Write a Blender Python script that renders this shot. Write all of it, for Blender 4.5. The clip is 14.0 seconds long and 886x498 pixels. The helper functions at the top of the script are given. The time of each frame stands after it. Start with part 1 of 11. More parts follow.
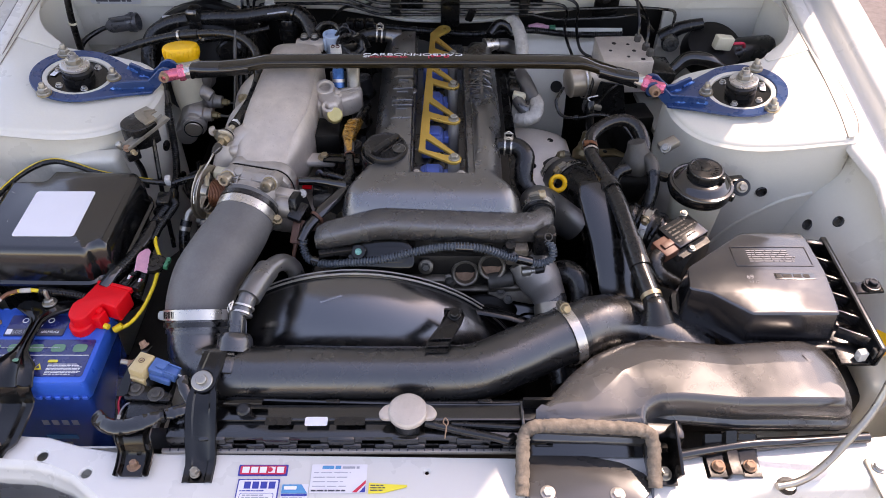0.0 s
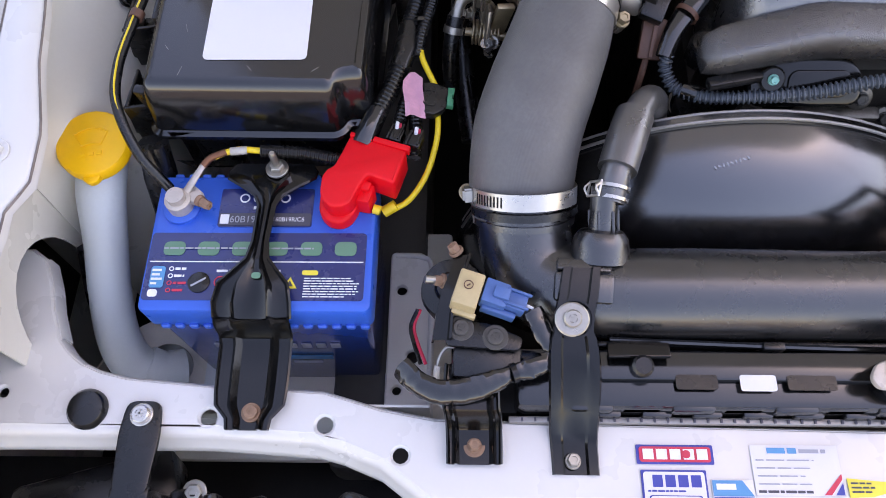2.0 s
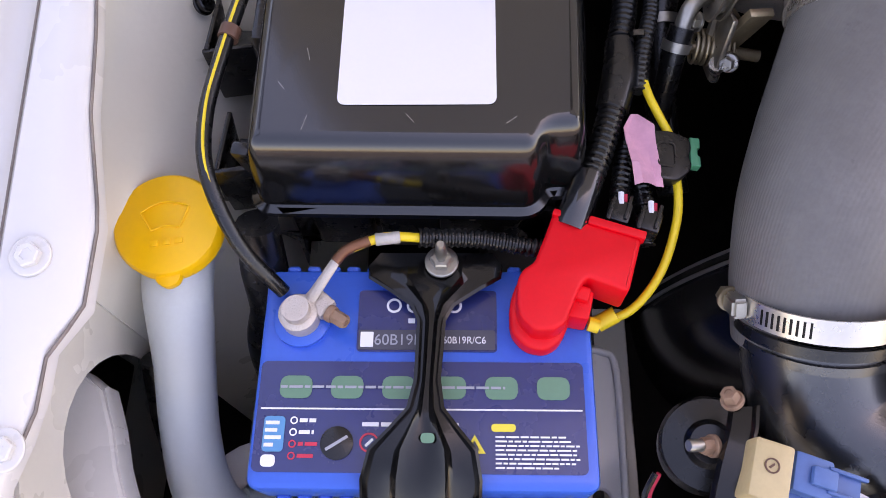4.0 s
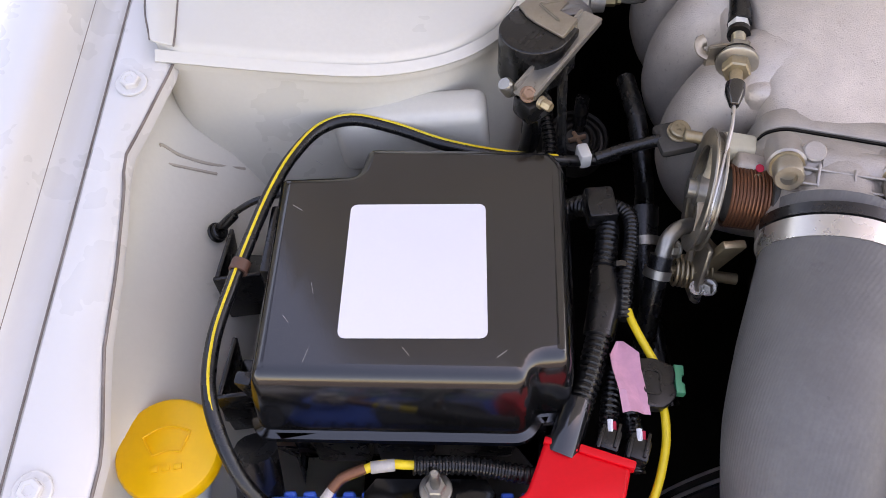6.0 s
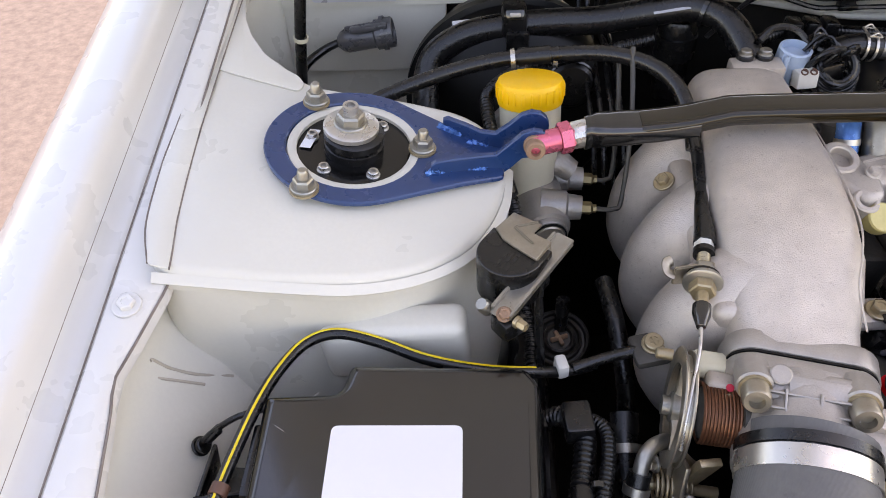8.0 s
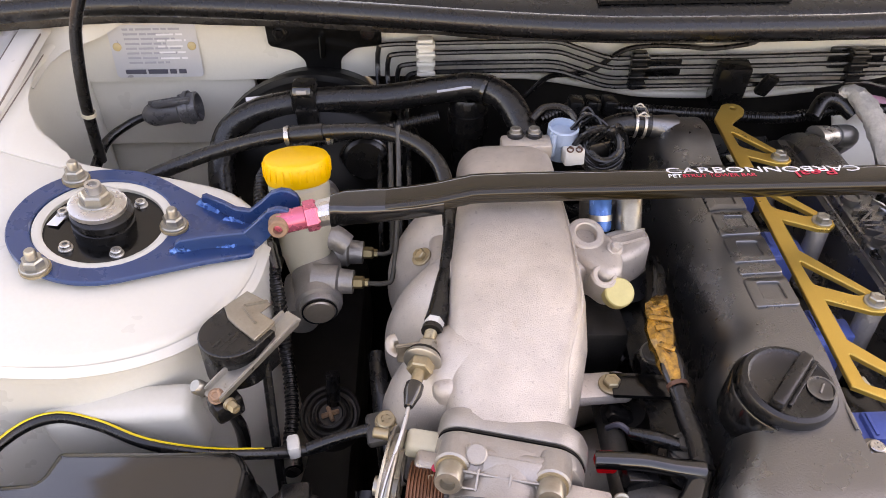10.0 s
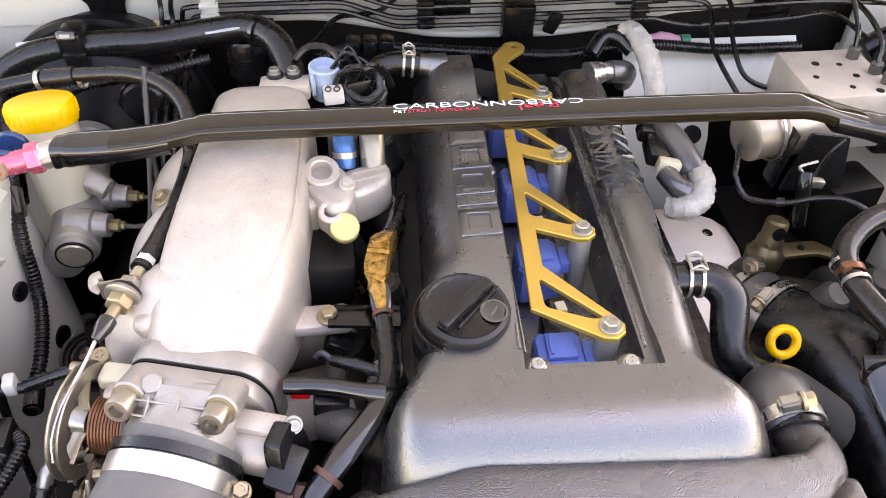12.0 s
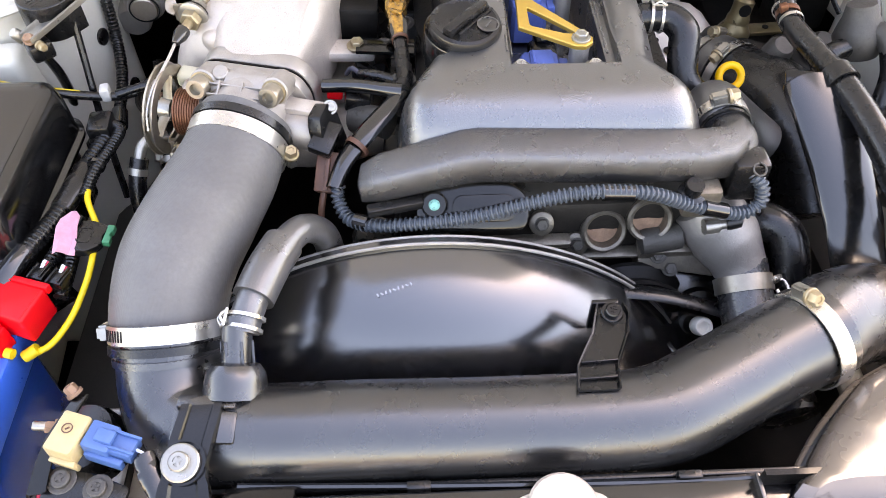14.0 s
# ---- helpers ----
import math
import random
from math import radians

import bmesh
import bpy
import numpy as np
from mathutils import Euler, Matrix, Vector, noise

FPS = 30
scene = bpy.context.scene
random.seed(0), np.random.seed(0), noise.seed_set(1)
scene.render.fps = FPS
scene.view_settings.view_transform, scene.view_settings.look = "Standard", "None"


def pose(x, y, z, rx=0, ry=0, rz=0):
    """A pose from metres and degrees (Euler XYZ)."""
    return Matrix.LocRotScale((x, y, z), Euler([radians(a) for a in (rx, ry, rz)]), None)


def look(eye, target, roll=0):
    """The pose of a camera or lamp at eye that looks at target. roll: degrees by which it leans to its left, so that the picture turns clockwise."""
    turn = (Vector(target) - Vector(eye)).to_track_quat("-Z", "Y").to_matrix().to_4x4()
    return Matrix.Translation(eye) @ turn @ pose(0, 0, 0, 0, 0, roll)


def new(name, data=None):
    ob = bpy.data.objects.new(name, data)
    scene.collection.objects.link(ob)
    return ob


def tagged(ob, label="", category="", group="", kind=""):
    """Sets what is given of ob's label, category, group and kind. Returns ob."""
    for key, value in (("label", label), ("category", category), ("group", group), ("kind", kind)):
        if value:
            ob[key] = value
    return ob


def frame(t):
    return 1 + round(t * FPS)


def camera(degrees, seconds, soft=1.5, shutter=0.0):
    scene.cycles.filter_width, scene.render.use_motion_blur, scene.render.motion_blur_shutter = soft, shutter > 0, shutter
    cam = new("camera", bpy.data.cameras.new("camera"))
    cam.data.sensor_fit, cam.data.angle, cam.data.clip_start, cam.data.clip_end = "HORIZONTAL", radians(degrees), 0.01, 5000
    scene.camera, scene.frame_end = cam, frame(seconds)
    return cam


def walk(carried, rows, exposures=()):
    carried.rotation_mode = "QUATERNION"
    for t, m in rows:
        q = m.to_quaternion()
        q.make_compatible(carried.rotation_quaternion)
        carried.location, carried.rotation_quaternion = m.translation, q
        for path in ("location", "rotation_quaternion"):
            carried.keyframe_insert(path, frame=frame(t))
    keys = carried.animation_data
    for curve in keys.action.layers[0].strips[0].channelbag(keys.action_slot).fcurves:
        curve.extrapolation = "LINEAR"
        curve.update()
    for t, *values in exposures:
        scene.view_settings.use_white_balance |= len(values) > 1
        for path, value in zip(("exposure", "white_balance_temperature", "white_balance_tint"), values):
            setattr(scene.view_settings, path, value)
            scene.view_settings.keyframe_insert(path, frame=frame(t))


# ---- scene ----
cam = camera(60.1, 14.0, soft=0.6)
PATH = [
    (0, (-0.005, 0.026, 1.385), (0.006, 1.485, 0.017), 0.4),
    (0.5, (-0.032, 0.064, 1.365), (-0.021, 1.435, -0.091), 0.3),
    (1, (-0.154, 0.156, 1.32), (-0.156, 1.396, -0.249), -0.3),
    (1.5, (-0.298, 0.265, 1.249), (-0.314, 1.328, -0.445), -1.0),
    (2, (-0.36, 0.377, 1.178), (-0.41, 1.252, -0.619), -2.7),
    (2.5, (-0.445, 0.452, 1.09), (-0.496, 1.172, -0.775), -3.4),
    (2.7, (-0.48, 0.477, 1.064), (-0.537, 1.155, -0.817), -4.3),
    (4.8, (-0.496, 0.552, 1.036), (-0.567, 1.5, -0.724), -3.8),
    (5, (-0.495, 0.555, 1.044), (-0.568, 1.539, -0.695), -3.7),
    (5.5, (-0.493, 0.558, 1.063), (-0.566, 1.635, -0.62), -3.4),
    (6, (-0.49, 0.565, 1.073), (-0.563, 1.735, -0.548), -3.1),
    (6.5, (-0.485, 0.576, 1.083), (-0.558, 1.822, -0.48), -2.9),
    (7, (-0.483, 0.584, 1.098), (-0.563, 1.9, -0.406), -3.1),
    (7.2, (-0.482, 0.586, 1.102), (-0.567, 1.932, -0.375), -3.2),
    (9.3, (-0.405, 0.599, 1.137), (-0.44, 2.129, -0.152), -1.3),
    (9.5, (-0.384, 0.6, 1.134), (-0.396, 2.136, -0.148), -0.8),
    (10, (-0.311, 0.599, 1.129), (-0.278, 2.143, -0.142), -0.3),
    (10.5, (-0.245, 0.599, 1.125), (-0.171, 2.139, -0.149), 0.1),
    (11, (-0.187, 0.603, 1.123), (-0.09, 2.134, -0.16), 0.1),
    (11.5, (-0.142, 0.593, 1.128), (-0.039, 2.097, -0.187), -0.1),
    (12, (-0.12, 0.571, 1.126), (-0.018, 2.033, -0.234), 0.1),
    (12.5, (-0.119, 0.539, 1.113), (-0.032, 1.949, -0.303), -0.0),
    (13, (-0.127, 0.502, 1.097), (-0.06, 1.858, -0.371), -0.2),
    (13.5, (-0.123, 0.434, 1.097), (-0.066, 1.755, -0.403), -0.3),
    (14, (-0.118, 0.36, 1.122), (-0.081, 1.637, -0.417), -0.7),
]
walk(cam, [(t, look(eye, target, roll)) for t, eye, target, roll in PATH],
     [(0, 1.75, 8200, 30), (1.5, 1.95, 8600, 31), (2.5, 1.95, 7500, 29), (5, 2.1, 9100, 39), (6, 2.0, 8800, 32), (7, 2.05, 8500, 25), (9.5, 2.22, 9900, 34), (10.5, 2.70, 9900, 33), (11, 2.85, 9900, 33), (12.5, 3.0, 9400, 29), (14, 3.0, 9000, 26)])

# ---- light ----
SUN_EL, SUN_AZ = 55.3, 52.6      # degrees above the ground; azimuth from +y towards +x
world = bpy.data.worlds.new("daylight")
scene.world = world
world.use_nodes = True
wn = world.node_tree
sky = wn.nodes.new("ShaderNodeTexSky")
sky.sky_type = "NISHITA"
sky.sun_disc = False
sky.sun_elevation = radians(SUN_EL)
sky.sun_rotation = radians(SUN_AZ)
sky.air_density, sky.dust_density = 1.3, 1.0
wn.nodes["Background"].inputs["Strength"].default_value = 0.15
wn.links.new(sky.outputs[0], wn.nodes["Background"].inputs[0])
sun_data = bpy.data.lights.new("sun", "SUN")
sun_data.energy, sun_data.angle, sun_data.color = 2.1, radians(0.55), (1.0, 0.95, 0.88)
sun = new("sun", sun_data)
sd = Vector((math.sin(radians(SUN_AZ)) * math.cos(radians(SUN_EL)), math.cos(radians(SUN_AZ)) * math.cos(radians(SUN_EL)), math.sin(radians(SUN_EL))))
sun.matrix_world = look(sd * 20, (0, 0, 0))

# ---- materials ----
MATS = {}


def mat(name, col, rough=0.5, metal=0.0, var=0.12, scale=30.0, grain=400.0, bump=0.0, dirt=None, dirt_amt=0.0, coat=0.0, rvar=0.1, trans=0.0, spec=0.5, rand=0.0, depth=0.0006, ior=1.5):
    """A procedural surface: broad blotches, fine grain, optional dirt, and fine relief."""
    if name in MATS:
        return MATS[name]
    m = bpy.data.materials.new(name)
    m.use_nodes = True
    t = m.node_tree
    b = t.nodes["Principled BSDF"]
    co = t.nodes.new("ShaderNodeTexCoord")

    def noise_tex(s, detail=4.0, rough_n=0.6):
        n = t.nodes.new("ShaderNodeTexNoise")
        n.inputs["Scale"].default_value, n.inputs["Detail"].default_value, n.inputs["Roughness"].default_value = s, detail, rough_n
        t.links.new(co.outputs["Object"], n.inputs["Vector"])
        return n.outputs["Fac"]

    def mix(fac, a, c):
        x = t.nodes.new("ShaderNodeMix")
        x.data_type = "RGBA"
        for sock, v in ((x.inputs[0], fac), (x.inputs[6], a), (x.inputs[7], c)):
            if isinstance(v, bpy.types.NodeSocket):
                t.links.new(v, sock)
            elif isinstance(v, tuple):
                sock.default_value = (*v, 1)
            else:
                sock.default_value = v
        return x.outputs[2]

    def ramp(fac, lo, hi, a=0.0, c=1.0):
        x = t.nodes.new("ShaderNodeMapRange")
        for i, v in enumerate((lo, hi, a, c)):
            x.inputs[i + 1].default_value = v
        t.links.new(fac, x.inputs[0])
        return x.outputs[0]

    big, fine = noise_tex(scale), noise_tex(grain, 2.0)
    lo = tuple(max(0, c * (1 - var)) for c in col)
    hi = tuple(min(1, c * (1 + var)) for c in col)
    out = mix(ramp(big, 0.3, 0.7), lo, hi)
    out = mix(ramp(fine, 0.35, 0.65, 0.0, 0.35), out, tuple(c * (1 - 1.2 * var) for c in col))
    if dirt:
        spots = noise_tex(scale * 2.3, 8.0, 0.75)
        out = mix(ramp(spots, 0.62 - 0.25 * dirt_amt, 0.78 - 0.2 * dirt_amt, 0.0, 0.85), out, dirt)
    if rand:
        oi = t.nodes.new("ShaderNodeObjectInfo")
        out = mix(ramp(oi.outputs["Random"], 0, 1, 0, rand), out, tuple(c * 0.5 for c in col))
    t.links.new(out, b.inputs["Base Color"])
    t.links.new(ramp(noise_tex(scale * 1.7), 0.25, 0.75, max(0.02, rough - rvar), min(1, rough + rvar)), b.inputs["Roughness"])
    b.inputs["Metallic"].default_value = metal
    b.inputs["Coat Weight"].default_value = coat
    b.inputs["Coat Roughness"].default_value = 0.08
    b.inputs["Specular IOR Level"].default_value = spec
    b.inputs["Transmission Weight"].default_value = trans
    b.inputs["IOR"].default_value = ior
    if bump:
        bn = t.nodes.new("ShaderNodeBump")
        bn.inputs["Strength"].default_value = min(1.0, bump)
        bn.inputs["Distance"].default_value = depth
        t.links.new(fine, bn.inputs["Height"])
        t.links.new(bn.outputs[0], b.inputs["Normal"])
    MATS[name] = m
    return m


PAINT = mat("white_paint", (0.62, 0.608, 0.575), 0.28, var=0.015, scale=9, grain=300, coat=0.5, rvar=0.02)
PAINT_IN = mat("white_paint_inner", (0.625, 0.60, 0.525), 0.3, var=0.045, scale=7, grain=300, coat=0.25, rvar=0.05, bump=0.04)
BLACK_PL = mat("black_plastic", (0.0055, 0.0055, 0.0057), 0.27, var=0.2, scale=25, grain=900, bump=0.12, dirt=(0.013, 0.0126, 0.0118), dirt_amt=-0.1, spec=0.5, ior=1.5)
BLACK_GLOSS = mat("black_gloss_plastic", (0.005, 0.005, 0.0052), 0.15, var=0.2, scale=12, grain=600, bump=0.03, dirt=(0.0065, 0.0063, 0.006), dirt_amt=-0.2, rvar=0.03, spec=0.8, ior=1.55)
BLACK_PAINT = mat("black_painted_steel", (0.0045, 0.0044, 0.0043), 0.17, var=0.25, scale=35, grain=500, bump=0.06, coat=0.1, dirt=(0.016, 0.0125, 0.010), dirt_amt=-0.25, spec=0.4)
RUBBER = mat("black_rubber", (0.006, 0.006, 0.0062), 0.27, var=0.2, scale=40, grain=700, bump=0.15, dirt=(0.012, 0.0115, 0.011), dirt_amt=0.05, spec=0.55, ior=1.5)
RUBBER_GREY = mat("greyed_rubber", (0.040, 0.0393, 0.039), 0.34, var=0.2, scale=30, grain=420, bump=0.35, dirt=(0.040, 0.039, 0.038), dirt_amt=0.08, spec=1.0, ior=1.7)
COVER = mat("satin_black_cover", (0.016, 0.016, 0.0168), 0.285, var=0.10, scale=20, grain=680, bump=0.65, rvar=0.05, spec=1.0, ior=1.9, depth=0.0005)
LEATHER = mat("grained_black_plastic", (0.020, 0.0198, 0.0203), 0.26, var=0.12, scale=20, grain=850, bump=0.5, depth=0.0004, rvar=0.05, spec=1.0, ior=1.7)
lt = LEATHER.node_tree
cells = lt.nodes.new("ShaderNodeTexVoronoi")
cells.inputs["Scale"].default_value = 1000.0
lco = lt.nodes.new("ShaderNodeTexCoord")
lt.links.new(lco.outputs["Object"], cells.inputs["Vector"])
grain_bump = lt.nodes.new("ShaderNodeBump")
grain_bump.invert = True
grain_bump.inputs["Strength"].default_value, grain_bump.inputs["Distance"].default_value = 0.8, 0.0006
lt.links.new(cells.outputs["Distance"], grain_bump.inputs["Height"])
lt.links.new(grain_bump.outputs[0], lt.nodes["Principled BSDF"].inputs["Normal"])
CAST = mat("cast_aluminium", (0.575, 0.510, 0.450), 0.46, metal=0.5, var=0.14, scale=34, grain=1100, bump=0.9, depth=0.0005, dirt=(0.42, 0.34, 0.28), dirt_amt=0.05)
cn = CAST.node_tree
pits = cn.nodes.new("ShaderNodeTexNoise")
pits.inputs["Scale"].default_value, pits.inputs["Detail"].default_value = 330.0, 3.0
pco = cn.nodes.new("ShaderNodeTexCoord")
cn.links.new(pco.outputs["Object"], pits.inputs["Vector"])
pit_at = cn.nodes.new("ShaderNodeMapRange")
for k_, v_ in ((1, 0.63), (2, 0.72), (3, 0.0), (4, 0.28)):
    pit_at.inputs[k_].default_value = v_
cn.links.new(pits.outputs["Fac"], pit_at.inputs[0])
pit_mix = cn.nodes.new("ShaderNodeMix")
pit_mix.data_type = "RGBA"
cbs = cn.nodes["Principled BSDF"]
cn.links.new(pit_at.outputs[0], pit_mix.inputs[0])
cn.links.new(cbs.inputs["Base Color"].links[0].from_socket, pit_mix.inputs[6])
pit_mix.inputs[7].default_value = (0.20, 0.165, 0.14, 1)
cn.links.new(pit_mix.outputs[2], cbs.inputs["Base Color"])
CAST_DK = mat("grimy_cast_aluminium", (0.085, 0.08, 0.072), 0.55, metal=0.5, var=0.2, scale=35, grain=500, bump=0.5, dirt=(0.022, 0.019, 0.016), dirt_amt=0.2)
GRIMY_ALLOY = mat("oil_blackened_alloy", (0.030, 0.026, 0.022), 0.42, metal=0.4, var=0.35, scale=35, grain=300, bump=0.6, dirt=(0.085, 0.072, 0.056), dirt_amt=-0.05)
CAST_MID = mat("dull_alloy_and_rim_glint", (0.34, 0.318, 0.295), 0.42, metal=0.6, var=0.12, scale=30, grain=520, bump=0.7, dirt=(0.16, 0.14, 0.12), dirt_amt=0.05)
WELD = mat("bright_blue_weld", (0.05, 0.19, 0.50), 0.22, metal=0.3, var=0.3, scale=200, bump=0.4)
STEEL = mat("bare_steel", (0.55, 0.53, 0.5), 0.3, metal=0.9, var=0.1, scale=50, grain=500, bump=0.08, dirt=(0.22, 0.17, 0.12), dirt_amt=-0.1)
ZINC = mat("zinc_plate", (0.38, 0.36, 0.315), 0.34, metal=0.85, var=0.12, scale=60, grain=600, dirt=(0.36, 0.28, 0.17), dirt_amt=0.05)
PASSIVATE = mat("yellow_zinc", (0.42, 0.34, 0.22), 0.38, metal=0.75, var=0.18, scale=70, grain=600, dirt=(0.2, 0.14, 0.08), dirt_amt=0.05)
PASSIVATE_LT = mat("dull_plated_steel", (0.36, 0.32, 0.26), 0.36, metal=0.8, var=0.15, scale=60, grain=600, dirt=(0.2, 0.16, 0.11), dirt_amt=0.05)
RUSTY = mat("rusty_steel", (0.33, 0.20, 0.13), 0.7, metal=0.3, var=0.3, scale=90, grain=700, bump=0.5, dirt=(0.5, 0.45, 0.38), dirt_amt=0.0)
COPPER = mat("copper_spring", (0.22, 0.095, 0.055), 0.4, metal=0.8, var=0.15, scale=60)
CHROME = mat("bright_band", (0.58, 0.55, 0.50), 0.30, metal=0.85, var=0.06, scale=40, dirt=(0.45, 0.36, 0.26), dirt_amt=-0.1)
BLUE_AN = mat("blue_painted_plate", (0.007, 0.038, 0.125), 0.30, var=0.1, scale=25, coat=0.4, bump=0.06, dirt=(0.015, 0.03, 0.09), dirt_amt=-0.1)
PINK = mat("pink_anodised", (0.72, 0.16, 0.24), 0.28, metal=0.6, var=0.08, scale=50)
TEAL = mat("teal_paint_mark", (0.16, 0.42, 0.36), 0.3, metal=0.4, var=0.15, scale=80)
GOLD = mat("gold_anodised", (0.70, 0.44, 0.10), 0.34, metal=0.75, var=0.05, scale=30, bump=0.08)
YELLOW = mat("yellow_plastic", (0.95, 0.50, 0.004), 0.42, var=0.05, scale=30, bump=0.05, dirt=(0.6, 0.24, 0.01), dirt_amt=-0.2)
RED = mat("red_plastic", (0.80, 0.005, 0.010), 0.5, var=0.06, scale=30, bump=0.05, spec=0.3)
BLUE_BAT = mat("blue_battery_plastic", (0.012, 0.115, 0.55), 0.32, var=0.06, scale=18, bump=0.05)
BLUE_CASE = mat("translucent_blue_plastic", (0.008, 0.060, 0.30), 0.18, var=0.12, scale=14, coat=0.4)
BLUE_DK = mat("dark_blue_label", (0.012, 0.022, 0.12), 0.25, var=0.1, scale=25, coat=0.4)
BLUE_COIL = mat("blue_coil_plastic", (0.085, 0.155, 0.47), 0.42, var=0.12, scale=30, bump=0.1)
BLUE_CON = mat("pale_blue_connector", (0.36, 0.46, 0.58), 0.45, var=0.08, scale=40)
BLUE_PLUG = mat("blue_connector", (0.05, 0.13, 0.33), 0.45, var=0.1, scale=40)
MILK = mat("milky_plastic", (0.60, 0.56, 0.44), 0.4, var=0.06, scale=18, trans=0.15, dirt=(0.45, 0.40, 0.30), dirt_amt=-0.1)
NECK = mat("milky_blue_plastic", (0.50, 0.55, 0.56), 0.36, var=0.06, scale=12, trans=0.1)
LABEL = mat("white_label", (0.72, 0.70, 0.72), 0.5, var=0.02, scale=10)
INK_BLUE = mat("blue_ink", (0.03, 0.05, 0.32), 0.45, var=0.05)
INK_RED = mat("red_ink", (0.65, 0.03, 0.07), 0.45, var=0.05)
INK_GREY = mat("grey_ink", (0.35, 0.36, 0.40), 0.5, var=0.05)
INK_DARK = mat("dark_ink", (0.06, 0.06, 0.08), 0.5, var=0.05)
INK_CYAN = mat("light_blue_ink", (0.05, 0.28, 0.52), 0.45, var=0.05)
INK_WHITE = mat("white_ink", (0.78, 0.78, 0.80), 0.45, var=0.03)
LABEL_Y = mat("yellow_label", (0.82, 0.68, 0.06), 0.45, var=0.04)
LIME = mat("lime_label", (0.10, 0.24, 0.15), 0.45, var=0.06)
PLUG_Y = mat("yellow_zinc_plug", (0.56, 0.47, 0.20), 0.42, metal=0.3, var=0.1, scale=60)
PALE = mat("cream_connector", (0.62, 0.57, 0.42), 0.45, var=0.06, scale=40)
TAN_PL = mat("tan_plastic", (0.50, 0.385, 0.20), 0.45, var=0.10, scale=60, bump=0.1)
CAST_TB = mat("grey_cast_alloy", (0.40, 0.362, 0.322), 0.42, metal=0.55, var=0.12, scale=40, grain=900, bump=0.6, depth=0.0005, dirt=(0.30, 0.25, 0.21), dirt_amt=0.0)
GREY_PL = mat("grey_plastic", (0.075, 0.075, 0.078), 0.30, var=0.1, scale=40, spec=0.7, ior=1.55)
WHITE_PL = mat("white_plastic", (0.66, 0.64, 0.58), 0.45, var=0.05, scale=40)
CARBON = mat("carbon_weave", (0.020, 0.016, 0.010), 0.07, var=0.3, scale=60, grain=900, coat=0.35, rvar=0.02, spec=0.3)
ct = CARBON.node_tree
weave = ct.nodes.new("ShaderNodeTexChecker")
weave.inputs["Scale"].default_value = 900.0
weave.inputs["Color1"].default_value = (0.010, 0.0078, 0.0045, 1)
weave.inputs["Color2"].default_value = (0.024, 0.0175, 0.0085, 1)
turn = ct.nodes.new("ShaderNodeMapping")
turn.inputs["Rotation"].default_value = (0.0, 0.0, 0.785)
wco = ct.nodes.new("ShaderNodeTexCoord")
ct.links.new(wco.outputs["Object"], turn.inputs["Vector"])
ct.links.new(turn.outputs[0], weave.inputs["Vector"])
ct.links.new(weave.outputs["Color"], ct.nodes["Principled BSDF"].inputs["Base Color"])
WIRE_Y = mat("yellow_wire", (0.78, 0.55, 0.02), 0.4, var=0.06)
PINK_TAPE = mat("pink_tag", (0.68, 0.33, 0.42), 0.7, var=0.1, scale=90, bump=0.5)
GREEN = mat("green_plastic", (0.02, 0.22, 0.11), 0.4, var=0.1)
BROWN_CON = mat("brown_connector", (0.12, 0.052, 0.032), 0.5, var=0.15)
AMBER_TAPE = mat("amber_tape", (0.46, 0.23, 0.035), 0.12, var=0.7, scale=160, grain=420, coat=0.8, dirt=(0.02, 0.010, 0.005), dirt_amt=0.35, metal=0.6, bump=0.8, depth=0.001)
FOIL = mat("foil_wrap", (0.44, 0.415, 0.375), 0.5, metal=0.15, var=0.18, scale=110, grain=260, bump=1.0, dirt=(0.3, 0.28, 0.25), dirt_amt=0.1)
SHIELD = mat("heat_shield", (0.80, 0.715, 0.635), 0.42, metal=0.0, var=0.08, scale=25, bump=0.2, dirt=(0.30, 0.17, 0.10), dirt_amt=-0.08)
SNORKEL = mat("aged_grey_plastic", (0.036, 0.0345, 0.0335), 0.25, var=0.06, scale=9, grain=300, bump=0.02, dirt=(0.055, 0.047, 0.038), dirt_amt=-0.5, spec=0.8, ior=1.6)
AIRBOX = mat("worn_black_plastic", (0.013, 0.0128, 0.0145), 0.19, var=0.10, scale=14, grain=500, bump=0.03, spec=0.8, ior=1.65)
AIRBOX_PRINT = mat("scuffed_raised_print", (0.17, 0.165, 0.17), 0.4, var=0.15, scale=90)
CAN = mat("dull_turned_steel", (0.42, 0.36, 0.29), 0.38, metal=0.7, var=0.1, scale=40, grain=300, bump=0.05, dirt=(0.30, 0.24, 0.17), dirt_amt=-0.1)
OLIVE = mat("olive_zinc_plate", (0.22, 0.17, 0.09), 0.34, metal=0.7, var=0.2, scale=50, bump=0.1, dirt=(0.10, 0.07, 0.04), dirt_amt=0.0)
PIPE_PL = mat("satin_black_pipe", (0.011, 0.011, 0.0114), 0.27, var=0.12, scale=18, grain=1000, bump=0.25, depth=0.0003, rvar=0.05, spec=0.85, ior=1.65)
SHROUD_PL = mat("satin_black_shroud", (0.007, 0.007, 0.0073), 0.20, var=0.1, scale=14, grain=600, bump=0.05, rvar=0.04, spec=1.0, ior=1.75)
HOSE_CLOTH = mat("cloth_faced_rubber", (0.125, 0.122, 0.118), 0.5, var=0.18, scale=22, grain=330, bump=0.6, depth=0.0006, spec=0.4, ior=1.5, dirt=(0.072, 0.070, 0.068), dirt_amt=0.05)
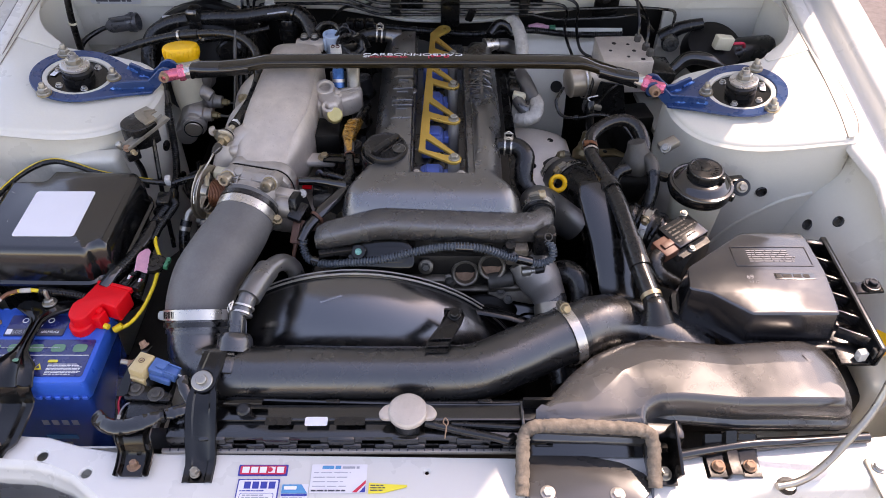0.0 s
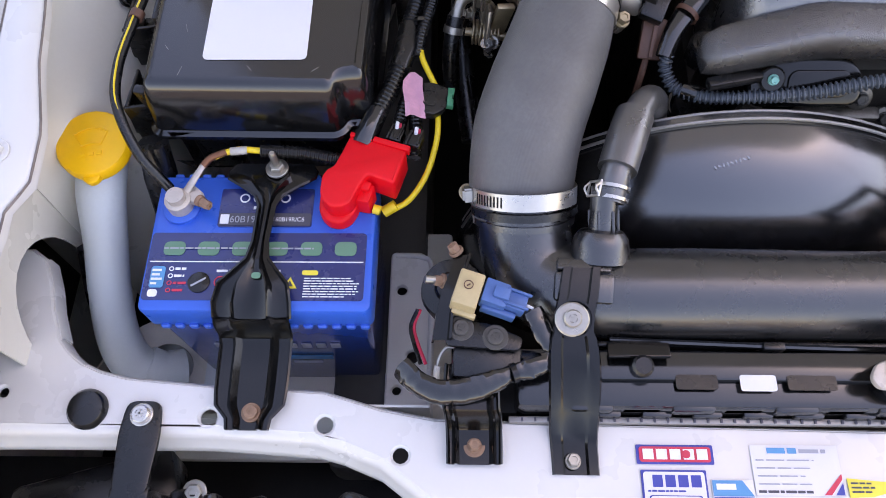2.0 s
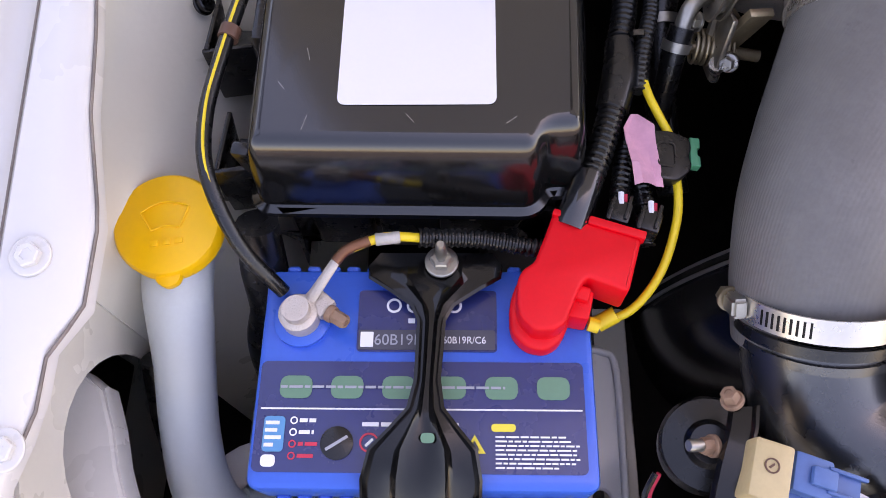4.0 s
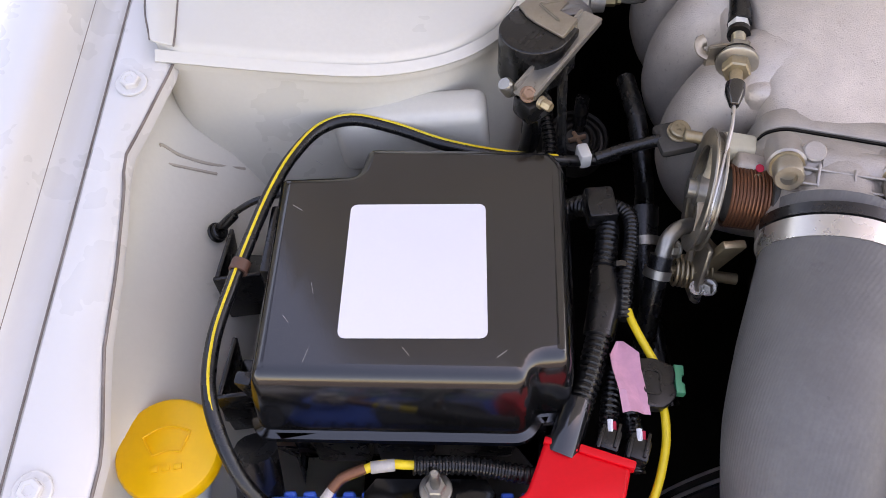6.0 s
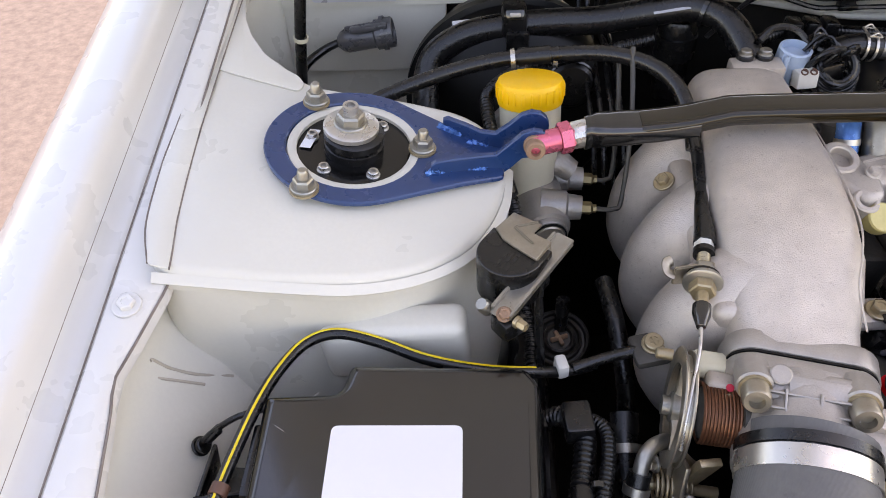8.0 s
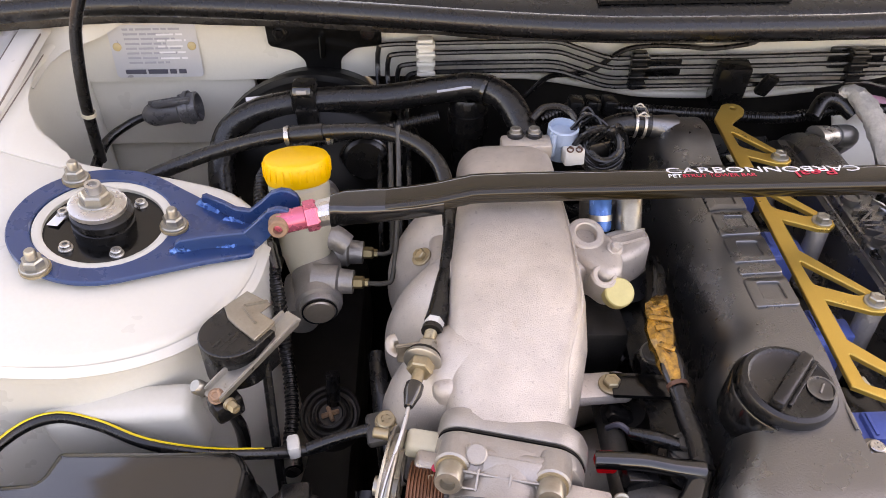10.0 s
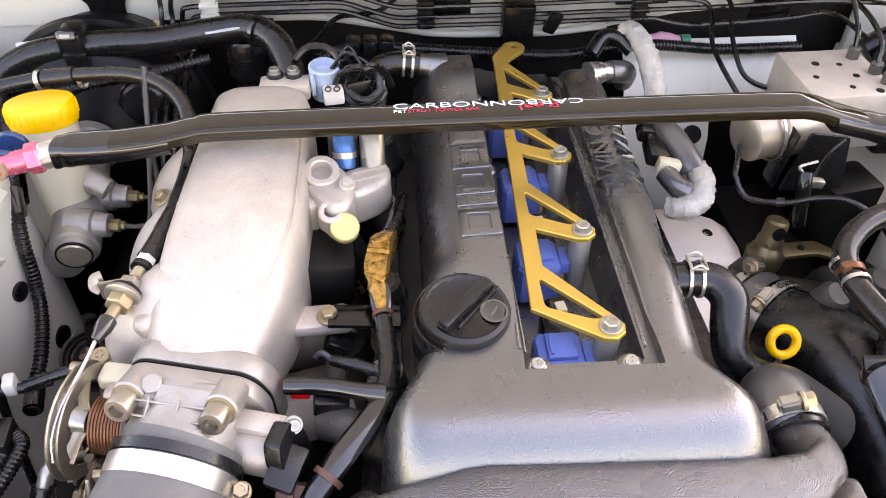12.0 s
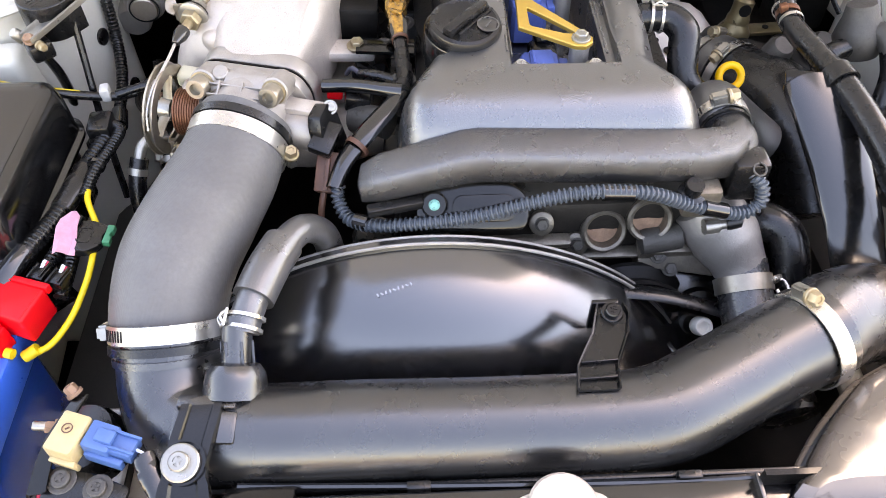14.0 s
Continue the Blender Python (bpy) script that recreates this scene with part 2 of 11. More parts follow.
hc = HOSE_CLOTH.node_tree
weft = hc.nodes.new("ShaderNodeTexWave")
weft.inputs["Scale"].default_value, weft.inputs["Distortion"].default_value = 170.0, 2.5
hco = hc.nodes.new("ShaderNodeTexCoord")
hturn = hc.nodes.new("ShaderNodeMapping")
hturn.inputs["Rotation"].default_value = (0.5, 0.35, 0.85)
hc.links.new(hco.outputs["Object"], hturn.inputs["Vector"])
hc.links.new(hturn.outputs[0], weft.inputs["Vector"])
weft_bump = hc.nodes.new("ShaderNodeBump")
weft_bump.inputs["Strength"].default_value, weft_bump.inputs["Distance"].default_value = 0.18, 0.0005
hc.links.new(weft.outputs["Fac"], weft_bump.inputs["Height"])
hc.links.new(weft_bump.outputs[0], hc.nodes["Principled BSDF"].inputs["Normal"])
HOSE_WOVEN = mat("cross_hatched_rubber", (0.022, 0.0218, 0.022), 0.26, var=0.2, scale=40, grain=300, bump=0.1, spec=0.8, ior=1.6)
hw = HOSE_WOVEN.node_tree
hatch = hw.nodes.new("ShaderNodeTexChecker")
hatch.inputs["Scale"].default_value = 420.0
hwc = hw.nodes.new("ShaderNodeTexCoord")
hwm = hw.nodes.new("ShaderNodeMapping")
hwm.inputs["Rotation"].default_value = (0.4, 0.2, 0.785)
hw.links.new(hwc.outputs["Object"], hwm.inputs["Vector"])
hw.links.new(hwm.outputs[0], hatch.inputs["Vector"])
hatch_bump = hw.nodes.new("ShaderNodeBump")
hatch_bump.inputs["Strength"].default_value, hatch_bump.inputs["Distance"].default_value = 0.35, 0.0005
hw.links.new(hatch.outputs["Fac"], hatch_bump.inputs["Height"])
hw.links.new(hatch_bump.outputs[0], hw.nodes["Principled BSDF"].inputs["Normal"])
CAST_OIL = mat("oil_stained_alloy", (0.17, 0.150, 0.122), 0.36, metal=0.6, var=0.3, scale=60, grain=500, bump=0.5, dirt=(0.035, 0.028, 0.02), dirt_amt=0.1)
# dark line colour for panel seams and the shade in their creases
SEAM = mat("seam_crease_dark", (0.20, 0.165, 0.14), 0.7, var=0.3, scale=60)
# rail paint darkened for grime and for the shade of the lower bay
GRIMY_SHADE = mat("grimy_shade_dark_steel", (0.035, 0.031, 0.026), 0.5, var=0.2, scale=16, bump=0.1, dirt=(0.02, 0.017, 0.014), dirt_amt=0.1)
SEALER = mat("stained_seam_sealer", (0.42, 0.37, 0.30), 0.5, var=0.15, scale=40)
FOAM = mat("crumbling_foam", (0.17, 0.14, 0.11), 0.95, var=0.35, scale=110, grain=420, bump=1.0)
# near-black for grimy metal, and for the shade in gaps and hollows
DARK = mat("dark_grime_and_shade", (0.006, 0.0055, 0.005), 0.5, var=0.35, scale=40, grain=400, bump=0.4, dirt=(0.016, 0.0135, 0.0115), dirt_amt=0.05, spec=0.25)
SILVER_PL = mat("silver_label", (0.55, 0.56, 0.58), 0.35, metal=0.4, var=0.04)
GROUND = mat("beige_concrete", (0.150, 0.124, 0.112), 0.9, var=0.25, scale=30, grain=160, bump=0.8, dirt=(0.085, 0.072, 0.066), dirt_amt=0.1)

# ---- mesh helpers ----
BASE = {}


def mesh_of(bm, material, smooth=38):
    me = bpy.data.meshes.new("mesh")
    bmesh.ops.recalc_face_normals(bm, faces=bm.faces)
    bm.to_mesh(me)
    bm.free()
    me.materials.append(material)
    if smooth:
        me.shade_smooth()
        me.set_sharp_from_angle(angle=radians(smooth))
    return me


def thing(name, base, label, category, group="", kind=""):
    """An empty at a thing's base, under which its parts go."""
    ob = new(name)
    ob.empty_display_size = 0.02
    ob.location = base
    BASE[ob.name] = Vector(base)
    return tagged(ob, label, category, group, kind)


def part(name, bm, material, parent, label="", smooth=38):
    """One mesh, in world coordinates, under a thing or a part."""
    ob = new(name, mesh_of(bm, material, smooth))
    if parent is not None:
        ob.parent = parent
        ob.matrix_parent_inverse = Matrix.Translation(BASE.get(parent.name, Vector())).inverted()
    if label:
        ob["label"] = label
    return ob


def solo(name, bm, material, label, category, group="", kind="", smooth=38):
    return tagged(part(name, bm, material, None, "", smooth), label, category, group, kind)


def V(*a):
    return Vector(a)


def aim(d):
    """A turn that takes z to the direction d."""
    return Vector(d).to_track_quat("Z", "Y").to_matrix().to_4x4()


def box(c, s, rot=(0, 0, 0), bev=0.002, seg=2, bm=None, taper=(1, 1)):
    """A box of size s about c, bevelled; taper scales its top."""
    out = bm or bmesh.new()
    b = bmesh.new()
    bmesh.ops.create_cube(b, size=1)
    for v in b.verts:
        k = taper if v.co.z > 0 else (1, 1)
        v.co = Vector((v.co.x * s[0] * k[0], v.co.y * s[1] * k[1], v.co.z * s[2]))
    if bev > 0:
        bmesh.ops.bevel(b, geom=b.edges[:], offset=min(bev, min(s) * 0.45), segments=seg, profile=0.5, affect="EDGES")
    b.transform(pose(*c, *rot))
    return join(out, b)


def join(out, b):
    me = bpy.data.meshes.new("tmp")
    b.to_mesh(me)
    b.free()
    out.from_mesh(me)
    bpy.data.meshes.remove(me)
    return out


def lathe(profile, c=(0, 0, 0), d=(0, 0, 1), seg=28, bm=None, caps=True):
    """A body turned round the axis d through c, from (radius, height) pairs."""
    out = bm or bmesh.new()
    m = Matrix.Translation(c) @ aim(d)
    rings = []
    for r, z in profile:
        rings.append([out.verts.new(m @ Vector((max(r, 1e-5) * math.cos(2 * math.pi * i / seg), max(r, 1e-5) * math.sin(2 * math.pi * i / seg), z))) for i in range(seg)])
    for a, b in zip(rings, rings[1:]):
        for i in range(seg):
            out.faces.new((a[i], a[(i + 1) % seg], b[(i + 1) % seg], b[i]))
    if caps:
        out.faces.new(rings[0][::-1])
        out.faces.new(rings[-1])
    return out


def smooth_path(pts, n=6):
    """Points along a smooth curve through pts."""
    p = [Vector(q) for q in pts]
    p = [2 * p[0] - p[1]] + p + [2 * p[-1] - p[-2]]
    out = []
    for i in range(1, len(p) - 2):
        a, b, c, d = p[i - 1:i + 3]
        for k in range(n):
            u = k / n
            out.append(0.5 * (2 * b + (c - a) * u + (2 * a - 5 * b + 4 * c - d) * u * u + (3 * b - a - 3 * c + d) * u ** 3))
    out.append(p[-2])
    return out


def frames_on(p):
    """Turning-free cross frames along a path."""
    out = []
    t = (p[1] - p[0]).normalized()
    n = t.orthogonal().normalized()
    if abs(t.z) < 0.95:
        n = (Vector((0, 0, 1)) - t * t.z).normalized()
    for i in range(len(p)):
        t2 = (p[min(i + 1, len(p) - 1)] - p[max(i - 1, 0)]).normalized()
        n = (n - t2 * n.dot(t2)).normalized()
        out.append((t2, n, t2.cross(n)))
    return out


def tube(pts, r, seg=14, n=6, bm=None, flat=1.0, raw=False):
    """A pipe along a smooth path; r is one radius or one for each given point; flat squashes it along its normal."""
    out = bm or bmesh.new()
    p = [Vector(q) for q in pts] if raw else smooth_path(pts, n)
    if isinstance(r, (int, float)):
        rad = [r] * len(p)
    else:
        rad = [float(v) for v in np.interp(np.linspace(0, len(r) - 1, len(p)), range(len(r)), r)]
    rings = []
    for q, (t, a, b), s in zip(p, frames_on(p), rad):
        rings.append([out.verts.new(q + s * (flat * math.cos(2 * math.pi * i / seg) * a + math.sin(2 * math.pi * i / seg) * b)) for i in range(seg)])
    for x, y in zip(rings, rings[1:]):
        for i in range(seg):
            out.faces.new((x[i], x[(i + 1) % seg], y[(i + 1) % seg], y[i]))
    out.faces.new(rings[0][::-1])
    out.faces.new(rings[-1])
    return out


def beam(a, b, w, h, up=(0, 0, 1), bev=0.0008):
    """A bar of width w and height h from a to b."""
    a, b = Vector(a), Vector(b)
    d = (b - a).normalized()
    side = d.cross(Vector(up)).normalized()
    o = bmesh.new()
    bmesh.ops.create_cube(o, size=1)
    for v in o.verts:
        v.co = Vector((v.co.x * w, v.co.y * (b - a).length, v.co.z * h))
    if bev:
        bmesh.ops.bevel(o, geom=o.edges[:], offset=min(bev, w * 0.4, h * 0.4), segments=2, affect="EDGES")
    o.transform(Matrix.Translation((a + b) / 2) @ Matrix((side, d, side.cross(d))).transposed().to_4x4())
    return o


def length_of(p):
    return sum((b - a).length for a, b in zip(p, p[1:]))


def even_path(pts, step):
    """Points every step metres along the smooth path."""
    p = smooth_path(pts, 12)
    d = np.cumsum([0] + [(b - a).length for a, b in zip(p, p[1:])])
    k = max(2, int(d[-1] / step))
    arr = np.array([list(q) for q in p])
    s = np.linspace(0, d[-1], k + 1)
    return [Vector([float(np.interp(x, d, arr[:, k])) for k in range(3)]) for x in s]


def ribbed(pts, r, pitch=0.004, seg=12, depth=0.16, bm=None):
    """A corrugated hose."""
    p = even_path(pts, pitch / 4)
    rad = [r * (1 - depth * (0, 0, 1, 1)[i % 4]) for i in range(len(p))]
    out = bm or bmesh.new()
    rings = []
    for q, (t, a, b), s in zip(p, frames_on(p), rad):
        rings.append([out.verts.new(q + s * (math.cos(2 * math.pi * i / seg) * a + math.sin(2 * math.pi * i / seg) * b)) for i in range(seg)])
    for x, y in zip(rings, rings[1:]):
        for i in range(seg):
            out.faces.new((x[i], x[(i + 1) % seg], y[(i + 1) % seg], y[i]))
    out.faces.new(rings[0][::-1])
    out.faces.new(rings[-1])
    return out


def coil(c, d, r, turns, height, wire, bm=None, seg=8, per=20):
    m = Matrix.Translation(c) @ aim(d)
    k = int(turns * per)
    pts = [m @ Vector((r * math.cos(2 * math.pi * i / per), r * math.sin(2 * math.pi * i / per), height * i / k)) for i in range(k + 1)]
    return tube(pts, wire, seg, raw=True, bm=bm)


def band(c, d, r, w, th=0.0012, bm=None, seg=40):
    """A hose-clamp band round the axis d."""
    return lathe([(r, -w / 2), (r + th, -w / 2), (r + th, w / 2), (r, w / 2), (r, -w / 2)], c, d, seg, bm, caps=False)


def prism(outline, z0, z1, bev=0.0, seg=2, m=None, bm=None):
    """A plate from a plan outline, between two heights, bevelled."""
    out = bm or bmesh.new()
    b = bmesh.new()
    lo = [b.verts.new((x, y, z0)) for x, y in outline]
    hi = [b.verts.new((x, y, z1)) for x, y in outline]
    k = len(outline)
    b.faces.new(lo[::-1])
    b.faces.new(hi)
    for i in range(k):
        b.faces.new((lo[i], lo[(i + 1) % k], hi[(i + 1) % k], hi[i]))
    bmesh.ops.recalc_face_normals(b, faces=b.faces)
    if bev:
        es = [e for e in b.edges if abs(e.verts[0].co.z - e.verts[1].co.z) < 1e-7]
        bmesh.ops.bevel(b, geom=es, offset=bev, segments=seg, profile=0.5, affect="EDGES")
    if m is not None:
        b.transform(m)
    return join(out, b)


def plate(outer, holes, z0, z1, m=None, bm=None, bev=0.0):
    """A plate with holes through it, from plan outlines."""
    out = bm or bmesh.new()
    b = bmesh.new()
    edges = []
    for loop in (outer, *holes):
        vs = [b.verts.new((x, y, z1)) for x, y in loop]
        edges += [b.edges.new((vs[i], vs[(i + 1) % len(vs)])) for i in range(len(vs))]
    bmesh.ops.triangle_fill(b, use_beauty=True, edges=edges)
    top = b.faces[:]
    r = bmesh.ops.extrude_face_region(b, geom=top)
    for v in r["geom"]:
        if isinstance(v, bmesh.types.BMVert):
            v.co.z = z0
    bmesh.ops.recalc_face_normals(b, faces=b.faces)
    if bev:
        es = [e for e in b.edges if len(e.link_faces) == 2 and e.calc_face_angle(0) > 1.0 and abs(e.verts[0].co.z - e.verts[1].co.z) < 1e-7]
        bmesh.ops.bevel(b, geom=es, offset=bev, segments=1, affect="EDGES")
    if m is not None:
        b.transform(m)
    return join(out, b)


def ring_pts(cx, cy, r, n=24, r2=None, ph=0.0):
    return [(cx + r * math.cos(2 * math.pi * i / n + ph), cy + (r2 or r) * math.sin(2 * math.pi * i / n + ph)) for i in range(n)]


def round_rect(x0, y0, x1, y1, r, n=5):
    out = []
    for cx, cy, a in ((x1 - r, y1 - r, 0), (x0 + r, y1 - r, 90), (x0 + r, y0 + r, 180), (x1 - r, y0 + r, 270)):
        out += [(cx + r * math.cos(radians(a + 90 * i / n)), cy + r * math.sin(radians(a + 90 * i / n))) for i in range(n + 1)]
    return out


def rounded(pts, r, n=4):
    """An outline with its corners rounded."""
    out = []
    k = len(pts)
    for i in range(k):
        a, b, c = Vector(pts[i - 1]), Vector(pts[i]), Vector(pts[(i + 1) % k])
        u, w = a - b, c - b
        s = min(r, u.length * 0.45, w.length * 0.45)
        p, q = b + u.normalized() * s, b + w.normalized() * s
        for j in range(n + 1):
            f = j / n
            out.append(tuple((1 - f) ** 2 * p + 2 * f * (1 - f) * b + f * f * q))
    return out


def loft(sections, closed=True, caps=True, bm=None):
    """A skin over sections of equally many 3D points."""
    out = bm or bmesh.new()
    rings = [[out.verts.new(q) for q in s] for s in sections]
    k = len(sections[0])
    for a, b in zip(rings, rings[1:]):
        for i in range(k if closed else k - 1):
            out.faces.new((a[i], a[(i + 1) % k], b[(i + 1) % k], b[i]))
    if caps and closed:
        out.faces.new(rings[0][::-1])
        out.faces.new(rings[-1])
    return out


def squircle(cx, cz, rx, rz, n=28, e=3.0):
    """A rounded-box section in x and z."""
    out = []
    for i in range(n):
        a = 2 * math.pi * i / n
        c, s = math.cos(a), math.sin(a)
        out.append((cx + rx * math.copysign(abs(c) ** (2 / e), c), cz + rz * math.copysign(abs(s) ** (2 / e), s)))
    return out


def thick(bm, t):
    """Gives an open skin a thickness."""
    bmesh.ops.recalc_face_normals(bm, faces=bm.faces)
    bmesh.ops.solidify(bm, geom=bm.faces[:], thickness=t)
    return bm


def bolt_mesh(r, h, washer=1.5, socket=False, phillips=False):
    b = bmesh.new()
    if washer:
        lathe([(r * washer, 0), (r * washer, h * 0.22), (r * washer * 0.93, h * 0.3), (0, h * 0.3)], seg=20, bm=b)
    six = 6 if not (socket or phillips) else 20
    lathe([(r, h * 0.25), (r, h * 0.86), (r * 0.86, h), (r * 0.5, h), (r * 0.45, h * (0.9 if not socket else 0.45)), (0, h * (0.9 if not socket else 0.45))], seg=six, bm=b)
    if phillips:
        for k in (0, 90):
            box((0, 0, h * 1.0), (r * 1.0, r * 0.24, h * 0.1), (0, 0, k + 20), 0, bm=b)
    return b


BOLTS = {}


def bolt(parent, at, d=(0, 0, 1), r=0.006, h=0.006, material=ZINC, washer=1.5, socket=False, phillips=False, name="bolt", spin=0.0, label=""):
    key = (r, h, material.name, washer, socket, phillips)
    if key not in BOLTS:
        BOLTS[key] = mesh_of(bolt_mesh(r, h, washer, socket, phillips), material, 30)
    ob = new(name, BOLTS[key])
    ob.parent = parent
    ob.matrix_parent_inverse = Matrix.Translation(BASE.get(parent.name, Vector())).inverted()
    ob.matrix_basis = Matrix.Translation(at) @ aim(d) @ pose(0, 0, 0, 0, 0, spin)
    if label:
        ob["label"] = label
    return ob


def words(name, text, size, m, material, parent, depth=0.0004, width=None, label=""):
    """Lettering in the built-in font, centred on the pose m; width stretches it to that length."""
    cu = bpy.data.curves.new("text", "FONT")
    cu.body, cu.size, cu.extrude, cu.align_x, cu.align_y = text, size, depth / 2, "CENTER", "CENTER"
    ob = bpy.data.objects.new("text", cu)
    me = bpy.data.meshes.new_from_object(ob)
    bpy.data.objects.remove(ob)
    if width:
        xs = [v.co.x for v in me.vertices]
        k = width / (max(xs) - min(xs))
        for v in me.vertices:
            v.co.x *= k
    me.transform(m)
    me.materials.clear()
    me.materials.append(material)
    o = new(name, me)
    o.parent = parent
    o.matrix_parent_inverse = Matrix.Translation(BASE.get(parent.name, Vector())).inverted()
    if label:
        o["label"] = label
    return o


def clamp(parent, c, d, r, w=0.011, screw=(1, 0, 0), name="hose_clamp", material=None, long=0.024):
    """A worm-drive clamp: band, screw housing and screw head."""
    d = Vector(d).normalized()
    s = Vector(screw)
    s = (s - d * s.dot(d)).normalized()
    ob = part(name, band(Vector(c), d, r, w), material or CHROME, parent, "bright steel worm-drive hose clamp")
    tang = d.cross(s)
    at = Vector(c) + s * (r + 0.004)
    hs = bmesh.new()
    b = bmesh.new()
    bmesh.ops.create_cube(b, size=1)
    for v in b.verts:
        v.co = Vector((v.co.x * 0.009, v.co.y * 0.011, v.co.z * long * 0.62))
    bmesh.ops.bevel(b, geom=b.edges[:], offset=0.0018, segments=2, affect="EDGES")
    b.transform(Matrix.Translation(at) @ aim(tang))
    join(hs, b)
    part("screw_housing", hs, ZINC, ob)
    slots = bmesh.new()
    for k in range(9):
        a_ = -0.42 - 0.075 * k if r > 0.03 else -0.7 - 0.13 * k
        out = (s * math.cos(a_) + tang * math.sin(a_)).normalized()
        b = bmesh.new()
        bmesh.ops.create_cube(b, size=1)
        for v in b.verts:
            v.co = Vector((v.co.x * w * 0.62, v.co.y * 0.0011, v.co.z * 0.0006))
        side = out.cross(d).normalized()
        b.transform(Matrix.Translation(Vector(c) + out * (r + 0.0013)) @ Matrix((d, side, out)).transposed().to_4x4())
        join(slots, b)
    part("worm_slots", slots, DARK, ob, "", 0)
    bolt(ob, at + tang * long * 0.3, tang, 0.0055, 0.009, PASSIVATE, 1.25, name="clamp_screw")
    return ob


def spring_clip(parent, c, d, r, w=0.012, up=(0, 0, 1)):
    """A pinch clip for a small hose: band and two ears."""
    d = Vector(d).normalized()
    u = Vector(up)
    u = (u - d * u.dot(d)).normalized()
    side = d.cross(u)
    bm = bmesh.new()
    for k in (-1, 1):
        band(Vector(c) + d * k * w * 0.36, d, r, 0.0026, 0.0009, bm, 24)
    at = Vector(c) + u * (r + 0.0022)
    loop = [at + side * sx * 0.0085 + d * sy * w * 0.46 for sx, sy in ((-1, -1), (0, -1), (1, -1), (1, 0), (1, 1), (0, 1), (-1, 1), (-1, 0), (-1, -1))]
    tube(loop, 0.0011, 8, raw=True, bm=bm)
    for k in (-1, 1):
        tube([at + side * k * 0.0085 - d * w * 0.40, at + side * k * 0.0085 + u * 0.0035, at + side * k * 0.0085 + d * w * 0.40], 0.0010, 8, 4, bm=bm)
    return part("hose_clip", bm, CHROME, parent, "bright spring-steel hose clip")


def ease(v, lo, hi):
    k = min(1.0, max(0.0, (v - lo) / (hi - lo)))
    return k * k * (3 - 2 * k)


# ---- the car's shell ----
MID = -0.043


def mx(x):
    """The other side of the car's middle line."""
    return 2 * MID - x


def offset(outline, d):
    """An outline moved outwards by d (the outline runs anticlockwise)."""
    out, k = [], len(outline)
    for i in range(k):
        a, b, c = (Vector(outline[j % k]) for j in (i - 1, i, i + 1))
        n1 = Vector(((b - a).y, -(b - a).x)).normalized()
        n2 = Vector(((c - b).y, -(c - b).x)).normalized()
        n = (n1 + n2)
        n = n / max(0.5, n.length_squared / 2)
        out.append(tuple(b + n * d))
    return out


g = bmesh.new()
bmesh.ops.create_grid(g, x_segments=40, y_segments=40, size=120)
g.transform(Matrix.Translation((0, 0, -0.13)))
solo("ground", g, GROUND, "beige weathered concrete ground around the car", "ground", kind="structure")

car = thing("car_body", (MID, 0.95, -0.1), "white car body shell with the engine bay open", "car")


def flange_z(y):
    return 0.711 + 0.158 * (y - 0.679) if y < 1.35 else 0.817


DROP = 0.018      # the car leans a little to its far side
EDGE_Y = (0.40, 0.590, 0.605, 0.640, 0.655, 0.700, 0.715, 0.745, 0.755, 0.80, 0.85, 0.873, 0.895, 0.925, 0.945, 0.99, 1.02, 1.10, 1.60)
EDGE_X = (-0.700, -0.700, -0.690, -0.688, -0.674, -0.672, -0.675, -0.681, -0.683, -0.686, -0.692, -0.697, -0.691, -0.684, -0.679, -0.680, -0.690, -0.694, -0.694)


def fender(side):
    secs = []
    for i in range(64):
        y = 0.40 + 0.02 * i
        z = flange_z(y) - (DROP if side > 0 else 0)
        e = float(np.interp(y, EDGE_Y, EDGE_X))
        prof = [(e, -0.012), (e - 0.0005, -0.003), (e - 0.004, 0.0), (-0.708, 0.0005), (-0.7155, 0.001), (-0.719, -0.003), (-0.722, -0.007), (-0.727, -0.008), (-0.738, -0.006), (-0.7425, -0.002), (-0.7445, 0.010), (-0.7465, 0.020), (-0.751, 0.0235),
                (-0.760, 0.0245), (-0.775, 0.024), (-0.790, 0.019), (-0.806, 0.008), (-0.820, -0.012), (-0.830, -0.05), (-0.838, -0.12), (-0.842, -0.22), (-0.842, -0.45), (-0.83, -0.66)]
        secs.append([((x if side < 0 else mx(x)), y, z + dz) for x, dz in prof])
    return thick(loft(secs, closed=False), 0.0015)


part("fender", fender(-1), PAINT, car, "white painted front fender", 50)
part("fender", fender(1), PAINT, car, "white painted front fender", 50)

# thin dark tubes draw the shade in the fender's creases
for dx, r, y0, y1 in ((-0.7432, 0.0011, 0.45, 1.5), (-0.7195, 0.0008, 0.45, 1.5)):
    part("fender_seam", tube([(dx, y0 + (y1 - y0) * i / 24, flange_z(y0 + (y1 - y0) * i / 24) + (-0.0025 if dx < -0.73 else -0.0030)) for i in range(25)], r, 6, 2), SEAM, car, "dark line for a panel seam and its crease shade")
part("fender_seam", tube([(float(np.interp(y, EDGE_Y, EDGE_X)) - 0.0004, y, flange_z(y) - 0.0022) for y in [0.60 + 0.012 * i for i in range(62)]], 0.0009, 6, 1), SEAM, car, "dark line for a panel seam and its crease shade")


